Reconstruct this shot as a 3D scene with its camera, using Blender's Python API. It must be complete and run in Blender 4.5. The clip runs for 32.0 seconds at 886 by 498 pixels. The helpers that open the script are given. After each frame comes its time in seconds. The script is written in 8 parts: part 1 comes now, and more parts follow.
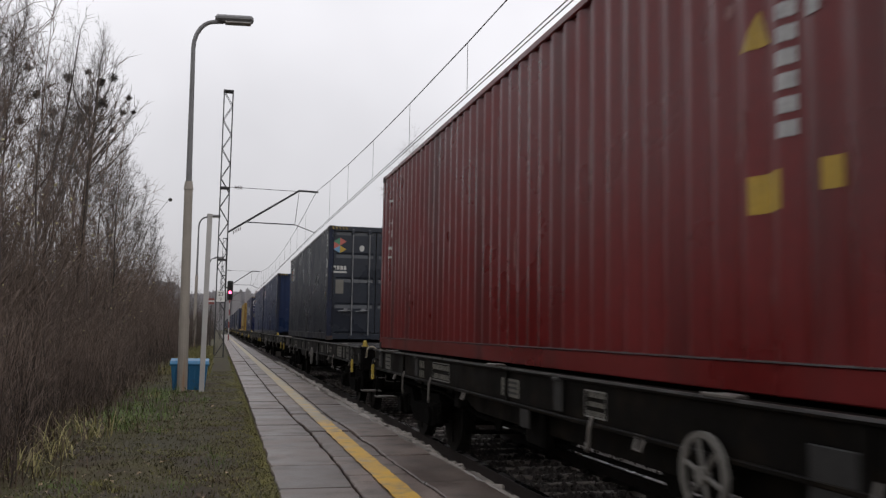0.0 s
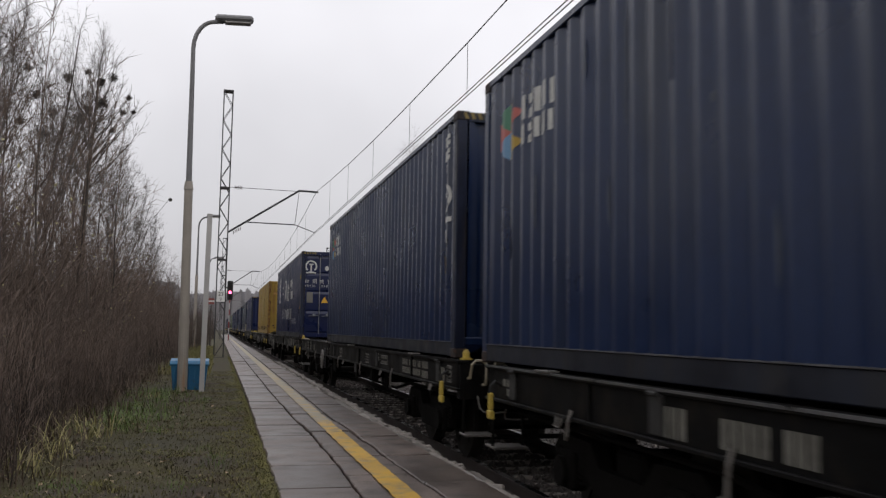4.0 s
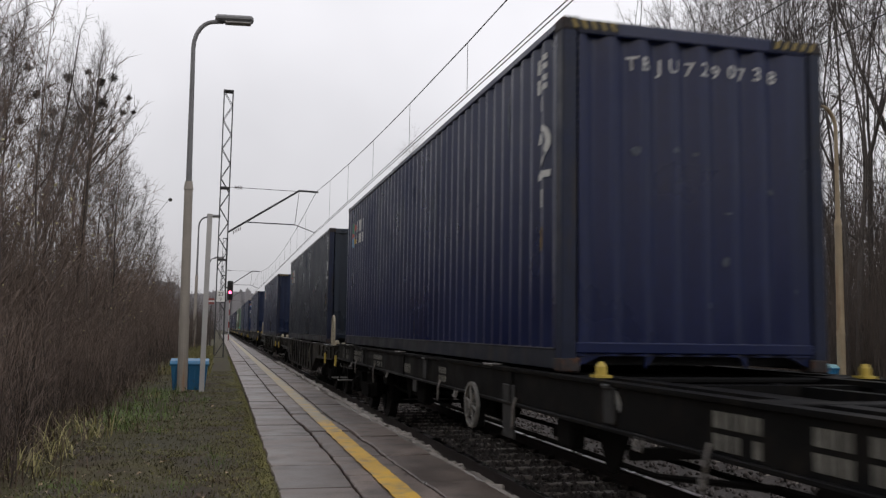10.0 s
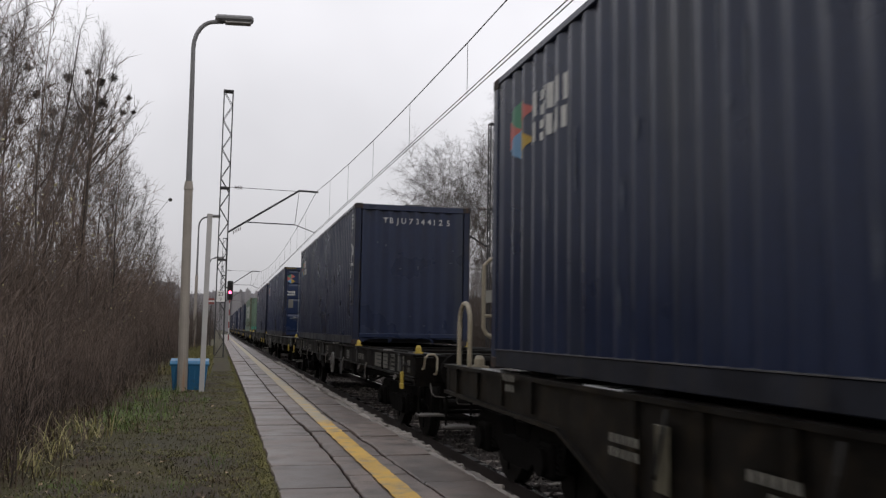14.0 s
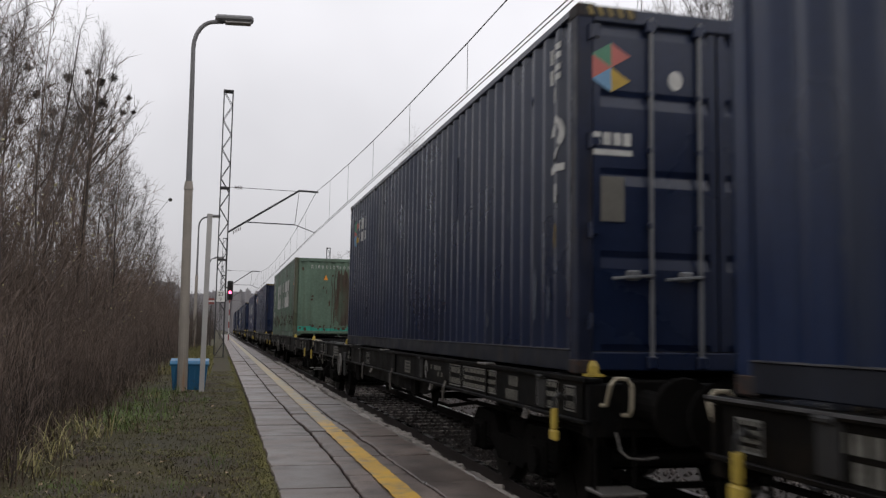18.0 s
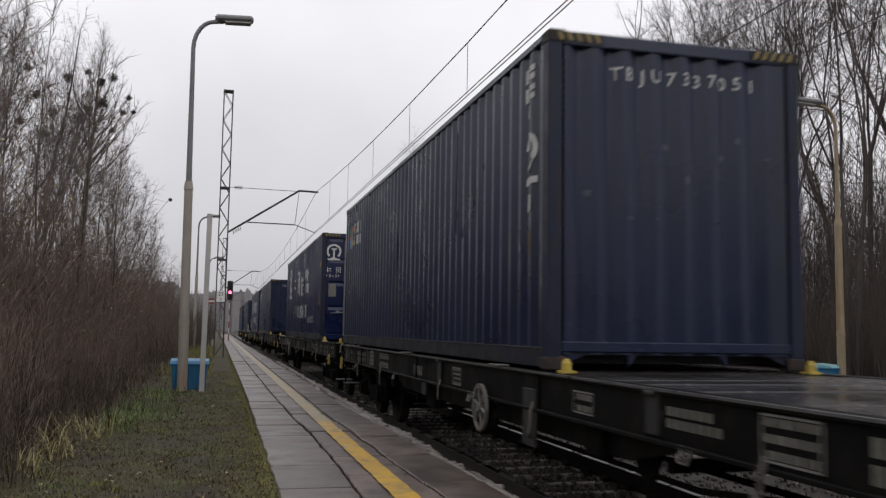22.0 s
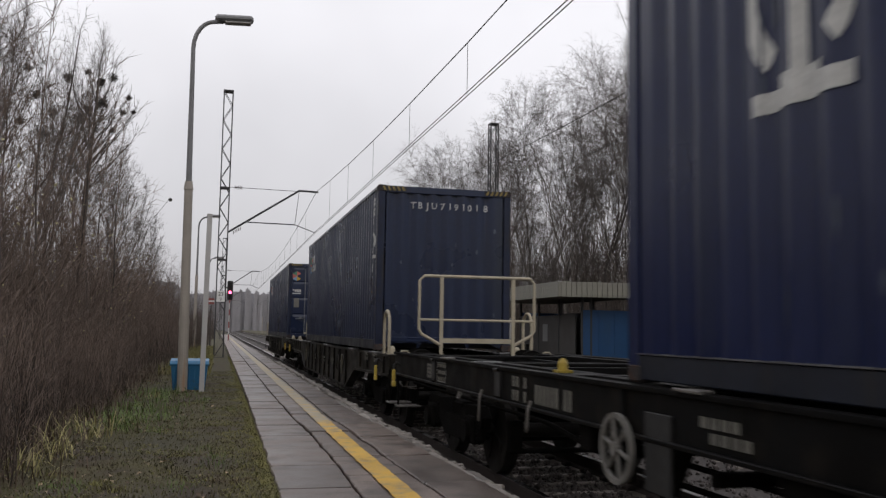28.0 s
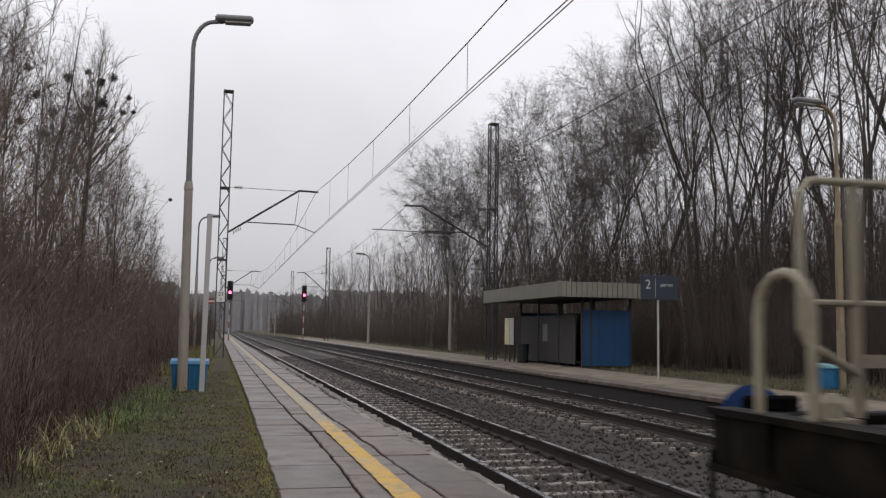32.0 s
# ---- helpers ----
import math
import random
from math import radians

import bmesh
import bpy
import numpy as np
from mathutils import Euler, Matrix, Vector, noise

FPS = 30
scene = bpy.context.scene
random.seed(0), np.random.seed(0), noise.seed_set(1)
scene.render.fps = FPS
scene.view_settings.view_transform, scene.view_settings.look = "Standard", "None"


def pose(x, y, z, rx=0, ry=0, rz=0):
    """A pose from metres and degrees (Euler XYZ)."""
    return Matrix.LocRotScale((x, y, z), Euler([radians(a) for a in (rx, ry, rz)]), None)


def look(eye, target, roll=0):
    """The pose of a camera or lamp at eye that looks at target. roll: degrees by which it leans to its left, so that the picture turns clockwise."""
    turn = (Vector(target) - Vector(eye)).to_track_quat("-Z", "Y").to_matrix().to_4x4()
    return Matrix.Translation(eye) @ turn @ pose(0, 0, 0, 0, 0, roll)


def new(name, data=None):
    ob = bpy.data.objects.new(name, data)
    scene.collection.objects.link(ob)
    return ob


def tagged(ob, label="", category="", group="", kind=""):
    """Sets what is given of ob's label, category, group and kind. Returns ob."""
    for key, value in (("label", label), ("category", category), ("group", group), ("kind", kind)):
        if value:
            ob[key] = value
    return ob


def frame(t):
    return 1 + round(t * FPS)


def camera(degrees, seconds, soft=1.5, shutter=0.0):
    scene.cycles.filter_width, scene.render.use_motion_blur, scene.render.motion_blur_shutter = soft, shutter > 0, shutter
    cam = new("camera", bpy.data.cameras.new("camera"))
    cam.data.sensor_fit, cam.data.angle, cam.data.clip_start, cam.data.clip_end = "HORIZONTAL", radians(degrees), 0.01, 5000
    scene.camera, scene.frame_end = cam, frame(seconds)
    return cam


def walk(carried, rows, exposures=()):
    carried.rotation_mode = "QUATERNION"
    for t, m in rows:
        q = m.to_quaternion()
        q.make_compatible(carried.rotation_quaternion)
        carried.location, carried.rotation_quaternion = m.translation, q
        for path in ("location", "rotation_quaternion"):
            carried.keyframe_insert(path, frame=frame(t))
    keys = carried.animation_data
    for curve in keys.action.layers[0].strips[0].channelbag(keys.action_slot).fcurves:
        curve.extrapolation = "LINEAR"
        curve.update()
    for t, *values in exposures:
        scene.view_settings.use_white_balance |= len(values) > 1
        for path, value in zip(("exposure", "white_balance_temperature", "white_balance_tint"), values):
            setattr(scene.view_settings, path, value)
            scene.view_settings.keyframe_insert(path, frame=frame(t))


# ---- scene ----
# camera: it stands still on the platform; z = 0 is the top of the rails, y runs along the track
cam = camera(53.34, 32.0, soft=1.3, shutter=0.2)
EYE = Vector((0.0, 0.0, 1.555))
VIEW = look(EYE, (2.437, 9.651, 2.479), 0.945)
walk(cam, [(0.0, VIEW), (32.0, VIEW)])

# light: a closed grey overcast sky with a weak wide sun behind the clouds
world = bpy.data.worlds.new("overcast")
scene.world = world
world.use_nodes = True
wn, wl = world.node_tree.nodes, world.node_tree.links
wbg = wn["Background"]
sky = wn.new("ShaderNodeTexSky")
sky.sky_type, sky.sun_disc = "NISHITA", False
sky.sun_elevation, sky.sun_rotation = radians(24), radians(200)
sky.dust_density = 6.0
wco = wn.new("ShaderNodeTexCoord")
wsep = wn.new("ShaderNodeSeparateXYZ")
wl.new(wco.outputs["Generated"], wsep.inputs[0])
wramp = wn.new("ShaderNodeValToRGB")
levels = wramp.color_ramp.elements
for k, (where, level) in enumerate(((0.0, 6.0), (1.0, 11.0), (0.1, 8.0), (0.34, 11.0))):
    stop = levels[k] if k < 2 else levels.new(where)
    stop.position, stop.color = where, (level, level * 0.985, level * 1.03, 1)
wl.new(wsep.outputs["Z"], wramp.inputs[0])
wcl = wn.new("ShaderNodeTexNoise")
wcl.inputs["Scale"].default_value, wcl.inputs["Detail"].default_value = 2.2, 4.0
wl.new(wco.outputs["Generated"], wcl.inputs["Vector"])
wcr = wn.new("ShaderNodeMapRange")
wcr.inputs["From Min"].default_value, wcr.inputs["From Max"].default_value = 0.3, 0.7
wcr.inputs["To Min"].default_value, wcr.inputs["To Max"].default_value = 0.86, 1.1
wl.new(wcl.outputs["Fac"], wcr.inputs["Value"])
wmul = wn.new("ShaderNodeVectorMath")
wmul.operation = "SCALE"
wl.new(wramp.outputs[0], wmul.inputs[0])
wl.new(wcr.outputs[0], wmul.inputs["Scale"])
wmix = wn.new("ShaderNodeMix")
wmix.data_type = "RGBA"
wmix.inputs["Factor"].default_value = 0.93
wl.new(sky.outputs[0], wmix.inputs["A"])
wl.new(wmul.outputs[0], wmix.inputs["B"])
wl.new(wmix.outputs["Result"], wbg.inputs["Color"])
wbg.inputs["Strength"].default_value = 0.091
sun = new("sun", bpy.data.lights.new("sun", "SUN"))
sun.data.energy, sun.data.angle, sun.data.color = 0.35, radians(40), (1.0, 0.97, 0.93)
sun.matrix_world = look((0, 0, 60), (-12, 34, 34))

TR1, TR2 = 3.85, 8.27        # centre lines of the two tracks
PZ = 0.30                    # platform height over the rails
SPEED = 11.42                # the train's speed


# ---- materials ----
def mat(name, base, rough=0.6, metal=0.0, var=0.3, scale=2.0, fine=40.0, bump=0.15, dirt=None, dirt_amount=0.0,
        streak=False, rand=0.0, coat=0.0, bump_dist=0.01, spec=0.5):
    """A surface with variation at two scales, optional dirt or rust patches, and fine relief."""
    m = bpy.data.materials.new(name)
    m.use_nodes = True
    n, l = m.node_tree.nodes, m.node_tree.links
    b = n["Principled BSDF"]
    b.inputs["Metallic"].default_value = metal
    b.inputs["Coat Weight"].default_value = coat
    b.inputs["Specular IOR Level"].default_value = spec
    co = n.new("ShaderNodeTexCoord")

    def noise_at(s, detail=4.0, stretch=None):
        t = n.new("ShaderNodeTexNoise")
        t.inputs["Scale"].default_value, t.inputs["Detail"].default_value = s, detail
        if stretch:
            mp = n.new("ShaderNodeMapping")
            mp.inputs["Scale"].default_value = stretch
            l.new(co.outputs["Object"], mp.inputs[0])
            l.new(mp.outputs[0], t.inputs["Vector"])
        else:
            l.new(co.outputs["Object"], t.inputs["Vector"])
        return t.outputs["Fac"]

    def math_node(op, a, c):
        t = n.new("ShaderNodeMath")
        t.operation = op
        for i, v in enumerate((a, c)):
            if isinstance(v, (int, float)):
                t.inputs[i].default_value = v
            else:
                l.new(v, t.inputs[i])
        return t.outputs[0]

    coarse, grain = noise_at(scale), noise_at(fine, 3.0)
    mixed = math_node("ADD", math_node("MULTIPLY", coarse, 0.62), math_node("MULTIPLY", grain, 0.38))
    gain = n.new("ShaderNodeMapRange")
    gain.inputs["From Min"].default_value, gain.inputs["From Max"].default_value = 0.3, 0.7
    gain.inputs["To Min"].default_value, gain.inputs["To Max"].default_value = 1.0 - var, 1.0 + var
    l.new(mixed, gain.inputs["Value"])
    value = gain.outputs[0]
    if rand:
        oi = n.new("ShaderNodeObjectInfo")
        value = math_node("MULTIPLY", value, math_node("ADD", math_node("MULTIPLY", oi.outputs["Random"], 2 * rand), 1 - rand))
    tint = n.new("ShaderNodeVectorMath")
    tint.operation = "SCALE"
    tint.inputs[0].default_value = base[:3]
    l.new(value, tint.inputs["Scale"])
    colour = tint.outputs[0]
    rough_out = None
    if dirt:
        d = noise_at(scale * 1.7, 6.0, (1.0, 1.0, 0.12) if streak else None)
        e = n.new("ShaderNodeMapRange")
        e.inputs["From Min"].default_value = 0.68 - 0.33 * dirt_amount
        e.inputs["From Max"].default_value = 0.78 - 0.2 * dirt_amount
        l.new(d, e.inputs["Value"])
        mx = n.new("ShaderNodeMix")
        mx.data_type = "RGBA"
        l.new(e.outputs[0], mx.inputs["Factor"])
        l.new(colour, mx.inputs["A"])
        mx.inputs["B"].default_value = (*dirt, 1)
        colour = mx.outputs["Result"]
    l.new(colour, b.inputs["Base Color"])
    r = n.new("ShaderNodeMapRange")
    r.inputs["From Min"].default_value, r.inputs["From Max"].default_value = 0.3, 0.7
    r.inputs["To Min"].default_value, r.inputs["To Max"].default_value = max(0.03, rough - 0.12), min(1, rough + 0.12)
    l.new(coarse, r.inputs["Value"])
    l.new(r.outputs[0], b.inputs["Roughness"])
    if bump:
        bp = n.new("ShaderNodeBump")
        bp.inputs["Strength"].default_value, bp.inputs["Distance"].default_value = bump, bump_dist
        l.new(mixed, bp.inputs["Height"])
        l.new(bp.outputs[0], b.inputs["Normal"])
    return m


def glow(name, colour, strength):
    m = bpy.data.materials.new(name)
    m.use_nodes = True
    b = m.node_tree.nodes["Principled BSDF"]
    b.inputs["Base Color"].default_value = (*colour, 1)
    b.inputs["Emission Color"].default_value, b.inputs["Emission Strength"].default_value = (*colour, 1), strength
    return m


M = {}
RUST = (0.16, 0.07, 0.03)
M["concrete"] = mat("wet_concrete", (0.133, 0.102, 0.085), 0.42, var=0.55, scale=1.9, fine=46, bump=0.55, dirt=(0.066, 0.052, 0.043), dirt_amount=0.6, rand=0.22)
M["concrete_pole"] = mat("concrete_pole", (0.3, 0.27, 0.235), 0.75, var=0.2, scale=2, fine=60, bump=0.3, dirt=(0.3, 0.16, 0.07), dirt_amount=0.3, streak=True)
M["rusty_pole"] = mat("rust_stained_pole", (0.27, 0.215, 0.14), 0.75, var=0.3, scale=2, fine=50, bump=0.3, dirt=(0.17, 0.085, 0.035), dirt_amount=0.55, streak=True)
M["kerb"] = mat("broken_kerb_concrete", (0.2, 0.18, 0.16), 0.6, var=0.4, scale=4, fine=30, bump=0.4, rand=0.3)
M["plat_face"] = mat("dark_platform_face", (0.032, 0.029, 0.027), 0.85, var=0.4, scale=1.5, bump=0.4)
M["yellow_line"] = mat("worn_yellow_paint", (0.56, 0.335, 0.035), 0.45, var=0.3, scale=3, fine=55, bump=0.3, dirt=(0.3, 0.215, 0.1), dirt_amount=0.6)
M["pale_line"] = mat("bleached_line_paint", (0.33, 0.285, 0.2), 0.5, var=0.3, scale=3, fine=55, bump=0.3, dirt=(0.47, 0.32, 0.1), dirt_amount=0.6)
M["soil"] = mat("grassy_soil", (0.054, 0.047, 0.019), 0.95, var=0.55, scale=0.8, fine=30, bump=1.0, dirt=(0.042, 0.03, 0.021), dirt_amount=0.55, bump_dist=0.05)
M["grass"] = mat("grass_blades", (0.078, 0.074, 0.025), 0.75, var=0.5, scale=0.9, fine=9, bump=0, dirt=(0.062, 0.043, 0.024), dirt_amount=0.6)
M["grass_dry"] = mat("dry_verge_grass", (0.1, 0.092, 0.04), 0.75, var=0.5, scale=1.2, fine=9, bump=0, dirt=(0.13, 0.1, 0.05), dirt_amount=0.5)
M["grass_bright"] = mat("bright_grass_blades", (0.09, 0.14, 0.025), 0.6, var=0.4, scale=3, fine=8, bump=0)
M["moss"] = mat("olive_moss_blades", (0.16, 0.15, 0.05), 0.8, var=0.45, scale=2.2, fine=11, bump=0, dirt=(0.15, 0.115, 0.06), dirt_amount=0.5)
M["litter_pale"] = mat("pale_fallen_leaves", (0.27, 0.2, 0.13), 0.8, var=0.5, scale=5, fine=11, bump=0)
M["straw"] = mat("dry_straw_blades", (0.36, 0.32, 0.145), 0.7, var=0.3, scale=3, fine=9, bump=0)
M["litter"] = mat("brown_leaf_litter", (0.085, 0.06, 0.042), 0.8, var=0.7, scale=4, fine=9, bump=0, rand=0.2)
M["ballast"] = mat("ballast_bed", (0.045, 0.038, 0.035), 0.9, var=0.5, scale=6, fine=45, bump=1.0, bump_dist=0.05)
M["stone"] = mat("ballast_stones", (0.072, 0.061, 0.057), 0.85, var=0.7, scale=9, fine=30, bump=0.3)
M["sleeper"] = mat("concrete_sleeper", (0.27, 0.24, 0.215), 0.5, var=0.35, scale=3, bump=0.3, dirt=(0.09, 0.07, 0.06), dirt_amount=0.4)
M["rail_side"] = mat("rusty_rail", (0.032, 0.023, 0.02), 0.8, var=0.4, scale=5, bump=0.3)
M["rail_top"] = mat("polished_rail_head", (0.45, 0.44, 0.44), 0.28, metal=1.0, var=0.15, bump=0.05)
M["steel_dark"] = mat("dark_galvanised_steel", (0.045, 0.045, 0.048), 0.6, metal=0.3, var=0.3, scale=3, bump=0.1)
M["wire"] = mat("copper_wire", (0.05, 0.05, 0.05), 0.6, var=0.1, bump=0)
M["plate_bright"] = mat("white_enamel_plate", (0.72, 0.72, 0.7), 0.5, var=0.08, scale=5, bump=0)
M["white_post"] = mat("grey_white_post_paint", (0.42, 0.41, 0.4), 0.6, var=0.12, scale=3, bump=0.1)
M["lamp_grey"] = mat("lamp_head_grey", (0.16, 0.16, 0.165), 0.5, var=0.2, scale=4, bump=0.1)
M["bin_blue"] = mat("blue_plastic", (0.022, 0.16, 0.32), 0.5, var=0.15, scale=3, bump=0.1, dirt=(0.05, 0.1, 0.14), dirt_amount=0.25)
M["bin_pale"] = mat("bleached_blue_plastic", (0.2, 0.4, 0.45), 0.5, var=0.2, scale=4, bump=0.1)
M["bark"] = mat("grey_brown_bark", (0.074, 0.064, 0.058), 0.9, var=0.45, scale=3, fine=20, bump=0.5, rand=0.25)
M["birch"] = mat("pale_birch_bark", (0.15, 0.135, 0.12), 0.8, var=0.4, scale=2.5, fine=16, bump=0.4, dirt=(0.05, 0.045, 0.04), dirt_amount=0.7, rand=0.2)
M["twig"] = mat("dark_twigs", (0.105, 0.09, 0.082), 0.9, var=0.3, scale=2, bump=0, rand=0.3)
M["twig_dark"] = mat("dark_mistletoe_twigs", (0.06, 0.056, 0.05), 0.9, var=0.3, scale=2, bump=0)
M["twig_red"] = mat("reddish_twigs", (0.122, 0.089, 0.07), 0.9, var=0.5, scale=1.5, bump=0, rand=0.4)
# darker copy of the brushwood, inner shade of the woods put into its colour
M["deep_brush"] = mat("brown_brushwood_painted_shade", (0.066, 0.051, 0.042), 0.9, var=0.5, scale=1.3, bump=0)
M["stem_dark"] = mat("dark_brush_stems", (0.072, 0.054, 0.044), 0.85, var=0.5, scale=1.2, bump=0, rand=0.45)
M["wagon"] = mat("grimy_black_wagon_steel", (0.0042, 0.0042, 0.0044), 0.6, var=0.6, scale=2.5, fine=30, bump=0.25, dirt=(0.0105, 0.009, 0.0075), dirt_amount=0.5, spec=0.08)
M["wagon_brown"] = mat("grimy_brown_wagon_steel", (0.0043, 0.0038, 0.0033), 0.6, var=0.6, scale=2.5, fine=30, bump=0.25, dirt=(0.0115, 0.0088, 0.0064), dirt_amount=0.5, spec=0.07)
M["grime"] = mat("grimy_bottom_rail", (0.0105, 0.013, 0.0215), 0.5, var=0.4, scale=3, fine=20, bump=0.2, dirt=(0.022, 0.02, 0.018), dirt_amount=0.4, streak=True, spec=0.3)
M["casting"] = mat("rusty_corner_casting", (0.028, 0.024, 0.024), 0.7, var=0.5, scale=9, fine=40, bump=0.3, dirt=(0.07, 0.032, 0.018), dirt_amount=0.5, spec=0.25)
M["post"] = mat("scuffed_corner_post", (0.0085, 0.013, 0.033), 0.5, var=0.45, scale=4, fine=30, bump=0.2, dirt=(0.022, 0.019, 0.02), dirt_amount=0.45, streak=True, spec=0.3)
# paler tone paints the sky's reflection along the rail's top ledge
M["lip"] = mat("rail_lip_painted_highlight", (0.075, 0.075, 0.08), 0.4, var=0.5, scale=4, bump=0.1)
M["bogie"] = mat("dirty_bogie_iron", (0.006, 0.0055, 0.005), 0.9, var=0.5, scale=5, bump=0.4, spec=0.06)
M["wheel"] = mat("wheel_steel", (0.02, 0.018, 0.016), 0.6, metal=0.3, var=0.4, scale=4, bump=0.2, spec=0.2)
M["plank"] = mat("wet_deck_plank", (0.03, 0.027, 0.026), 0.22, var=0.4, scale=2, fine=25, bump=0.3, rand=0.35)
M["mark_white"] = mat("faded_white_marking", (0.17, 0.17, 0.16), 0.6, var=0.45, scale=9, bump=0)
M["plate_white"] = mat("white_plate", (0.16, 0.16, 0.145), 0.55, var=0.4, scale=5, bump=0)
M["mark_yellow"] = mat("yellow_marking", (0.4, 0.26, 0.03), 0.5, var=0.2, scale=6, bump=0)
M["stripe_dull"] = mat("dirty_yellow_stripe", (0.2, 0.145, 0.04), 0.6, var=0.4, scale=9, bump=0)
M["handle_yellow"] = mat("dull_yellow_lever_paint", (0.42, 0.31, 0.05), 0.55, var=0.25, scale=9, bump=0.1)
M["rail_beige"] = mat("beige_handrail_paint", (0.34, 0.3, 0.22), 0.5, var=0.2, scale=6, bump=0.1)
M["black"] = mat("black_rubber", (0.015, 0.015, 0.016), 0.7, var=0.2, bump=0.1)
M["red"] = mat("red_paint", (0.4, 0.03, 0.03), 0.5, var=0.2, bump=0.1)
M["orange"] = mat("orange_paint", (0.7, 0.28, 0.03), 0.5, var=0.15, bump=0)
M["sign_amber"] = mat("amber_sign_paint", (0.62, 0.34, 0.02), 0.5, var=0.15, bump=0)
M["logo_green"] = mat("green_marking", (0.06, 0.2, 0.12), 0.5, var=0.15, bump=0)
M["logo_red"] = mat("red_marking", (0.42, 0.11, 0.09), 0.5, var=0.15, bump=0)
M["logo_blue"] = mat("light_blue_marking", (0.13, 0.27, 0.43), 0.5, var=0.15, bump=0)
M["c_white"] = mat("white_container_lettering", (0.48, 0.48, 0.46), 0.5, var=0.25, scale=7, bump=0)
M["c_data"] = mat("dim_white_data_lettering", (0.36, 0.36, 0.36), 0.5, var=0.3, scale=9, bump=0)
M["c_rod"] = mat("galvanised_lock_rod", (0.16, 0.165, 0.175), 0.5, metal=0.2, var=0.25, scale=5, bump=0.1)


def box_paint(name, base, dirt, amount, rough=0.33, var=0.22):
    return mat(name, base, rough, var=var, scale=0.9, fine=14, bump=0.12, dirt=dirt, dirt_amount=amount, streak=True, spec=0.37)


C_RED = box_paint("red_container_paint", (0.125, 0.0095, 0.0098), (0.065, 0.011, 0.011), 0.45)
C_GREY = box_paint("slate_container_paint", (0.017, 0.022, 0.032), (0.025, 0.028, 0.034), 0.4)
C_BLUE = box_paint("blue_container_paint", (0.006, 0.0168, 0.056), (0.0105, 0.0175, 0.038), 0.4)
C_NAVY = box_paint("navy_container_paint", (0.0085, 0.0155, 0.043), (0.0135, 0.0185, 0.033), 0.45)
C_DARK = box_paint("dark_blue_container_paint", (0.0135, 0.0195, 0.031), (0.0195, 0.0225, 0.027), 0.45)
C_CR = box_paint("bright_navy_container_paint", (0.0026, 0.0076, 0.044), (0.0043, 0.0088, 0.031), 0.3, rough=0.35)
C_YEL = mat("yellow_container_paint", (0.25, 0.165, 0.034), 0.5, var=0.25, scale=2.4, fine=20, bump=0.12, dirt=(0.17, 0.085, 0.03), dirt_amount=0.4, streak=True, spec=0.25)
C_GREEN = box_paint("green_container_paint", (0.104, 0.16, 0.118), (0.076, 0.09, 0.062), 0.6, rough=0.45, var=0.35)


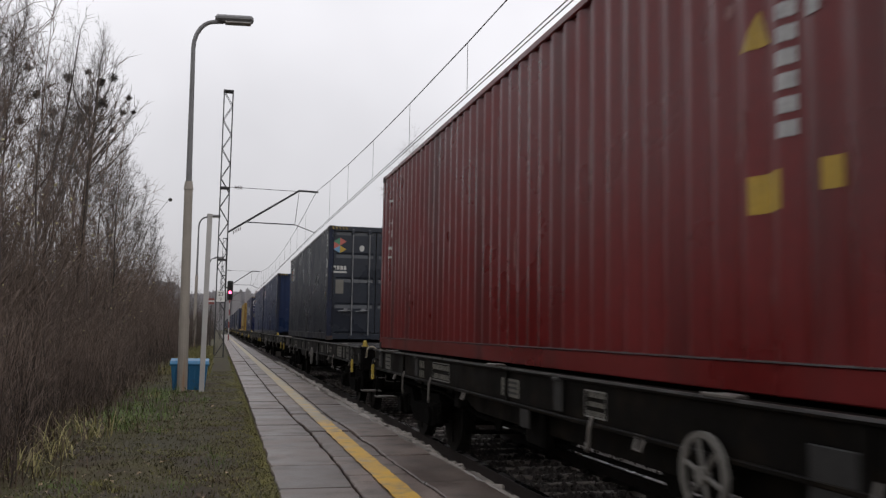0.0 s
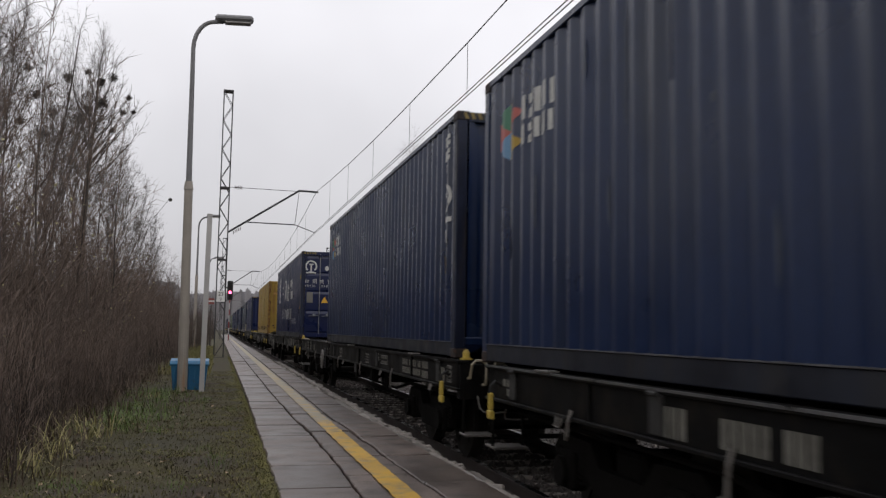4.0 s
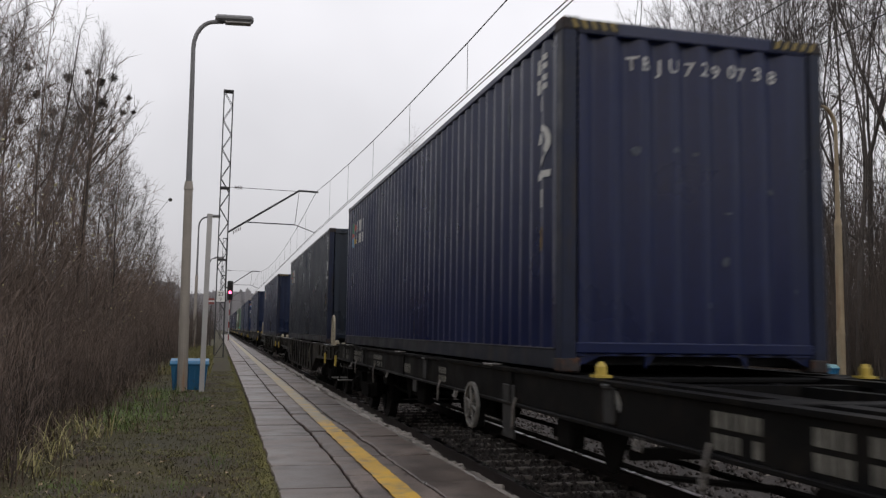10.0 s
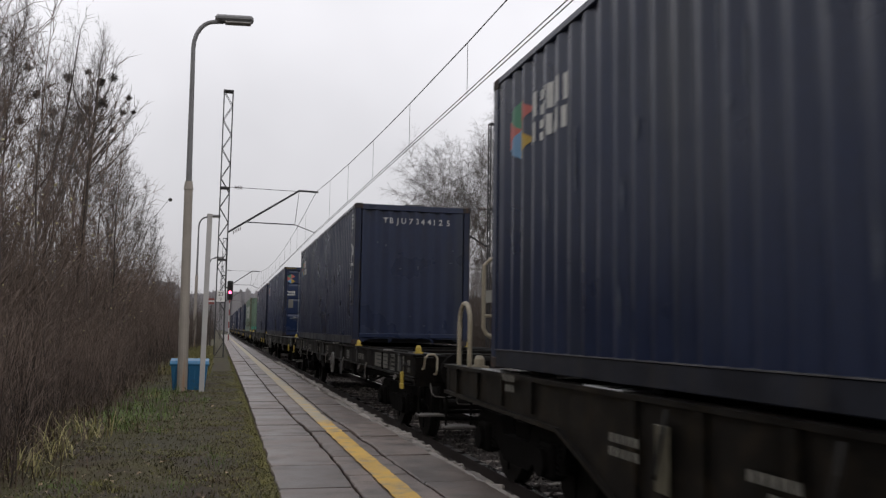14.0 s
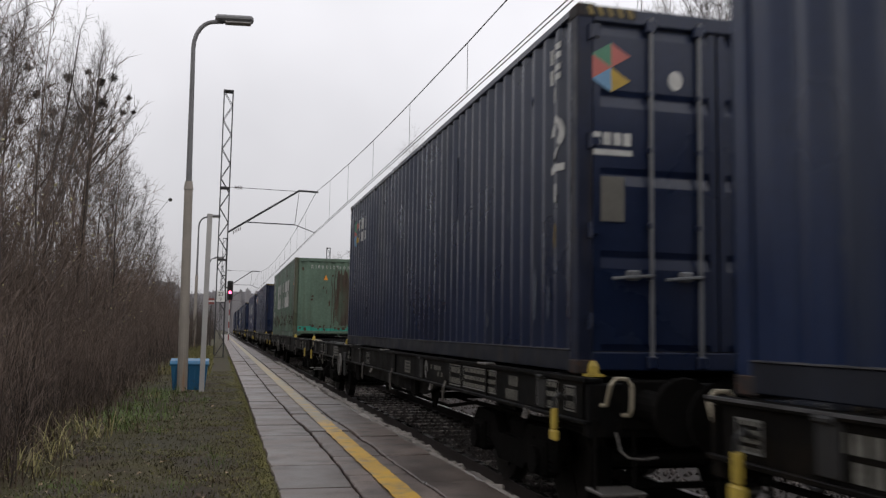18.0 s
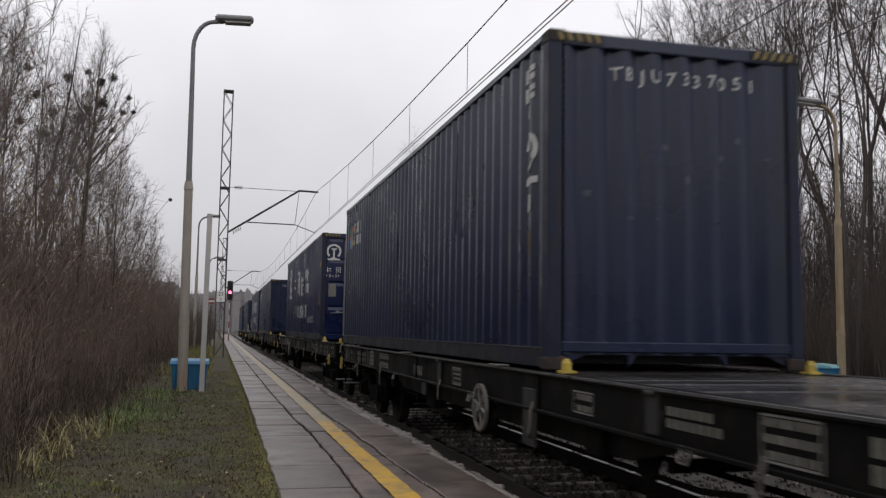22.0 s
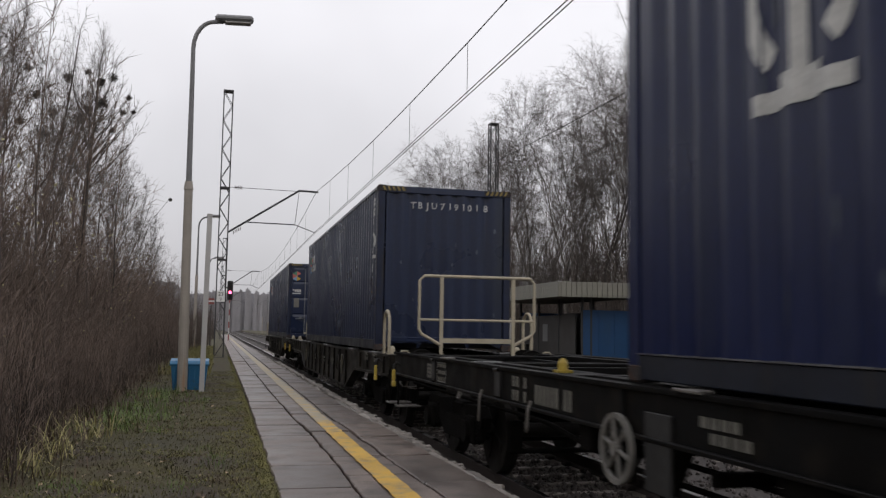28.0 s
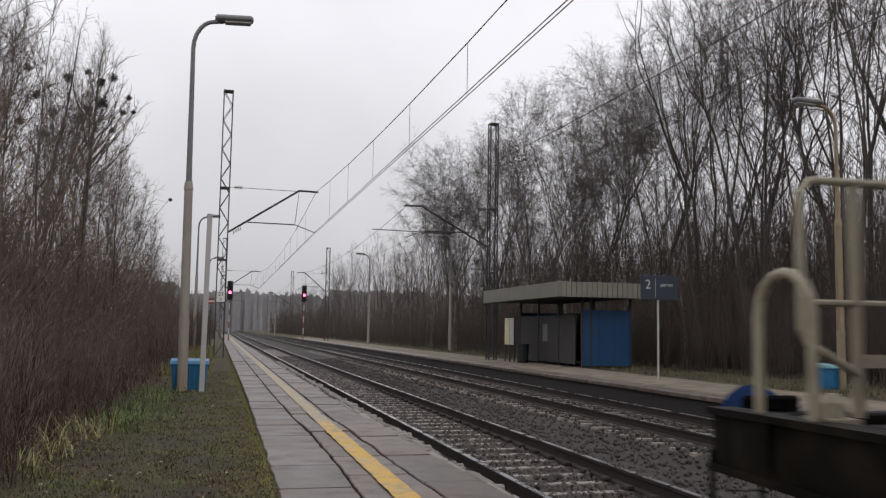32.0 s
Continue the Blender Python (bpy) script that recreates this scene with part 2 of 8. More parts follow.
# ---- mesh helpers ----
class Shape:
    """Collects boxes, bars and strips into one mesh."""

    def __init__(self):
        self.v, self.f = [], []

    def add(self, verts, faces):
        o = len(self.v)
        self.v.extend(tuple(p) for p in verts)
        self.f.extend(tuple(i + o for i in f) for f in faces)
        return self

    def box(self, x0, x1, y0, y1, z0, z1, m=None, c=0.0):
        """A box, with chamfered upright and level edges if c is given."""
        if c <= 0:
            vs = [Vector((x, y, z)) for z in (z0, z1) for y in (y0, y1) for x in (x0, x1)]
            fs = [(0, 2, 3, 1), (4, 5, 7, 6), (0, 1, 5, 4), (2, 6, 7, 3), (0, 4, 6, 2), (1, 3, 7, 5)]
        else:
            bm = bmesh.new()
            bmesh.ops.create_cube(bm, size=1.0, matrix=Matrix.Translation(((x0 + x1) / 2, (y0 + y1) / 2, (z0 + z1) / 2)) @ Matrix.Diagonal((x1 - x0, y1 - y0, z1 - z0, 1)))
            bmesh.ops.bevel(bm, geom=bm.edges[:], offset=min(c, 0.45 * min(x1 - x0, y1 - y0, z1 - z0)), segments=1, affect="EDGES")
            vs = [v.co.copy() for v in bm.verts]
            bm.verts.index_update()
            fs = [[v.index for v in f.verts] for f in bm.faces]
            bm.free()
        if m is not None:
            vs = [m @ p for p in vs]
        return self.add(vs, fs)

    def bar(self, a, b, r0, r1=None, sides=8, caps=True):
        """A round bar from a to b."""
        a, b = Vector(a), Vector(b)
        r1 = r0 if r1 is None else r1
        q = (b - a).to_track_quat("Z", "Y")
        vs = []
        for p, r in ((a, r0), (b, r1)):
            for i in range(sides):
                t = 2 * math.pi * (i + 0.5) / sides
                vs.append(p + q @ Vector((r * math.cos(t), r * math.sin(t), 0)))
        fs = [(i, (i + 1) % sides, sides + (i + 1) % sides, sides + i) for i in range(sides)]
        if caps:
            fs += [tuple(reversed(range(sides))), tuple(range(sides, 2 * sides))]
        return self.add(vs, fs)

    def path(self, pts, r, sides=8):
        """A bent tube through all the points."""
        pts = [Vector(p) for p in pts]
        vs, fs = [], []
        side = None
        for i, p in enumerate(pts):
            d = (pts[min(i + 1, len(pts) - 1)] - pts[max(i - 1, 0)]).normalized()
            if side is None:
                side = d.orthogonal().normalized()
            side = (side - d * side.dot(d)).normalized()
            up = d.cross(side)
            for k in range(sides):
                t = 2 * math.pi * k / sides
                vs.append(p + (side * math.cos(t) + up * math.sin(t)) * r)
            if i:
                o = (i - 1) * sides
                fs += [(o + k, o + (k + 1) % sides, o + sides + (k + 1) % sides, o + sides + k) for k in range(sides)]
        n = len(vs)
        return self.add(vs, fs + [tuple(reversed(range(sides))), tuple(range(n - sides, n))])

    def disc(self, c, axis, r, thick, sides=20, hole=0.0):
        """A wheel or ring whose axle runs along axis."""
        c, axis = Vector(c), Vector(axis).normalized()
        if hole <= 0:
            return self.bar(c - axis * thick / 2, c + axis * thick / 2, r, r, sides)
        q = axis.to_track_quat("Z", "Y")
        vs = []
        for d in (-thick / 2, thick / 2):
            for rr in (r, hole):
                for i in range(sides):
                    t = 2 * math.pi * i / sides
                    vs.append(c + q @ Vector((rr * math.cos(t), rr * math.sin(t), d)))
        s, fs = sides, []
        for i in range(s):
            j = (i + 1) % s
            fs += [(i, j, 2 * s + j, 2 * s + i), (s + j, s + i, 3 * s + i, 3 * s + j), (j, i, s + i, s + j), (2 * s + i, 2 * s + j, 3 * s + j, 3 * s + i)]
        return self.add(vs, fs)

    def prism(self, outline, axis, a, b):
        """An outline of (u, v) pairs swept along 'x' or 'y' from a to b."""
        n = len(outline)
        put = (lambda u, v, w: (w, u, v)) if axis == "x" else (lambda u, v, w: (u, w, v))
        vs = [put(u, v, w) for w in (a, b) for u, v in outline]
        fs = [(i, (i + 1) % n, n + (i + 1) % n, n + i) for i in range(n)] + [tuple(reversed(range(n))), tuple(range(n, 2 * n))]
        return self.add(vs, fs)

    def mesh(self, name, smooth=False):
        me = bpy.data.meshes.new(name)
        me.from_pydata([tuple(p) for p in self.v], [], self.f)
        bm = bmesh.new()
        bm.from_mesh(me)
        bmesh.ops.recalc_face_normals(bm, faces=bm.faces[:])
        bm.to_mesh(me)
        bm.free()
        if smooth:
            me.shade_smooth()
        return me


def part(name, shape, material, parent=None, label="", smooth=False):
    """ONE mesh object under a thing or a part."""
    me = shape.mesh(name, smooth) if isinstance(shape, Shape) else shape
    if material is not None and not me.materials:
        me.materials.append(material)
    ob = new(name, me)
    if parent is not None:
        ob.parent = parent
    return tagged(ob, label)


def thing(name, label, category, group="", kind="", at=None):
    ob = new(name)
    ob.empty_display_size = 0.3
    if at is not None:
        ob.matrix_basis = at
    return tagged(ob, label, category, group, kind)


def shared(name, me, parent, m=None, label=""):
    """Another object on the same mesh."""
    ob = new(name, me)
    ob.parent = parent
    if m is not None:
        ob.matrix_basis = m
    return tagged(ob, label)


def quick_mesh(name, v, f, material=None):
    """A mesh straight from arrays; all faces have the same number of corners."""
    v, f = np.asarray(v, np.float32), np.asarray(f, np.int32)
    me = bpy.data.meshes.new(name)
    me.vertices.add(len(v))
    me.vertices.foreach_set("co", v.ravel())
    k = f.shape[1]
    me.loops.add(f.size)
    me.loops.foreach_set("vertex_index", f.ravel())
    me.polygons.add(len(f))
    me.polygons.foreach_set("loop_start", np.arange(0, f.size, k, dtype=np.int32))
    me.update(calc_edges=True)
    me.validate()
    if material:
        me.materials.append(material)
    return me


def tubes(name, seg, material, sides=3):
    """Many thin tapered sticks in one mesh. seg rows: x0 y0 z0 x1 y1 z1 r0 r1."""
    s = np.asarray(seg, np.float64)
    tips, s = s[s[:, 7] <= 0], s[s[:, 7] > 0]
    a, b = s[:, 0:3], s[:, 3:6]
    d = b - a
    d /= np.linalg.norm(d, axis=1, keepdims=True) + 1e-9
    ref = np.where(np.abs(d[:, 2:3]) > 0.9, np.array([[1.0, 0, 0]]), np.array([[0, 0, 1.0]]))
    u = np.cross(d, ref)
    u /= np.linalg.norm(u, axis=1, keepdims=True) + 1e-9
    w = np.cross(d, u)
    ring = []
    for p, r in ((a, s[:, 6:7]), (b, s[:, 7:8])):
        for i in range(sides):
            t = 2 * math.pi * i / sides
            ring.append(p + r * (math.cos(t) * u + math.sin(t) * w))
    v = np.stack(ring, 1).reshape(-1, 3)
    base = np.arange(len(s))[:, None] * 2 * sides
    f = np.concatenate([base + np.array([i, (i + 1) % sides, sides + (i + 1) % sides, sides + i]) for i in range(sides)])
    if not len(tips):
        return quick_mesh(name, v, f, material)
    # pointed twigs: three-sided spikes, wide at the foot
    f = np.concatenate([f[:, [0, 1, 2]], f[:, [0, 2, 3]]])
    a, b = tips[:, 0:3], tips[:, 3:6]
    d = (b - a) / (np.linalg.norm(b - a, axis=1, keepdims=True) + 1e-9)
    ref = np.where(np.abs(d[:, 2:3]) > 0.9, np.array([[1.0, 0, 0]]), np.array([[0, 0, 1.0]]))
    u = np.cross(d, ref)
    u /= np.linalg.norm(u, axis=1, keepdims=True) + 1e-9
    w = np.cross(d, u)
    foot = [a + tips[:, 6:7] * (math.cos(q) * u + math.sin(q) * w) for q in (0.0, 2.094, 4.189)]
    base = len(v) + np.arange(len(tips))[:, None] * 4
    f = np.concatenate([f] + [base + np.array(q) for q in ((0, 1, 3), (1, 2, 3), (2, 0, 3))])
    v = np.concatenate([v, np.stack(foot + [b], 1).reshape(-1, 3)])
    return quick_mesh(name, v, f, material)

C_YEL_POST = mat("rusty_yellow_post_paint", (0.21, 0.125, 0.03), 0.6, var=0.3, scale=3.5, fine=24, bump=0.2, dirt=(0.085, 0.032, 0.014), dirt_amount=0.8, spec=0.25)
C_GREEN_POST = box_paint("rusty_green_post_paint", (0.075, 0.088, 0.058), (0.075, 0.045, 0.024), 0.6)


# ---- ground, track bed, platforms ----
def slab_line(y):
    """Where the slabs meet the grass."""
    return float(np.interp(y, (0, 6.5, 10, 16, 20), (0.47, 0.495, 0.525, 0.56, 0.57)))


def ground_height(x, y):
    """The lie of the land across the line."""
    knots = [(-400, 2.0), (-60, 0.6), (-8, 0.32), (-2.2, 0.27), (0.38, PZ - 0.008), (0.46, PZ - 0.003), (0.5, PZ - 0.03), (0.62, PZ - 0.16), (2.1, PZ - 0.16), (2.3, -0.55), (9.9, -0.55),
             (10.0, PZ - 0.1), (10.6, PZ - 0.03), (16, PZ - 0.02), (24, 0.15), (60, 0.4), (400, 2.0)]
    for (a, za), (b, zb) in zip(knots[:-1], knots[1:]):
        if x <= b:
            k = max(0.0, (x - a) / (b - a))
            z = za + k * (zb - za)
            break
    else:
        z = knots[-1][1]
    if x < 0.4 or x > 11.5:
        near = min(1.0, (0.4 - x) * 1.2) if x < 0.4 else min(1.0, (x - 11.5) * 0.5)
        z += near * (0.05 * noise.noise((x * 0.9, y * 0.9, 0)) + 0.025 * noise.noise((x * 3.1, y * 3.1, 5)))
    return z


def build_ground():
    xs = [-400, -150, -60, -30, -18, -12, -8] + [-8 + 0.25 * i for i in range(1, 33)] + [0.3, 0.38, 0.46, 0.5, 0.62, 1.3, 2.1, 2.3, 6, 9.9, 10.0, 10.2, 10.6, 11.2, 12, 13, 14, 15, 16, 18, 21, 25, 32, 45, 60, 120, 400]
    ys = [-80, -40, -20, -8, 0, 3] + [3 + 0.3 * i for i in range(1, 78)] + [27 + 1.5 * i for i in range(20)] + [58, 66, 80, 100, 140, 200, 320, 600, 1200, 3000]
    v = [(x, y, ground_height(x, y)) for y in ys for x in xs]
    n = len(xs)
    f = [(j * n + i, j * n + i + 1, (j + 1) * n + i + 1, (j + 1) * n + i) for j in range(len(ys) - 1) for i in range(n - 1)]
    me = quick_mesh("ground", v, f, M["soil"])
    me.shade_smooth()
    return tagged(new("ground", me), "damp brown soil with sparse grass and fallen leaves", "ground", kind="structure")


build_ground()


def build_trackbed():
    s = Shape()
    s.prism([(1.95, -0.5), (2.25, -0.3), (2.75, -0.25), (4.95, -0.25), (5.6, -0.34), (6.5, -0.34), (7.1, -0.25), (9.4, -0.25), (9.8, -0.3), (9.83, -0.56), (1.95, -0.56)], "y", -60, 600)
    ob = part("trackbed", s, M["ballast"])
    tagged(ob, "grey-brown crushed stone bed under both tracks", "track bed", kind="structure")
    rnd = np.random.default_rng(4)
    n = 34000
    u = rnd.random(n)
    y = 3.5 + 52 * u ** 1.6
    x = np.where(rnd.random(n) < 0.5, 2.4 + 7.3 * rnd.random(n), 3.2 + 1.35 * rnd.random(n))
    keep = np.ones(n, bool)
    for c in (TR1, TR2):
        keep &= np.abs(np.abs(x - c) - 0.7535) > 0.1
    x, y = x[keep], y[keep]
    z = np.interp(x, [2.25, 2.75, 4.95, 5.6, 6.5, 7.1, 9.4, 9.8], [-0.3, -0.215, -0.215, -0.33, -0.33, -0.215, -0.215, -0.3])
    inside = (np.abs(x - TR1) < 1.28) | (np.abs(x - TR2) < 1.28)
    on_sleeper = inside & (np.abs(((y + 0.3) % 0.6) - 0.3) < 0.06)
    x, y, z = x[~on_sleeper], y[~on_sleeper], z[~on_sleeper]
    r = 0.02 + 0.028 * rnd.random(len(x)) ** 1.5
    base = np.array([[1, 0, 0], [-1, 0, 0], [0, 1, 0], [0, -1, 0], [0, 0, 1], [0, 0, -1]], float)
    fa = np.array([[0, 2, 4], [2, 1, 4], [1, 3, 4], [3, 0, 4], [2, 0, 5], [1, 2, 5], [3, 1, 5], [0, 3, 5]])
    jit = base[None] * (0.65 + 0.7 * rnd.random((len(x), 6, 1))) + 0.25 * rnd.standard_normal((len(x), 6, 3))
    v = np.stack([x, y, z + 0.3 * r], 1)[:, None, :] + jit * r[:, None, None]
    f = (np.arange(len(x))[:, None, None] * 6 + fa[None]).reshape(-1, 3)
    me = quick_mesh("ballast_stones", v.reshape(-1, 3), f, M["stone"])
    tagged(new("ballast_stones", me), "loose grey and rust-brown ballast stones between the rails", "ballast", kind="stuff")


build_trackbed()


def build_track(name, cx):
    t = thing(name, "railway track with rusty rails on concrete sleepers", "track", kind="structure")
    prof = [(-0.075, -0.172), (0.075, -0.172), (0.075, -0.16), (0.012, -0.14), (0.01, -0.05), (0.036, -0.035), (0.036, -0.004), (-0.036, -0.004), (-0.036, -0.035), (-0.01, -0.05), (-0.012, -0.14), (-0.075, -0.16)]
    for side in (-0.7535, 0.7535):
        r = part("rail", Shape().prism([(cx + side + u, w) for u, w in prof], "y", -60, 420), M["rail_side"], t)
        part("rail_head", Shape().box(cx + side - 0.033, cx + side + 0.033, -60, 420, -0.004, 0.0), M["rail_top"], r, "worn shiny rail head")
    sl = Shape().prism([(-1.3, -0.38), (1.3, -0.38), (1.28, -0.172), (0.5, -0.185), (-0.5, -0.185), (-1.28, -0.172)], "y", -0.07, 0.07).mesh("sleeper")
    sl.materials.append(M["sleeper"])
    for i in range(130):
        shared("sleeper", sl, t, pose(cx, -4 + 0.6 * i, 0.0 if cx < 6 else -0.045))
    clip = Shape()
    for s in (-1, 1):
        clip.box(s * 0.11 - 0.05, s * 0.11 + 0.05, -0.07, 0.07, -0.175, -0.12, c=0.015)
    cm = clip.mesh("rail_clip")
    cm.materials.append(M["rail_side"])
    if cx < 6:
        for i in range(16, 50):
            for side in (-0.7535, 0.7535):
                shared("rail_clip", cm, t, pose(cx + side, -4 + 0.6 * i, 0))


build_track("track_1", TR1)
build_track("track_2", TR2)


def build_platform_1():
    t = thing("platform_1", "old platform of uneven damp concrete slabs", "platform", kind="structure")
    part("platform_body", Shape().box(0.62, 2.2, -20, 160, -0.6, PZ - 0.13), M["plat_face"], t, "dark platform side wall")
    rnd = random.Random(7)

    def joint(k, y):
        """The uneven lines between the rows of slabs, and the edge towards the track."""
        ys = ((0, 7, 8.7, 10.6, 12.6, 17.7, 40), (0, 6.6, 8.6, 10.3, 13, 17, 40), (0, 7.3, 8.4, 9.8, 11.9, 14.9, 23.9, 40))[k]
        xs = ((1.1, 1.11, 1.13, 1.145, 1.09, 1.05, 1.05), (1.76, 1.73, 1.68, 1.66, 1.61, 1.6, 1.6), (2.26, 2.24, 2.22, 2.18, 2.14, 2.08, 2.05, 2.05))[k]
        return float(np.interp(y, ys, xs)) + 0.018 * noise.noise((y * 1.4, k * 7.0, 1)) + 0.014 * noise.noise((y * 4.5, k * 7.0, 3)) + 0.009 * noise.noise((y * 13.0, k * 7.0, 8))

    def slab_mesh(k, y0, y1, gap):
        """One slab with broken, chamfered edges; its long edges follow the joints."""
        n = 14 if y0 < 22 else 5
        v, f = [], []
        for i in range(n + 1):
            y = y0 + (y1 - y0) * i / n
            a = slab_line(y) + 0.03 * noise.noise((y * 2, 4, 0)) + 0.015 * noise.noise((y * 9, 4, 2)) if k == 0 else joint(k - 1, y) + gap + 0.009 * noise.noise((y * 11, k, 5))
            b = joint(k, y) - gap - 0.009 * noise.noise((y * 11, k, 9))
            if i in (0, n):
                a, b = a + 0.018 * rnd.random(), b - 0.018 * rnd.random()
            c = 0.008 if 0 < i < n else 0.014
            e = 0.012 if i == 0 else (-0.012 if i == n else 0.0)
            v += [(a, y, -0.12), (a, y, -c), (a + c, y + e, 0), (b - c, y + e, 0), (b, y, -c), (b, y, -0.12)]
            if i:
                o = 6 * (i - 1)
                f += [(o + q, o + q + 1, o + q + 7, o + q + 6) for q in range(5)]
        f += [tuple(range(6)), tuple(6 * n + q for q in range(5, -1, -1))]
        me = Shape().add(v, f).mesh("slab")
        me.materials.append(M["concrete"])
        return me

    for k, step in enumerate((1.22, 1.12, 1.5)):
        y = -5.0 + 0.37 * k
        while y < 40:
            ln = step * rnd.uniform(0.94, 1.06)
            if 5 < y < 24 and rnd.random() < 0.32:
                # a crack that wanders across the slab
                a, b = (0.62 if k == 0 else joint(k - 1, y) + 0.05), joint(k, y) - 0.05
                v = []
                yc, slope = y + ln * rnd.uniform(0.25, 0.75), rnd.uniform(-0.35, 0.35)
                for q in range(9):
                    x = a + (b - a) * q / 8
                    yy, w = yc + slope * (x - a) + rnd.gauss(0, 0.014), rnd.uniform(0.002, 0.006)
                    v += [(x, yy - w, 0), (x, yy + w, 0)]
                crack = Shape().add(v, [(2 * q, 2 * q + 2, 2 * q + 3, 2 * q + 1) for q in range(8)])
                part("crack", crack, M["plat_face"], t, "thin dark crack").location.z = PZ + 0.007
            ob = shared("slab", slab_mesh(k, y + 0.006, y + ln - 0.006, 0.014), t, pose(0, 0, PZ + rnd.uniform(-0.012, 0.005)))
            y += ln
        far = Shape().box(0.57 if k == 0 else joint(k - 1, 50) + 0.012, joint(k, 50) - 0.012, 0.008, step * 2 - 0.008, -0.12, 0, c=0.012).mesh("slab")
        far.materials.append(M["concrete"])
        while y < 100:
            shared("slab", far, t, pose(0, y, PZ + rnd.uniform(-0.006, 0.004)))
            y += step * 2
        part("far_slab", Shape().box(0.57 if k == 0 else joint(k - 1, 50) + 0.012, joint(k, 50) - 0.012, y, 160, PZ - 0.13, PZ - 0.002), M["concrete"], t)
    # broken kerb stones between the slabs and the near rail
    y = -4.0
    while y < 60:
        ln = rnd.uniform(0.5, 0.9)
        x = joint(2, y + ln / 2) + 0.022
        part("kerb_stone", Shape().box(0, rnd.uniform(0.07, 0.12), 0.008, ln - 0.008, -0.14, 0, pose(x, y, PZ - 0.03 + rnd.uniform(-0.02, 0.008), rnd.uniform(-1, 1), rnd.uniform(-4, 4), rnd.uniform(-1, 1)), c=0.02), M["kerb"], t)
        y += ln
    # the safety line: fresh yellow where it was repainted, bleached farther along
    fresh, bleached = Shape(), Shape()
    y = -4.0
    while y < 150:
        d = 0.1 if y < 30 else 3.0
        e = [0.016 * noise.noise((q * 5, s, 0)) + 0.012 * noise.noise((q * 17, s, 4)) for q in (y, y + d) for s in (0, 9)]
        worn = y > 11.5 + 3.0 * noise.noise((y * 0.8, 2, 2)) + 1.5 * noise.noise((y * 3.0, 6, 2))
        (bleached if worn else fresh).add([(1.335 + e[0], y, 0), (1.53 + e[1], y, 0), (1.53 + e[3], y + d, 0), (1.335 + e[2], y + d, 0)], [(0, 1, 2, 3)])
        y += d
    for strip, paint, words in ((fresh, M["yellow_line"], "worn yellow safety line"), (bleached, M["pale_line"], "bleached stretch of the safety line")):
        part("safety_line", strip, paint, t, words).location.z = PZ + 0.008
    # crumbled edge of the slabs towards the track
    rnd2 = random.Random(3)
    s = Shape()
    for i in range(160):
        y = 4 + 0.2 * i + rnd2.uniform(-0.05, 0.05)
        w = rnd2.uniform(0.04, 0.12)
        m = pose(2.33 + rnd2.uniform(-0.03, 0.03), y, PZ - 0.1, rnd2.uniform(-12, 12), rnd2.uniform(-12, 12), rnd2.uniform(0, 90))
        s.box(-w / 2, w / 2, -w, w, -0.04, 0.045, m, c=0.015)
    tagged(part("edge_rubble", s, M["kerb"], t, "crumbled concrete edge"), kind="stuff")


build_platform_1()


def build_platform_2():
    t = thing("platform_2", "low platform with a dark front wall and a sandy top", "platform", kind="structure")
    s = Shape()
    for i in range(60):
        y = -20 + 3.0 * i
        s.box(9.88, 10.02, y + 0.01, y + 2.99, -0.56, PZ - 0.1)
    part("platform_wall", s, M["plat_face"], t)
    slab = Shape().box(-0.35, 0.35, 0.006, 1.494, -0.1, 0, c=0.012).mesh("edge_slab")
    slab.materials.append(M["concrete"])
    rnd = random.Random(9)
    for i in range(80):
        shared("edge_slab", slab, t, pose(10.15 + rnd.uniform(-0.012, 0.012), -6 + 1.5 * i, PZ + rnd.uniform(-0.006, 0.006), 0, rnd.uniform(-0.5, 0.5), rnd.uniform(-0.2, 0.2)))
    part("platform_top", Shape().box(10.5, 13.0, -6, 130, PZ - 0.06, PZ - 0.012), M["sand"], t, "sandy gravel platform top")


M["sand"] = mat("sandy_gravel", (0.2, 0.165, 0.125), 0.9, var=0.35, scale=1.2, fine=35, bump=0.6, dirt=(0.1, 0.1, 0.06), dirt_amount=0.5, bump_dist=0.02)
build_platform_2()


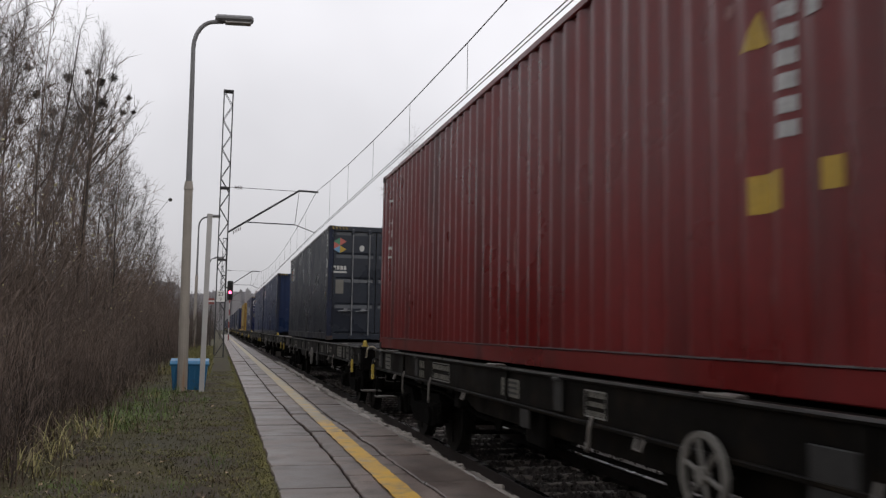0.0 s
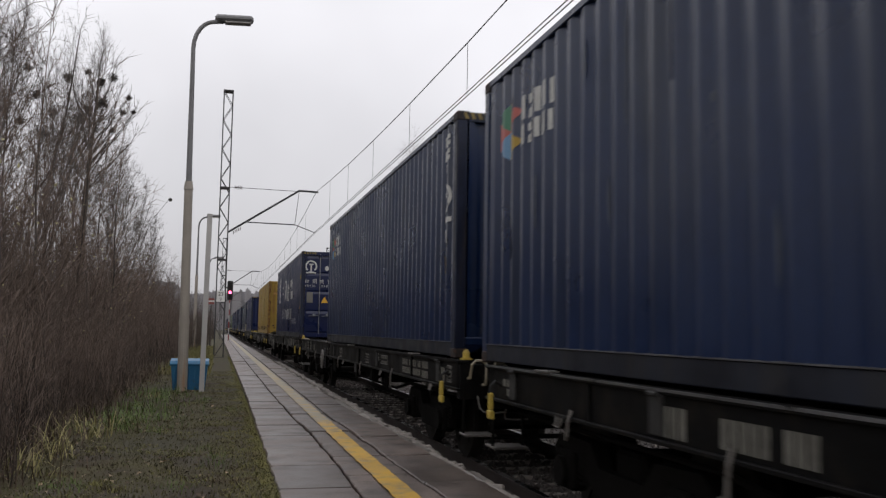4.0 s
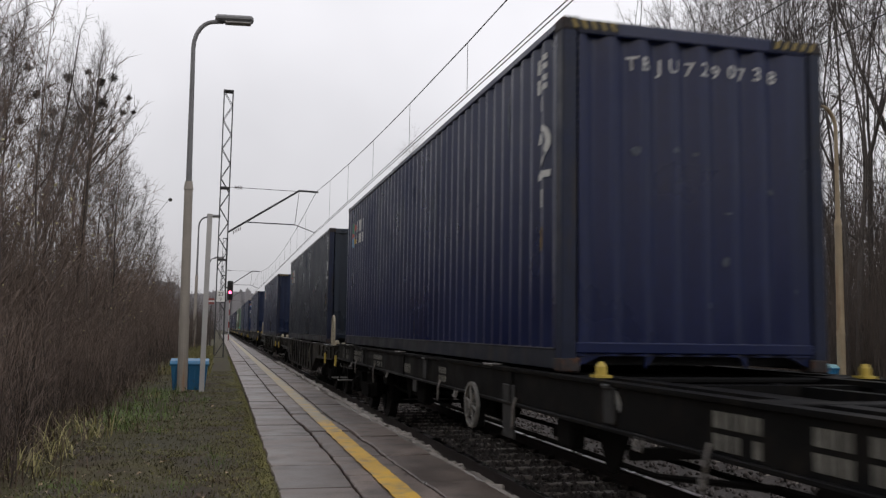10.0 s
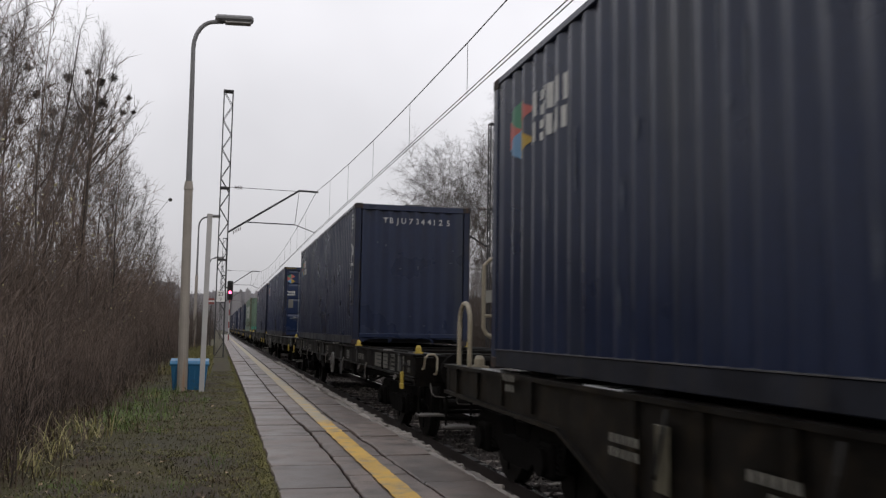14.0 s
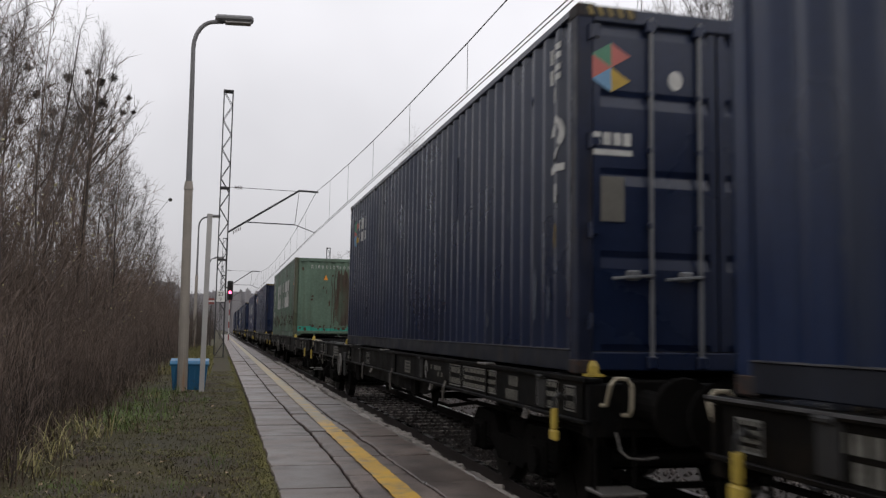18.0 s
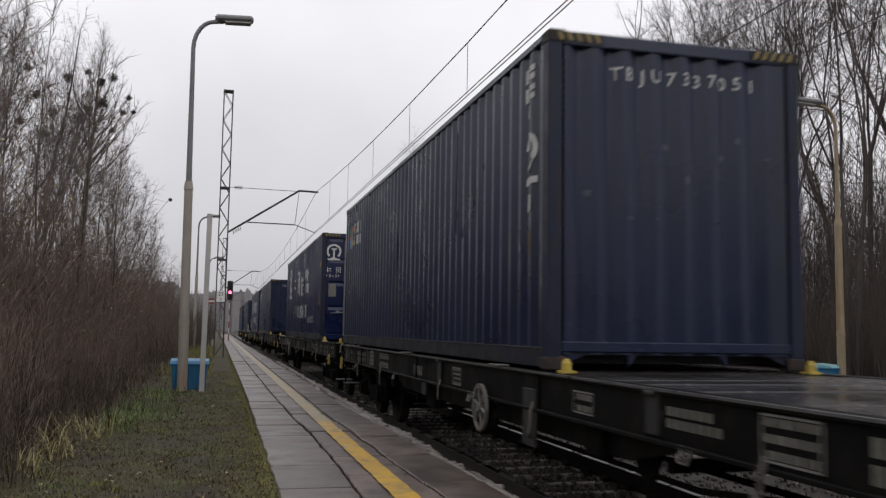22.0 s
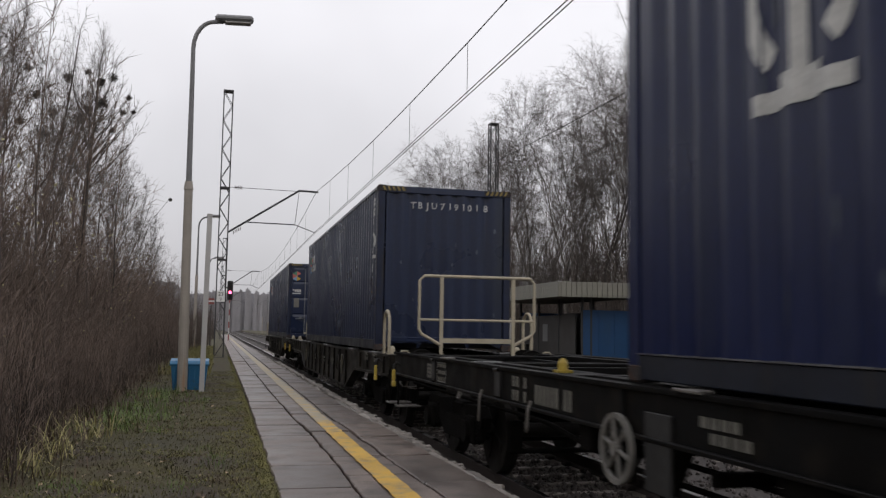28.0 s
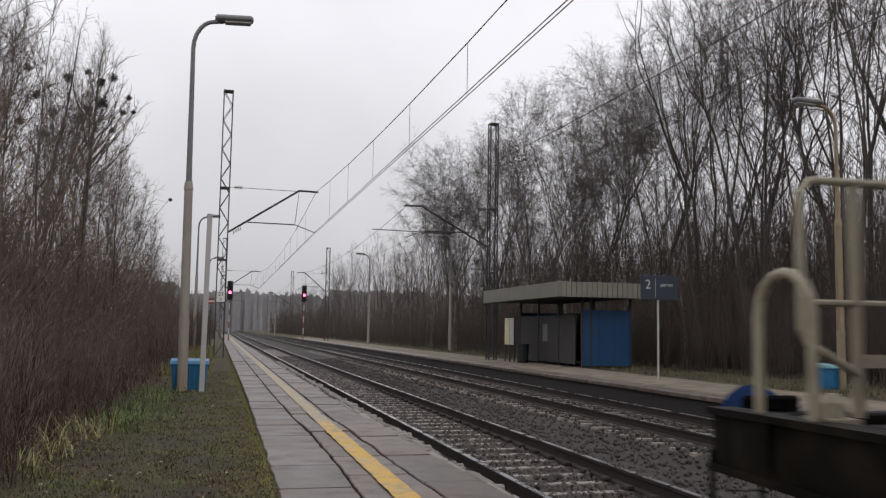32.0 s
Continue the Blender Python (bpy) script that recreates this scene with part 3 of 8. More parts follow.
# ---- overhead line ----
def lattice_mast(name, label, x, y, height, wide0, wide1, deep=0.36):
    t = thing(name, label, "mast", "overhead line masts", at=pose(x, y, PZ))
    leg = 0.035

    def w(z):
        return wide0 + (wide1 - wide0) * z / height

    for sx in (-1, 1):
        for sy in (-1, 1):
            a, b = Vector((sx * w(0) / 2, sy * deep / 2, 0)), Vector((sx * w(height) / 2, sy * deep / 2, height))
            part("mast_leg", Shape().bar(a, b, leg, leg, 4), M["steel_dark"], t)
    lat = Shape()
    n = int(height / 0.62)
    for i in range(n):
        z0, z1 = height * i / n, height * (i + 1) / n
        for sy in (-1, 1):
            sx = 1 if (i % 2) else -1
            lat.bar((sx * w(z0) / 2, sy * deep / 2, z0), (-sx * w(z1) / 2, sy * deep / 2, z1), 0.018, 0.018, 4)
        for sx in (-1, 1):
            sy = 1 if (i % 2) else -1
            lat.bar((sx * w(z0) / 2, sy * deep / 2, z0), (sx * w(z1) / 2, -sy * deep / 2, z1), 0.018, 0.018, 4)
    part("lattice", lat, M["steel_dark"], t)
    top = Shape().box(-w(height) / 2 - 0.03, w(height) / 2 + 0.03, -deep / 2 - 0.03, deep / 2 + 0.03, height - 0.03, height + 0.03)
    for z in (height * 0.36, height * 0.63):
        part("batten_plate", Shape().box(-w(z) / 2 - 0.02, w(z) / 2 + 0.02, -deep / 2 - 0.02, deep / 2 + 0.02, z - 0.04, z + 0.04), M["steel_dark"], t)
    part("mast_cap", top, M["steel_dark"], t)
    part("footing", Shape().box(-0.24, 0.24, -0.24, 0.24, -0.3, 0.0, c=0.02), M["plat_face"], t, "dark concrete footing")
    return t


def cantilever(t, s, reach, z_top, z_arm, z_low):
    """The swinging arm of a mast: tie, tube, registration arm and insulators. s is the side, reach the wire's distance."""
    tie = Shape().bar((s * 0.2, 0, z_top), (s * (reach + 0.1), 0, z_top - 0.04), 0.012, 0.012, 6)
    part("tie_rod", tie, M["steel_dark"], t)
    part("cantilever_tube", Shape().bar((s * 0.2, 0, z_arm), (s * (reach - 0.75), 0, z_top), 0.045, 0.045, 8).bar((s * (reach - 0.75), 0, z_top), (s * (reach + 0.05), 0, z_top - 0.02), 0.045, 0.045, 8), M["steel_dark"], t)
    part("registration_tube", Shape().bar((s * (0.2 + 0.2 * reach), 0, z_low + 0.14), (s * (reach - 0.9), 0, z_low + 0.12), 0.025, 0.025, 6), M["steel_dark"], t)
    part("registration_arm", Shape().bar((s * (reach - 0.9), 0, z_low + 0.12), (s * (reach + 0.0), 0, z_low - 0.2), 0.018, 0.018, 6).bar((s * (reach - 0.75), 0, z_top), (s * (reach - 0.9), 0, z_low + 0.1), 0.012, 0.012, 5), M["steel_dark"], t)
    for z in (z_top, z_arm):
        ins = Shape()
        dz = 0.0 if z == z_top else 0.07
        for i in range(5):
            ins.disc((s * (0.42 + 0.07 * i), 0, z + dz * i / 1.6), (1, 0, 0), 0.075, 0.03, 10)
        part("insulator", ins, M["insul"], t, "brown ribbed insulator")


M["insul"] = mat("brown_glazed_insulator", (0.07, 0.04, 0.03), 0.3, var=0.2, bump=0)
mast_near = lattice_mast("lattice_mast", "dark steel lattice mast of the overhead line on the platform", 0.06, 38.5, 11.4, 0.38, 0.37)
cantilever(mast_near, 1, 3.9, 7.24, 5.3, 5.62)
mast_far = lattice_mast("lattice_mast", "dark steel lattice mast beside the shelter with a swinging arm", 12.05, 38.5, 10.85, 0.36, 0.36)
cantilever(mast_far, -1, 4.1, 6.85, 5.1, 5.6)
part("long_steady_arm", Shape().bar((-2.0, 0, 5.66), (-5.6, 0, 5.7), 0.02, 0.02, 6), M["steel_dark"], mast_far)
for x, y, hgt, s, reach in ((0.35, 95.5, 10.6, 1, 3.7), (11.3, 95.5, 10.0, -1, 3.2), (0.3, 152.5, 11.4, 1, 3.8), (12.0, 152.5, 11.0, -1, 4.0)):
    mm = lattice_mast("lattice_mast", "slim steel mast of the overhead line farther down the track", x, y, hgt, 0.38, 0.36)
    cantilever(mm, s, reach, 7.24, 5.3, 5.62)

plate = Shape().box(-0.17, 0.17, -0.235, -0.215, 2.32, 2.78)
kp = part("kilometre_plate", plate, M["plate_bright"], mast_near, "white kilometre plate")


def lettering(name, body, size, material, m, parent, label=""):
    cu = bpy.data.curves.new(name, "FONT")
    cu.body, cu.size, cu.align_x = body, size, "CENTER"
    tmp = bpy.data.objects.new(name, cu)
    me = bpy.data.meshes.new_from_object(tmp)
    bpy.data.objects.remove(tmp)
    bpy.data.curves.remove(cu)
    me.materials.clear()
    me.materials.append(material)
    ob = new(name, me)
    ob.parent = parent
    ob.matrix_basis = m
    return tagged(ob, label)


lettering("kilometre_number", "23", 0.22, M["black"], pose(0, -0.24, 2.57, 90), kp, "black figures")
lettering("hectometre_number", "9", 0.18, M["black"], pose(0, -0.24, 2.37, 90), kp, "black figure")


def wires(name, label, x_at, twin):
    """Messenger, contact wires and droppers; x_at gives the wire's place at each mast."""
    t = thing(name, label, "overhead wire", "overhead wires")
    masts = [-18.5, 38.5, 95.5, 152.5, 209.5]
    for k, (a, b) in enumerate(zip(masts[:-1], masts[1:])):
        n = 12
        pts, low = [], []
        for i in range(n + 1):
            f = i / n
            x = x_at[k] + f * (x_at[k + 1] - x_at[k])
            pts.append(Vector((x, a + f * (b - a), 7.54 - 3.55 * f * (1 - f))))
            low.append(Vector((x, a + f * (b - a), 5.74)))
        part("messenger_wire", Shape().path(pts, 0.011, 5), M["wire"], t)
        for dx in ((-0.035, 0.035) if twin and k < 2 else (0.0,)):
            part("contact_wire", Shape().path([p + Vector((dx, 0, 0)) for p in low], 0.009, 5), M["wire"], t)
        for i in range(1, n):
            part("dropper", Shape().bar(pts[i], low[i], 0.006, 0.006, 4), M["wire"], t)


wires("overhead_wire", "thin catenary and twin contact wires with droppers over the track", (4.35, 3.95, 4.05, 3.75, 4.05), True)
wires("overhead_wire", "thin catenary and contact wires over the second track", (8.0, 8.45, 8.1, 8.45, 8.1), False)


# ---- lamps, posts, small fixtures ----
M["red_dull"] = mat("faded_red_paint", (0.22, 0.05, 0.045), 0.6, var=0.3, bump=0.1)


def street_lamp(x, y, label, turn=0, lean=0.0, lower=0.0, concrete="concrete_pole", tube="lamp_grey"):
    t = thing("street_lamp", label, "street lamp", "platform lamps", at=pose(x, y, PZ - 0.02, 0, lean, turn))
    part("pole", Shape().bar((0, 0, -0.2), (0, 0, 1.4), 0.105, 0.1, 14).bar((0, 0, 1.4), (0, 0, 4.05), 0.095, 0.085, 14), M[concrete], t, "pale stained concrete pole", smooth=False)
    part("collar", Shape().bar((0, 0, 4.05), (0, 0, 4.22), 0.1, 0.075, 14), M[concrete], t)
    part("collar", Shape().bar((0, 0, 1.32), (0, 0, 1.45), 0.112, 0.1, 14), M[concrete], t)
    top = 7.0 - lower
    up = [(0, 0, 4.2), (0, 0, top)] + [(0.42 * (1 - math.cos(a)), 0, top + 0.6 * math.sin(a)) for a in [radians(d) for d in (15, 30, 45, 60, 75, 90)]] + [(0.6, 0, top + 0.62)]
    s = Shape()
    for i, (a, b) in enumerate(zip(up[:-1], up[1:])):
        s.bar(a, b, 0.062 if i == 0 else 0.045, 0.045, 10)
    part("mast_tube", s, M[tube], t, "grey steel tube with a bent arm")
    part("lamp_head", Shape().box(0.42, 1.2, -0.13, 0.13, -0.07, 0.07, pose(0, 0, top + 0.66, 0, -2), c=0.05), M["lamp_grey"], t, "flat grey lamp head")
    part("lamp_glass", Shape().box(0.62, 1.15, -0.1, 0.1, -0.1, -0.068, pose(0, 0, top + 0.66, 0, -2), c=0.02), M["white_post"], t, "dull lamp cover")
    return t


street_lamp(-0.65, 18.5, "tall platform lamp with a pale concrete foot and bent steel arm", 0, -0.55)
street_lamp(15.0, 18.9, "tall lamp with a rusty concrete foot at the wood's edge", 180, 0.0, 0.5, "rusty_pole", "rusty_pole")
street_lamp(-1.3, 52.5, "platform lamp with a bent arm farther along the fence", 0)
street_lamp(14.8, 56.4, "slim white lamp pole beyond the shelter", 180)
street_lamp(12.3, 74.0, "slim concrete lamp pole far along the platform", 180)
street_lamp(-1.0, 84.0, "platform lamp far along the line", 0)
for x, y in ((11.4, 186.0), (11.7, 214.0), (11.5, 243.0)):
    street_lamp(x, y, "distant lamp pole near the end of the straight", 180)


def build_board():
    t = thing("track_board", "small red and white board on a thin post", "sign", at=pose(-0.5, 60.0, PZ))
    part("post", Shape().bar((0, 0, -0.2), (0, 0, 3.1), 0.03, 0.03, 8), M["steel_dark"], t)
    part("panel", Shape().box(-0.2, 0.2, -0.05, -0.03, 2.75, 3.15, c=0.004), M["red_dull"], t, "faded red panel")
    part("stripe", Shape().box(-0.2, 0.2, -0.056, -0.052, 2.9, 3.0), M["plate_bright"], t, "white stripe")


build_board()




def build_white_post():
    t = thing("white_post", "square pale grey post standing on the grass", "post", at=pose(-0.27, 18.3, PZ - 0.03, 0, 0.4))
    part("post", Shape().box(-0.05, 0.05, -0.05, 0.05, -0.3, 3.55, c=0.008), M["white_post"], t)
    part("cap", Shape().box(-0.054, 0.054, -0.054, 0.054, 3.5, 3.56, c=0.01), M["white_post"], t)


build_white_post()


def grit_bin(x, y, turn, label, lid_paint="bin_blue"):
    t = thing("grit_bin", label, "grit bin", "grit bins", at=pose(x, y, PZ - 0.02, 0, 0, turn))
    s = Shape()
    v = []
    for z, a, b in ((0, 0.31, 0.2), (0.5, 0.36, 0.25)):
        v += [(-a, -b, z), (a, -b, z), (a, b, z), (-a, b, z)]
    s.add(v, [(0, 1, 5, 4), (1, 2, 6, 5), (2, 3, 7, 6), (3, 0, 4, 7), (3, 2, 1, 0), (4, 5, 6, 7)])
    part("bin_body", s, M["bin_blue"], t)
    part("rim", Shape().box(-0.385, 0.385, -0.275, 0.275, 0.49, 0.53, c=0.012), M["bin_blue"], t)
    lid = Shape().prism([(-0.275, 0.53), (0.275, 0.53), (0.25, 0.62), (-0.2, 0.58)], "x", -0.38, 0.38)
    part("lid", lid, M[lid_paint], t, "bleached lid" if lid_paint != "bin_blue" else "")
    for i in range(-3, 4):
        part("rib", Shape().box(-0.012 + i * 0.1, 0.012 + i * 0.1, -0.262, -0.2, 0.06, 0.46), M["bin_blue"], t)


grit_bin(-0.53, 18.95, 0, "bright blue plastic grit bin behind the lamp pole")
grit_bin(14.72, 19.05, 30, "blue plastic grit bin with a bleached lid beside a lamp pole", "bin_pale")




def signal(x, y, h, label):
    t = thing("railway_signal", label, "railway signal", "railway signals", at=pose(x, y, PZ))
    for i in range(7):
        part("mast_band", Shape().bar((0, 0, h * i / 7), (0, 0, h * (i + 1) / 7), 0.06, 0.06, 10), M["white_post"] if i % 2 else M["red_dull"], t)
    part("signal_head", Shape().box(-0.28, 0.28, -0.1, 0.1, h - 0.3, h + 1.55, c=0.12), M["black"], t, "black signal head")
    for i, z in enumerate((0.0, 0.42, 0.84, 1.26)):
        part("hood", Shape().disc((0, -0.2, h + z), (0, 1, 0), 0.125, 0.22, 14, hole=0.11), M["black"], t)
        lit = z == 0.42
        part("lens", Shape().disc((0, -0.12 - (0.2 if lit else 0), h + z), (0, 1, 0), 0.15 if lit else 0.11, 0.02, 14), M["lamp_red"] if lit else M["black"], t, "glowing red lens" if lit else "")


M["lamp_red"] = glow("red_signal_light", (1.0, 0.06, 0.14), 9.0)
signal(1.0, 88.0, 4.2, "signal with a glowing red light beyond the lattice mast")
signal(9.25, 100.0, 4.55, "signal on a red and white mast with a glowing red light")


# ---- the shelter on platform 2 ----
M["shelter_blue"] = mat("blue_sheet_paint", (0.008, 0.056, 0.155), 0.5, var=0.25, scale=1.3, bump=0.15, dirt=(0.02, 0.06, 0.13), dirt_amount=0.5, streak=True)
M["shelter_dark"] = mat("dark_shelter_wall", (0.045, 0.042, 0.04), 0.7, var=0.35, scale=1.5, bump=0.2)
M["fascia"] = mat("pale_corrugated_fascia", (0.2, 0.195, 0.165), 0.7, var=0.2, scale=2, bump=0.2, dirt=(0.15, 0.14, 0.11), dirt_amount=0.4, streak=True)
M["sign_navy"] = mat("navy_sign_enamel", (0.02, 0.03, 0.05), 0.4, var=0.1, bump=0)
M["poster"] = mat("yellowed_poster", (0.6, 0.55, 0.3), 0.6, var=0.15, scale=8, bump=0)


def build_shelter():
    x0, x1, y0, y1 = 13.15, 15.1, 30.7, 37.6
    t = thing("shelter", "waiting shelter with a flat roof and blue end wall", "shelter", at=pose(0, 0, PZ))
    for (px, py) in ((x0, y0), (x1, y0), (x0, y1), (x1, y1), (x0, 33.0), (x0, 35.3), (x1, 34.1), (x0 + 0.35, y0)):
        part("steel_post", Shape().box(px - 0.04, px + 0.04, py - 0.04, py + 0.04, 0, 2.6), M["steel_dark"], t)
    ew = part("end_wall", Shape().box(x0, x1, y0 - 0.03, y0 + 0.03, 0.05, 2.12), M["shelter_blue"], t, "blue sheet end wall")
    for i in range(4):
        part("batten", Shape().box(x0 + 0.02, x0 + 0.05, y0 - 0.05, y0 - 0.03, 0.05, 2.12, Matrix.Translation((i * 0.63, 0, 0))), M["shelter_blue"], ew)
    part("end_wall", Shape().box(x0, x1, y1 - 0.03, y1 + 0.03, 0.05, 2.12), M["shelter_blue"], t)
    part("back_wall", Shape().box(x1 - 0.03, x1 + 0.03, y0, y1, 0.05, 2.12), M["shelter_dark"], t, "dark back wall")
    for a, b in ((31.25, 33.0), (33.0, 35.3), (35.3, 37.6)):
        part("front_screen", Shape().box(x0 - 0.02, x0 + 0.02, a + 0.05, b - 0.05, 0.08, 1.95), M["shelter_dark"], t, "dark front screen")
    part("notice", Shape().box(x0 - 0.035, x0 - 0.022, 34.2, 34.75, 0.9, 1.6), M["lamp_grey"], t, "grey notice")
    part("bench", Shape().box(x1 - 0.5, x1 - 0.1, 31.2, 36.9, 0.4, 0.46), M["wagon_brown"], t, "dark bench")
    part("roof", Shape().box(11.85, x1 + 0.2, 29.7, 38.9, 2.58, 2.68), M["shelter_dark"], t, "flat roof")
    front = part("fascia", Shape().box(11.81, 11.85, 29.66, 38.92, 2.56, 3.09), M["fascia"], t, "ribbed pale fascia sheet")
    end = part("fascia", Shape().box(11.85, 15.3, 29.65, 29.69, 2.56, 3.09), M["fascia"], t, "ribbed pale fascia sheet")
    rib = Shape().box(-0.035, 0.0, 0.0, 0.17, 2.55, 3.1, c=0.006).mesh("fascia_rib")
    rib.materials.append(M["fascia"])
    for i in range(46):
        shared("fascia_rib", rib, front, pose(11.812, 29.68 + 0.2008 * i, 0))
    for i in range(17):
        shared("fascia_rib", rib, end, pose(11.88 + 0.2 * i, 29.652, 0, 0, 0, 90) @ Matrix.Scale(-1, 4, (0, 1, 0)))
    b = thing("timetable_board", "timetable board with two yellowed posters", "notice board", at=pose(12.1, 36.0, PZ))
    for i, y in enumerate((-0.62, 0.0, 0.62)):
        part("board_post", Shape().box(-0.025, 0.025, y - 0.025, y + 0.025, 0, 1.95), M["steel_dark"], b)
    for i, y in enumerate((-0.58, 0.04)):
        part("poster", Shape().box(-0.04, -0.02, y, y + 0.54, 0.72, 1.85), M["poster"] if i else M["white_post"], b, "sun-faded timetable")
    w = thing("waste_bin", "dark waste bin beside the timetable board", "waste bin", at=pose(12.3, 34.9, PZ))
    part("bin_body", Shape().bar((0, 0, 0.0), (0, 0, 0.75), 0.22, 0.26, 12), M["black"], w)
    part("rim", Shape().disc((0, 0, 0.75), (0, 0, 1), 0.28, 0.05, 12), M["black"], w)
    sg = thing("platform_sign", "navy platform number sign on a pale post", "sign", at=pose(11.85, 22.6, PZ))
    part("post", Shape().bar((0.12, 0, 0), (0.12, 0, 2.9), 0.03, 0.03, 10), M["white_post"], sg, "pale steel post")
    p = part("sign_panel", Shape().box(-0.42, 0.72, -0.05, 0.0, 2.22, 2.9, c=0.008), M["sign_navy"], sg)
    lettering("platform_number", "2", 0.36, M["c_white"], pose(-0.21, -0.056, 2.53, 90), p, "white figure")
    lettering("platform_word", "peron", 0.16, M["c_white"], pose(0.36, -0.056, 2.6, 90), p, "white word")
    part("divider", Shape().box(0.015, 0.025, -0.056, -0.05, 2.3, 2.82), M["white_post"], p)


build_shelter()


# ---- grass, leaves and dry tufts on the near side ----
def blades(name, label, material, count, where, height, width, seed, bend=0.4):
    """Thin bent blades of grass, each two faces."""
    r = np.random.default_rng(seed)
    x, y = where(r, count)
    z = np.array([ground_height(a, b) for a, b in zip(x, y)])
    h = height * (0.4 + 0.9 * r.random(len(x)))
    a = r.uniform(0, 2 * np.pi, len(x))
    d = np.stack([np.cos(a), np.sin(a), 0 * a], 1)
    side = np.stack([-np.sin(a), np.cos(a), 0 * a], 1) * (width * (0.6 + 0.8 * r.random(len(x))))[:, None]
    p = np.stack([x, y, z - 0.01], 1)
    lean = (bend * (0.3 + r.random(len(x))))[:, None]
    mid = p + d * h[:, None] * 0.35 * lean + np.array([0, 0, 1.0]) * h[:, None] * 0.6
    tip = p + d * h[:, None] * 1.1 * lean + np.array([0, 0, 1.0]) * (h * (1 - 0.35 * lean[:, 0]))[:, None]
    v = np.stack([p - side, p + side, mid + side * 0.8, mid - side * 0.8, tip], 1).reshape(-1, 3)
    o = np.arange(len(x))[:, None] * 5
    f = np.concatenate([o + np.array([0, 1, 2]), o + np.array([0, 2, 3]), o + np.array([3, 2, 4])])
    tagged(new(name, quick_mesh(name, v, f, material)), label, "grass", kind="stuff")


def lawn(r, n):
    y = 4.5 + 22 * r.random(n) ** 1.7
    x = 0.5 - (2.6 + 0.03 * y) * r.random(n)
    k = np.array([noise.noise((a * 1.1, b * 0.8, 2.0)) + 0.4 * noise.noise((a * 4, b * 4, 7.0)) for a, b in zip(x, y)])
    keep = k > -0.3 - 0.3 * r.random(n)
    return x[keep], y[keep]


def green_patch(r, n):
    c = r.integers(0, 3, n)
    cx, cy = np.array([-1.15, -0.95, -1.0])[c], np.array([12.4, 14.2, 17.3])[c]
    return cx + 0.33 * r.standard_normal(n), cy + 0.8 * r.standard_normal(n)


def green_tufts(r, n):
    c = r.integers(0, 26, n)
    g = np.random.default_rng(77)
    cx, cy = -1.9 + 2.2 * g.random(26), 6.5 + 12 * g.random(26)
    return cx[c] + 0.07 * r.standard_normal(n), cy[c] + 0.12 * r.standard_normal(n)


def verge(r, n):
    y = 6.0 + 20 * r.random(n)
    return -1.9 + 0.3 * r.standard_normal(n), y


def far_verge(r, n):
    return -1.5 + 1.35 * r.random(n) ** 0.8, 24 + 30 * r.random(n)


def plat2_verge(r, n):
    return 13.2 + 2.6 * r.random(n), 14 + 60 * r.random(n) ** 1.3


blades("grass", "short trodden grass and moss beside the platform slabs", M["grass"], 46000, lawn, 0.042, 0.0035, 5, 0.9)


def moss_patches(r, n):
    """Olive patches, thickest along the slabs."""
    y = 4.5 + 22 * r.random(n) ** 1.7
    x = 0.5 - 2.3 * r.random(n) ** 1.6
    k = np.array([noise.noise((a * 1.6, b * 1.1, 12.0)) + 0.6 * noise.noise((a * 5, b * 4, 17.0)) for a, b in zip(x, y)])
    keep = k > 0.1 - 0.35 * np.exp(-((0.57 - x) / 0.35) ** 2)
    return x[keep], y[keep]


blades("moss", "olive-yellow moss and short grass in patches", M["moss"], 60000, moss_patches, 0.034, 0.004, 25, 1.0)

def slab_edge(r, n):
    y = 4.0 + 36 * r.random(n) ** 1.5
    k = np.array([noise.noise((b * 0.9, 3.0, 0)) + 0.6 * noise.noise((b * 3.1, 5.0, 0)) for b in y])
    return np.array([slab_line(b) for b in y]) - 0.04 + 0.09 * k + 0.045 * r.standard_normal(n), y


blades("edge_grass", "grass creeping over the edge of the slabs", M["moss"], 14000, slab_edge, 0.05, 0.004, 15, 1.0)
blades("bright_grass", "bright green grass at the thicket's foot", M["grass_bright"], 800, green_patch, 0.18, 0.005, 6, 1.1)
blades("green_tufts", "small green grass tufts scattered over the trodden lawn", M["grass_bright"], 900, green_tufts, 0.07, 0.003, 16, 1.0)
blades("verge_grass", "long brown-green grass under the bushes", M["litter"], 2600, verge, 0.3, 0.005, 8, 0.8)
blades("tall_grass", "tall yellow-green grass beside the far mast", M["moss"], 5200, far_verge, 0.3, 0.008, 28, 0.8)
blades("platform_grass", "grass along the back of the second platform", M["grass_dry"], 6000, plat2_verge, 0.14, 0.008, 9, 0.7)


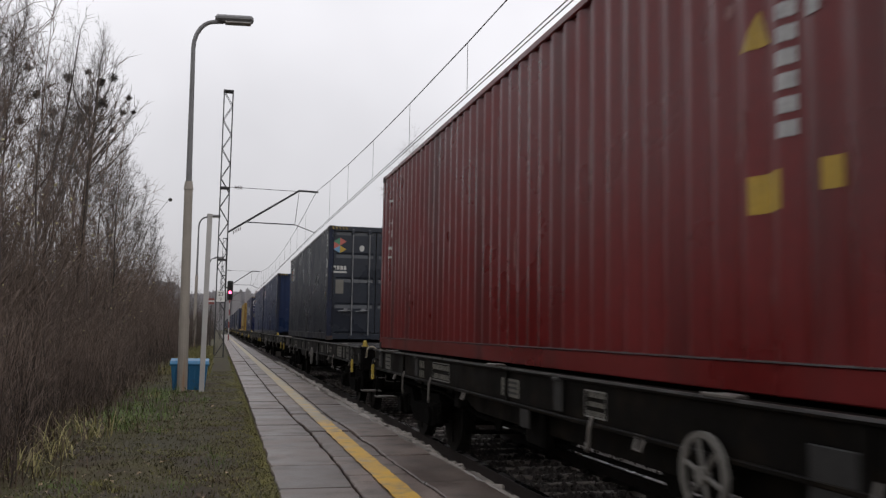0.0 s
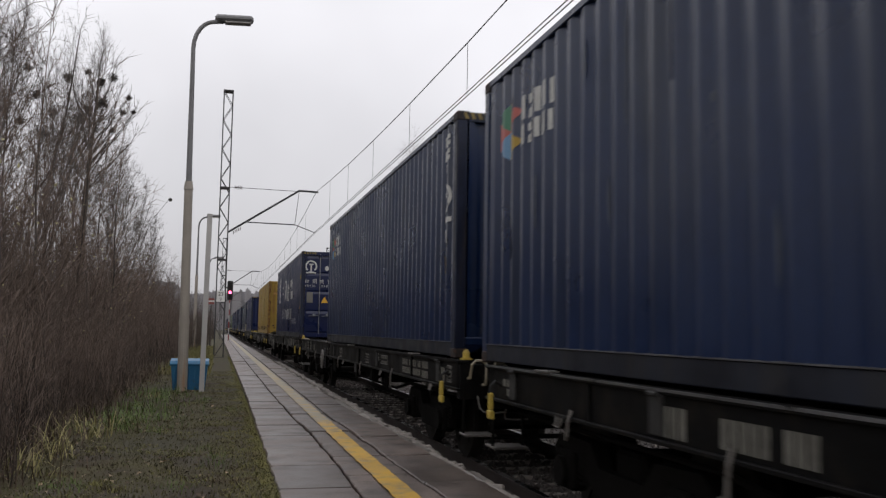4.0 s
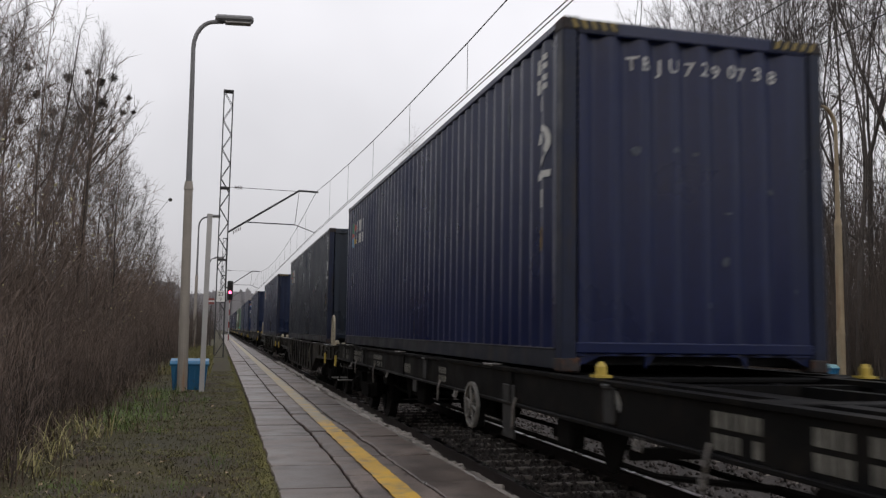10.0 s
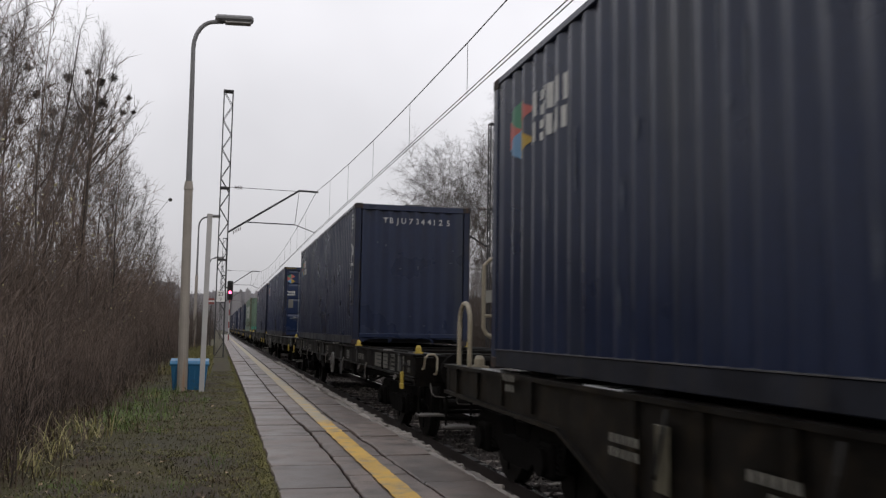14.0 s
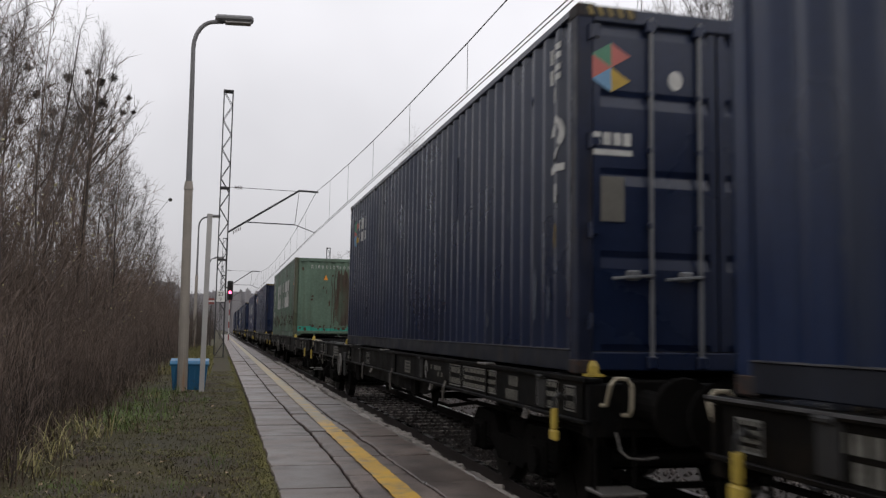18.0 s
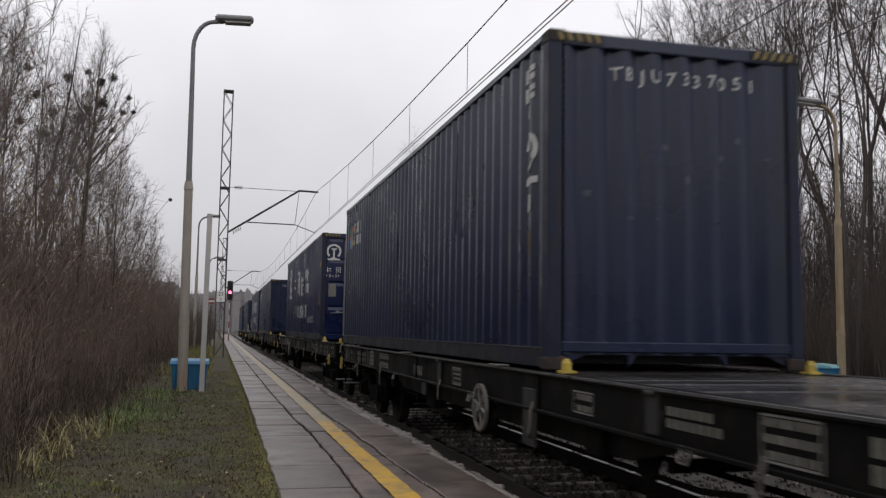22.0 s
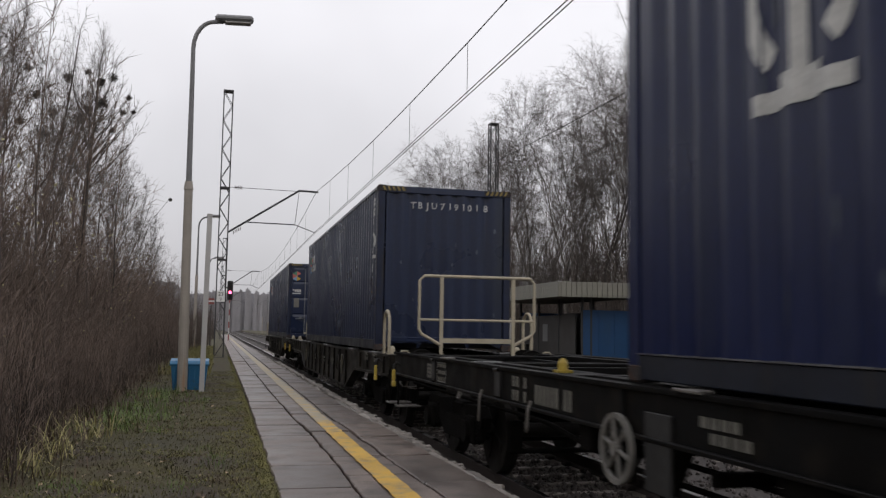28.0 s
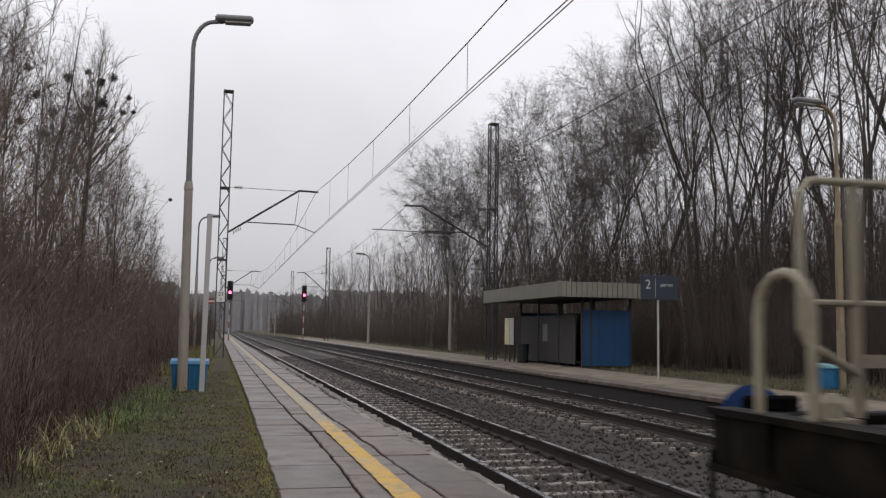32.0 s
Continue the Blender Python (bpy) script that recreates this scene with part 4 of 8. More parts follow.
def dry_tuft(x, y, n, h, seed):
    r = random.Random(seed)
    t = thing("dry_grass_tuft", "pale straw-coloured grass tuft with drooping blades", "grass tuft", "dry grass tufts", at=pose(x, y, ground_height(x, y)))
    for i in range(n):
        a, ln = r.uniform(0, 6.283), h * r.uniform(0.6, 1.2)
        reach = r.uniform(0.35, 1.15)
        foot = Vector((r.gauss(0, 0.07), r.gauss(0, 0.12), 0))
        pts = []
        for k in range(5):
            u = k / 4
            pts.append(foot + Vector((math.cos(a) * reach * ln * u ** 1.4, math.sin(a) * reach * ln * u ** 1.4, ln * (u - 0.62 * reach * u * u * 1.35))))
        s = Shape()
        side = Vector((-math.sin(a), math.cos(a), 0)) * 0.0065
        for k in range(4):
            w0, w1 = 1 - 0.22 * k, 1 - 0.22 * (k + 1)
            s.add([pts[k] - side * w0, pts[k] + side * w0, pts[k + 1] + side * w1, pts[k + 1] - side * w1], [(0, 1, 2, 3)])
        part("blade", s, M["straw"] if r.random() < 0.7 else M["moss"], t)


for x, y, n, h, sd in ((-1.62, 8.7, 34, 0.42, 1), (-1.52, 9.7, 40, 0.58, 2), (-1.4, 9.2, 24, 0.4, 3), (-1.3, 10.9, 30, 0.46, 4), (-1.6, 11.6, 30, 0.5, 5), (-1.0, 16.8, 16, 0.3, 6), (-1.85, 8.2, 18, 0.4, 7), (-1.45, 8.2, 10, 0.3, 8), (-1.2, 12.2, 12, 0.3, 11)):
    dry_tuft(x, y, n, h, sd)


def leaf_litter(name, label, material, n, seed, edge):
    """Fallen leaves and crumbs of soil; edge draws them towards the thicket's foot."""
    r = np.random.default_rng(seed)
    y = 4.5 + 20 * r.random(n) ** 1.6
    x = 0.6 - 3.2 * r.random(n) ** edge
    clump = np.array([noise.noise((a * 1.3, b * 1.3, 31.0)) for a, b in zip(x, y)]) + 0.35 * r.standard_normal(n) > -0.1
    x, y = x[clump], y[clump]
    n = len(x)
    z = np.array([ground_height(a, b) for a, b in zip(x, y)]) + 0.012
    a = r.uniform(0, 2 * np.pi, n)
    s = 0.008 + 0.022 * r.random(n) ** 2
    c = np.stack([x, y, z], 1)
    u = np.stack([np.cos(a), np.sin(a), r.uniform(-0.4, 0.4, n)], 1) * s[:, None]
    w = np.stack([-np.sin(a), np.cos(a), r.uniform(-0.4, 0.4, n)], 1) * (s * 0.65)[:, None]
    up = np.array([0, 0, 1.0]) * (s * 0.5)[:, None]
    v = np.stack([c - u, c + w + up * 0.4, c + u, c - w + up], 1).reshape(-1, 3)
    o = np.arange(n)[:, None] * 4
    f = np.concatenate([o + np.array([0, 1, 2]), o + np.array([0, 2, 3])])
    tagged(new(name, quick_mesh(name, v, f, material)), label, "leaf litter", kind="stuff")


leaf_litter("leaf_litter", "brown fallen leaves and crumbs of soil on the grass", M["litter"], 2600, 12, 0.8)
leaf_litter("fallen_leaves", "pale dry leaves lying along the thicket's foot", M["litter_pale"], 1700, 13, 0.6)


# ---- trees and thickets ----
def grow(seed, height, trunk_r, bare=0.25, wide=0.3, shoots=(1.7, 1.0, 1.7), spread=(40, 38, 36), rise=0.07, droop=0.0, stems=1, twig=0.7, step=0.55):
    """A bare tree as sticks (limbs, twigs): every shoot climbs, thins out and sends up shoots of its own."""
    r = random.Random(seed)
    wood, fine = [], []

    def shoot(p, d, length, rad, level):
        if level == 3:
            n = 2 if droop else 1
        else:
            n = max(2, int(length / (step, 0.42, 0.36)[level]))
        for i in range(n):
            k = i / n
            w = (0.05, 0.12, 0.17, 0.15)[level]
            pull = rise if level < 2 else rise - droop * (k + 0.3 * (level - 1))
            d = (d + Vector((r.gauss(0, w), r.gauss(0, w), r.gauss(0, w) + pull))).normalized()
            q = p + d * (length / n)
            thick, thin = rad * (1 - 0.82 * k), rad * (1 - 0.82 * (k + 1 / n))
            if level == 3:
                fine.append((*p, *q, 0.0078, 0.0 if i == n - 1 else 0.0048))
            else:
                (wood if thick > 0.016 else fine).append((*p, *q, max(thick, 0.0075), max(thin, 0.006)))
            if level < 3 and (level or q.z > bare * height):
                many = shoots[level]
                for _ in range(int(many) + (r.random() < many % 1)):
                    side = d.cross(Vector((r.gauss(0, 1), r.gauss(0, 1), r.gauss(0, 1)))).normalized()
                    turn = radians(spread[level] + r.gauss(0, 9))
                    go = d * math.cos(turn) + side * math.sin(turn)
                    if level == 0:
                        ln = height * wide * (1.08 - k) ** 0.75 * r.uniform(0.35, 1.1)
                    elif level == 1:
                        ln = max(0.6, length * (0.66 - 0.4 * k) * r.uniform(0.4, 1.0))
                    else:
                        ln = twig * r.uniform(0.4, 1.1)
                    shoot(q, go, ln, max(thin * (r.uniform(0.36, 0.68) if level == 0 else 0.62), 0.0065), level + 1)
            p = q

    for s in range(stems):
        a = 6.283 * (s + r.random() * 0.6) / stems
        lean = 0.0 if stems == 1 else r.uniform(0.06, 0.16)
        shoot(Vector((0.1 * math.cos(a) * (stems > 1), 0.1 * math.sin(a) * (stems > 1), -0.3)), Vector((lean * math.cos(a), lean * math.sin(a), 1)).normalized(),
              height * (1.0 if s == 0 else r.uniform(0.75, 0.95)), trunk_r * (1.0 if s == 0 else 0.8), 0)
    return wood, fine


def fork_tree(seed, height, trunk_r, first=0.3, spread=24, side=0.6, sprays=2.5, twig=0.9, droop=0.3, stems=1, depth=5, wide=0.22, low=0.2):
    """A bare broad-leaved tree: the stem forks again and again into rising limbs that end at a rounded outline, with sprays of thin twigs."""
    r = random.Random(seed)
    wood, fine = [], []
    mid = height * (1 + low) / 2
    half = height * (1 - low) / 2

    def outside(p):
        u = (p.z - mid) / half
        reach = height * wide * math.sqrt(max(0.0, 1 - u * u)) * (1.0 + 0.22 * noise.noise((p.x * 0.5, p.y * 0.5, p.z * 0.4 + seed)))
        return u > 0 and p.z > height * 0.5 and (u > 0.985 or math.hypot(p.x, p.y) > reach) or u <= 0 and math.hypot(p.x, p.y) > height * wide * 1.05

    def turned(d, degrees):
        a = d.cross(Vector((r.gauss(0, 1), r.gauss(0, 1), r.gauss(0, 1)))).normalized()
        return (d * math.cos(radians(degrees)) + a * math.sin(radians(degrees))).normalized()

    def spray(p, d, length):
        for _ in range(int(sprays) + (r.random() < sprays % 1)):
            go = turned(d, r.uniform(12, 65))
            ln = length * r.uniform(0.35, 1.0)
            q = p + go * ln * 0.55
            go = (go + Vector((r.gauss(0, 0.15), r.gauss(0, 0.15), -droop * 1.3))).normalized()
            fine.append((*p, *(q + go * ln * 0.1), 0.0068, 0.0))
            fine.append((*q, *(q + go * ln * 0.65), 0.0053, 0.0))
            for u in (0.45, 0.75, 1.0):
                b = p.lerp(q, u)
                sub = (turned(go, r.uniform(18, 55)) + Vector((0, 0, -0.7 * droop))).normalized()
                fine.append((*b, *(b + sub * ln * r.uniform(0.3, 0.6)), 0.005, 0.0))

    def limb(p, d, length, rad, level):
        n = 5 if level == 0 else 4 if level < 3 else 3
        for i in range(n):
            w = (0.035, 0.1, 0.13, 0.15, 0.17, 0.18, 0.18)[level]
            pull = 0.12 if level < 3 else 0.06
            d = (d + Vector((r.gauss(0, w), r.gauss(0, w), r.gauss(0, w) * 0.6 + pull))).normalized()
            q = p + d * (length / n)
            a, b = rad * (1 - 0.35 * i / n), rad * (1 - 0.35 * (i + 1) / n)
            (wood if a > 0.017 else fine).append((*p, *q, max(a, 0.007), max(b, 0.0055)))
            if level >= 2 and (level > 2 or i > 1):
                spray(p.lerp(q, r.random()), d, twig)
            if level and outside(q):
                spray(q, d, twig * 0.8)
                return
            if 0 < level < depth - 1 and r.random() < side:
                limb(q, turned(d, r.uniform(28, 55)), length * r.uniform(0.45, 0.8), b * 0.5, level + 2 if level < depth - 2 else depth)
            elif level == 0 and i >= 2 and r.random() < side:
                limb(q, turned(d, r.uniform(35, 60)), height * r.uniform(0.1, 0.2), b * 0.3, 3)
            p = q
        if level < depth:
            for k in range(2 if r.random() < 0.6 or level == 0 else 3):
                limb(p, turned(d, r.uniform(0.35, 1.15) * spread), length * r.uniform(0.72, 0.92) if level else height * (1 - first) * 0.36 * r.uniform(0.85, 1.1), rad * 0.65 * r.uniform(0.62, 0.9), level + 1)
        else:
            spray(p, d, twig)

    for k in range(stems):
        a = 6.283 * (k + 0.6 * r.random()) / stems
        lean = 0.0 if stems == 1 else r.uniform(0.04, 0.12)
        limb(Vector((0.22 * math.cos(a), 0.22 * math.sin(a), -0.3)) * (stems > 1), Vector((lean * math.cos(a), lean * math.sin(a), 1)).normalized(), height * first * r.uniform(0.85, 1.15), trunk_r * (1 if k == 0 else r.uniform(0.6, 0.9)), 0)
    return wood, fine


def tree_proto(seed, bark, twig_mat, shaper=fork_tree, **kw):
    wood, fine = shaper(seed, **kw)
    return tubes("trunk", wood, bark, 5), tubes("crown", fine, twig_mat, 3)


PROTO_TREES = [
    tree_proto(11, M["bark"], M["twig"], height=17, trunk_r=0.15, first=0.3, spread=27, side=0.8, sprays=1.9, droop=0.1, wide=0.28),
    tree_proto(12, M["birch"], M["twig"], height=17, trunk_r=0.14, first=0.26, spread=24, side=0.85, sprays=2.1, twig=1.25, droop=0.45, wide=0.26),
    tree_proto(13, M["bark"], M["twig"], height=17, trunk_r=0.1, first=0.36, spread=20, side=0.5, sprays=2.0, stems=3, droop=0.05, depth=4, wide=0.24),
    tree_proto(14, M["bark"], M["twig"], height=17, trunk_r=0.12, first=0.42, spread=20, side=0.55, sprays=2.1, stems=2, droop=0.05, depth=4, wide=0.24),
    tree_proto(15, M["birch"], M["twig"], height=17, trunk_r=0.11, first=0.24, spread=21, side=0.85, sprays=2.1, twig=1.25, droop=0.5, wide=0.22),
    tree_proto(16, M["bark"], M["twig_red"], shaper=grow, height=8, trunk_r=0.035, bare=0.1, wide=0.3, shoots=(1.9, 1.0, 1.6), stems=2, spread=(32, 34, 36), twig=0.55, step=0.5),
    tree_proto(17, M["bark"], M["twig"], height=17, trunk_r=0.15, first=0.3, spread=27, side=0.6, sprays=1.7, twig=1.3, droop=0.1, depth=4, wide=0.28),
    tree_proto(18, M["birch"], M["twig"], height=17, trunk_r=0.13, first=0.26, spread=24, side=0.65, sprays=1.8, twig=1.5, droop=0.4, depth=4, wide=0.26),
]
TREE_WORDS = ["bare grey-barked tree with a dense crown of twigs", "bare birch with pale bark and hanging twigs", "bare forked tree with dark limbs",
              "tall bare alder with dark bark", "slender bare birch with thin hanging twigs", "slim leafless sapling with upright reddish twigs",
              "bare grey tree standing farther off", "bare birch standing farther off"]


def plant(k, x, y, scale, spin, group, lean=(0, 0), slim=1.0):
    if k < 5 and not 12 < y < 66:
        k = 7 if k in (1, 4) else 6
    t = thing("tree", TREE_WORDS[k], "tree", group, at=pose(x, y, ground_height(x, y) - 0.02, lean[0], lean[1], spin) @ Matrix.Diagonal((scale * slim, scale * slim, scale, 1)))
    wood, fine = PROTO_TREES[k]
    shared("trunk", wood, t)
    shared("crown", fine, t)


rt = random.Random(21)
# the wood behind platform 2: (x, y, height factor, kind)
ROW_RIGHT = [(16.3, 61, 0.9, 1), (15.2, 57, 0.82, 4), (15.6, 58, 0.94, 1), (15.2, 63, 0.8, 4), (18.7, 46, 1.02, 1), (18.5, 51, 0.98, 4), (20.7, 40, 1.03, 1), (20.5, 44.5, 1.0, 4), (19.9, 33, 1.05, 3), (19.0, 28.3, 1.0, 2),
             (19.1, 23.5, 1.0, 2), (15.6, 80, 0.64, 4), (15.9, 95, 0.66, 1), (15.9, 110, 0.66, 1), (17.8, 74, 0.84, 1), (17.6, 55, 0.86, 0), (21.8, 36, 1.06, 3),
             (18.0, 37.2, 0.8, 4), (22.5, 27, 1.1, 3), (18.3, 18.9, 0.95, 2), (20.8, 20.3, 1.05, 3), (17.2, 66, 0.75, 2), (18.5, 86, 0.7, 1),
             (25.5, 40, 1.1, 0), (23.0, 60, 0.95, 0), (17.4, 42, 0.72, 4), (16.4, 70, 0.78, 1), (20.0, 55, 0.95, 1), (17.0, 50, 0.62, 4), (21.0, 49, 1.0, 1), (19.0, 41.5, 0.9, 0), (22.5, 33, 1.12, 0), (20.6, 30, 1.0, 2),
             (24, 23.5, 1.1, 1), (19.6, 62, 0.9, 4), (21.5, 68, 0.9, 1), (18.0, 80, 0.72, 4), (18.0, 98, 0.68, 1), (23.2, 29.5, 1.1, 0), (17.9, 31.5, 0.82, 4), (19.6, 36, 0.95, 0), (22.9, 24.6, 1.15, 3)]
for i in range(15):
    ROW_RIGHT.append((15.2 + 3.5 * rt.random() + 0.5 * (i % 3), 118 + 9 * i, 0.5 + 0.2 * rt.random(), i % 2))
for x, y, s, k in ROW_RIGHT:
    plant(k, x, y, s, rt.uniform(0, 360), "trees behind the second platform", (rt.uniform(-2, 2), rt.uniform(-2, 2)))
# saplings that rise out of the thicket
ys = 13.0
while ys < 66:
    for row in range(2):
        xs = -3.3 - 1.5 * row + rt.uniform(-0.5, 0.5) + (0.5 if ys > 30 else 0.0)
        plant(5, xs, ys + rt.uniform(-0.6, 0.6), rt.uniform(0.6, 0.95) if ys < 30 else rt.uniform(0.45, 0.62), rt.uniform(0, 360), "saplings in the thicket", (rt.uniform(-4, 4), rt.uniform(-4, 4)))
    ys += 3.6 if ys < 30 else 5.5
# the wood on the near side
ROW_LEFT = [(-5.7, 36.5, 0.6, 1), (-4.9, 38.5, 0.52, 4), (-4.4, 36, 0.42, 0), (-6.4, 40, 0.68, 2), (-7.0, 30.5, 0.72, 0), (-5.9, 38, 0.66, 0), (-8.2, 33, 0.78, 1), (-7.6, 26, 0.7, 4), (-5.3, 29.5, 0.5, 4), (-4.6, 43, 0.5, 0), (-4.2, 50, 0.42, 0), (-4.0, 60, 0.36, 0), (-6.3, 27, 0.63, 0), (-6.2, 32, 0.71, 1), (-4.3, 40, 0.55, 4), (-3.9, 46, 0.42, 1), (-3.8, 54, 0.36, 4), (-3.7, 66, 0.32, 1), (-7.2, 37, 0.72, 3), (-5.6, 20.5, 0.48, 4),
            (-5.2, 76, 0.4, 1), (-5.5, 92, 0.4, 4)]
for x, y, s, k in ROW_LEFT:
    plant({1: 0, 4: 0}.get(k, k), x, y, s, rt.uniform(0, 360), "trees behind the thicket", (rt.uniform(-2, 2), rt.uniform(-3, 3)), 0.74)


def mistletoe_tree():
    """The tree whose crown carries dark round clumps."""
    r = random.Random(8)
    t = thing("tree", "bare tree with dark round mistletoe clumps in its crown", "tree", "trees behind the thicket", at=pose(-4.95, 34, 0.25))
    stem = [Vector(p) for p in ((0, 0, -0.2), (0.02, 0.1, 3.9), (0.06, 0, 4.9), (0.12, -0.1, 6.3), (0.18, 0, 7.8), (0.25, 0.1, 9.0), (0.32, 0, 10.2), (0.42, 0, 11.5))]
    wood, fine = [], []

    def limb(a, b, r0, r1):
        """A limb that rises in a soft bow, with twigs along it."""
        p = a
        n = max(3, int((b - a).length / 0.35))
        for i in range(1, n + 1):
            u = i / n
            q = a.lerp(b, u) + Vector((r.gauss(0, 0.025), r.gauss(0, 0.025), 0.22 * math.sin(3.14 * u) * -1 * (b - a).length * 0.25))
            k0, k1 = r0 + (r1 - r0) * (i - 1) / n, r0 + (r1 - r0) * u
            (wood if k0 > 0.016 else fine).append((*p, *q, k0, k1))
            for _ in range(4 if i > 1 else 1):
                s = p.lerp(q, r.random())
                e = ((q - p).normalized() + Vector((r.gauss(0, 0.5), r.gauss(0, 0.5), r.gauss(0.35, 0.3)))).normalized()
                m = s + e * r.uniform(0.15, 0.5)
                fine.append((*s, *m, 0.0055, 0.0045))
                for _k in range(2):
                    fine.append((*m, *(m + (e + Vector((r.gauss(0, 0.4), r.gauss(0, 0.4), r.gauss(0.2, 0.3)))).normalized() * r.uniform(0.12, 0.3)), 0.0045, 0.003))
            p = q

    for i in range(len(stem) - 1):
        limb(stem[i], stem[i + 1], 0.13 - 0.016 * i, 0.13 - 0.016 * (i + 1)) if i > 2 else wood.append((*stem[i], *stem[i + 1], 0.14 - 0.012 * i, 0.13 - 0.012 * i))
    clumps = [(0.82, 0.2, 10.5, 0.17), (0.0, -0.3, 10.5, 0.12), (0.43, 0.1, 10.25, 0.15), (0.53, -0.2, 9.4, 0.24), (-0.24, 0.1, 8.9, 0.24), (1.4, 0.1, 9.75, 0.1), (1.24, -0.2, 9.1, 0.1), (1.6, 0, 9.2, 0.08),
              (0.87, 0.2, 8.5, 0.1), (-0.78, 0.3, 10.4, 0.18), (0.0, 0.2, 9.25, 0.15)]
    for x, y, z, size in clumps:
        size *= 1.3
        base = Vector((0.06 + 0.06 * (z - 6), 0, max(6.4, z - 0.9 - 0.75 * abs(x - 0.3))))
        limb(base, Vector((x, y, z)), 0.028, 0.009)
        seg = []
        for _k in range(95):
            d = Vector((r.gauss(0, 1), r.gauss(0, 1), r.gauss(0, 1))).normalized()
            seg.append((x, y, z, *(Vector((x, y, z)) + d * size * r.uniform(0.7, 1.08)), 0.012, 0.007))
        shared("mistletoe_clump", tubes("mistletoe_clump", seg, M["twig_dark"], 3), t, label="dark round mistletoe clump")
    for b in ((1.98, 0, 8.65), (1.7, 0.2, 9.4), (1.0, 0.1, 8.8), (-0.9, 0.2, 9.6), (-0.7, -0.2, 10.9), (0.9, 0.2, 11.1), (0.1, 0.2, 11.3), (1.2, 0, 10.2), (-1.2, 0.1, 8.6), (1.4, -0.1, 7.9), (1.0, 0.3, 7.2)):
        limb(Vector((0.1, 0, 6.2 + 0.55 * max(0.0, b[2] - 8.2))), Vector(b), 0.028, 0.007)
    shared("trunk", tubes("trunk", wood, M["bark"], 6), t)
    shared("crown", tubes("crown", fine, M["twig"], 3), t)
    # clumps in the crowns behind
    g = thing("tree", "slim bare tree half hidden in the wood with dark mistletoe clumps", "tree", "trees behind the thicket", at=pose(-6.6, 34.5, 0.25))
    w2, f2 = grow(71, height=12.2, trunk_r=0.1, bare=0.35, wide=0.22, shoots=(1.3, 0.9, 1.4))
    shared("trunk", tubes("trunk", w2, M["bark"], 6), g)
    shared("crown", tubes("crown", f2, M["twig"], 3), g)
    for x, y, z, size in ((-0.2, 0, 9.7, 0.2), (0.4, 0, 9.1, 0.22), (-0.55, 0, 10.7, 0.16), (-0.7, 0, 8.7, 0.2), (0.1, 0, 8.3, 0.25)):
        seg = []
        for _k in range(150):
            d = Vector((r.gauss(0, 1), r.gauss(0, 1), r.gauss(0, 1))).normalized()
            seg.append((x, y, z, *(Vector((x, y, z)) + d * size * r.uniform(0.7, 1.08)), 0.011, 0.006))
        shared("mistletoe_clump", tubes("mistletoe_clump", seg, M["twig_dark"], 3), g, label="dark round mistletoe clump")
    # a thin whip that leans out of the thicket with one last leaf
    s = thing("sapling", "thin bare sapling leaning out with one last leaf at its tip", "sapling", at=pose(-2.6, 25, 0.28))
    seg = []
    for way in ([(0, 0, 0), (0.15, 0, 1.8), (0.35, 0, 3.0), (0.72, 0, 4.1), (1.18, 0, 4.74)], [(0.3, 0, 2.8), (0.45, 0.05, 3.7), (0.62, 0, 4.3), (0.78, 0, 4.85)]):
        for a, b in zip(way[:-1], way[1:]):
            seg.append((*a, *b, 0.013 - 0.0016 * a[2], 0.013 - 0.0016 * b[2]))
    shared("stem", tubes("stem", seg, M["twig"], 5), s)
    part("leaf", Shape().disc((1.2, 0, 4.72), (0.3, 1, 0.2), 0.055, 0.02, 7), M["twig_dark"], s, "curled dark leaf")


mistletoe_tree()


def bush_sticks(seed, height, stems, radius, thick=1.0):
    """Upright leafless stems: (stems, side twigs)."""
    r = random.Random(seed)
    seg, fine = [], []
    for _ in range(stems):
        a, d = r.uniform(0, 6.283), radius * r.random() ** 0.6
        p = Vector((d * math.cos(a), d * math.sin(a), -0.1))
        di = Vector((r.gauss(0, 0.06) + 0.07 * math.cos(a), r.gauss(0, 0.06) + 0.07 * math.sin(a), 1)).normalized()
        h = height * r.uniform(0.4, 1.0)
        rad = (0.005 + 0.008 * r.random()) * thick
        n = 5
        for i in range(n):
            di = (di + Vector((r.gauss(0, 0.11), r.gauss(0, 0.11), 0.06))).normalized()
            q = p + di * (h / n)
            seg.append((*p, *q, rad * (1 - 0.17 * i), rad * (1 - 0.17 * (i + 1))))
            for _k in range((1, 2, 3, 4, 4)[i]):
                s = p.lerp(q, r.random())
                e = (di + Vector((r.gauss(0, 0.55), r.gauss(0, 0.55), r.gauss(0.0, 0.25)))).normalized()
                t = h * r.uniform(0.08, 0.22)
                fine.append((*s, *(s + e * t), 0.0042 * thick, 0.0))
            p = q
    return seg, fine


PROTO_BUSH = []
for i, (h, n, rad) in enumerate(((3.2, 46, 0.9), (4.2, 44, 0.9), (2.2, 46, 0.8), (5.4, 40, 0.85))):
    seg, fine = bush_sticks(31 + i, h, n, rad)
    PROTO_BUSH.append((tubes("brushwood", seg, M["stem_dark"], 3), tubes("brush", fine, M["twig_red"], 3)))


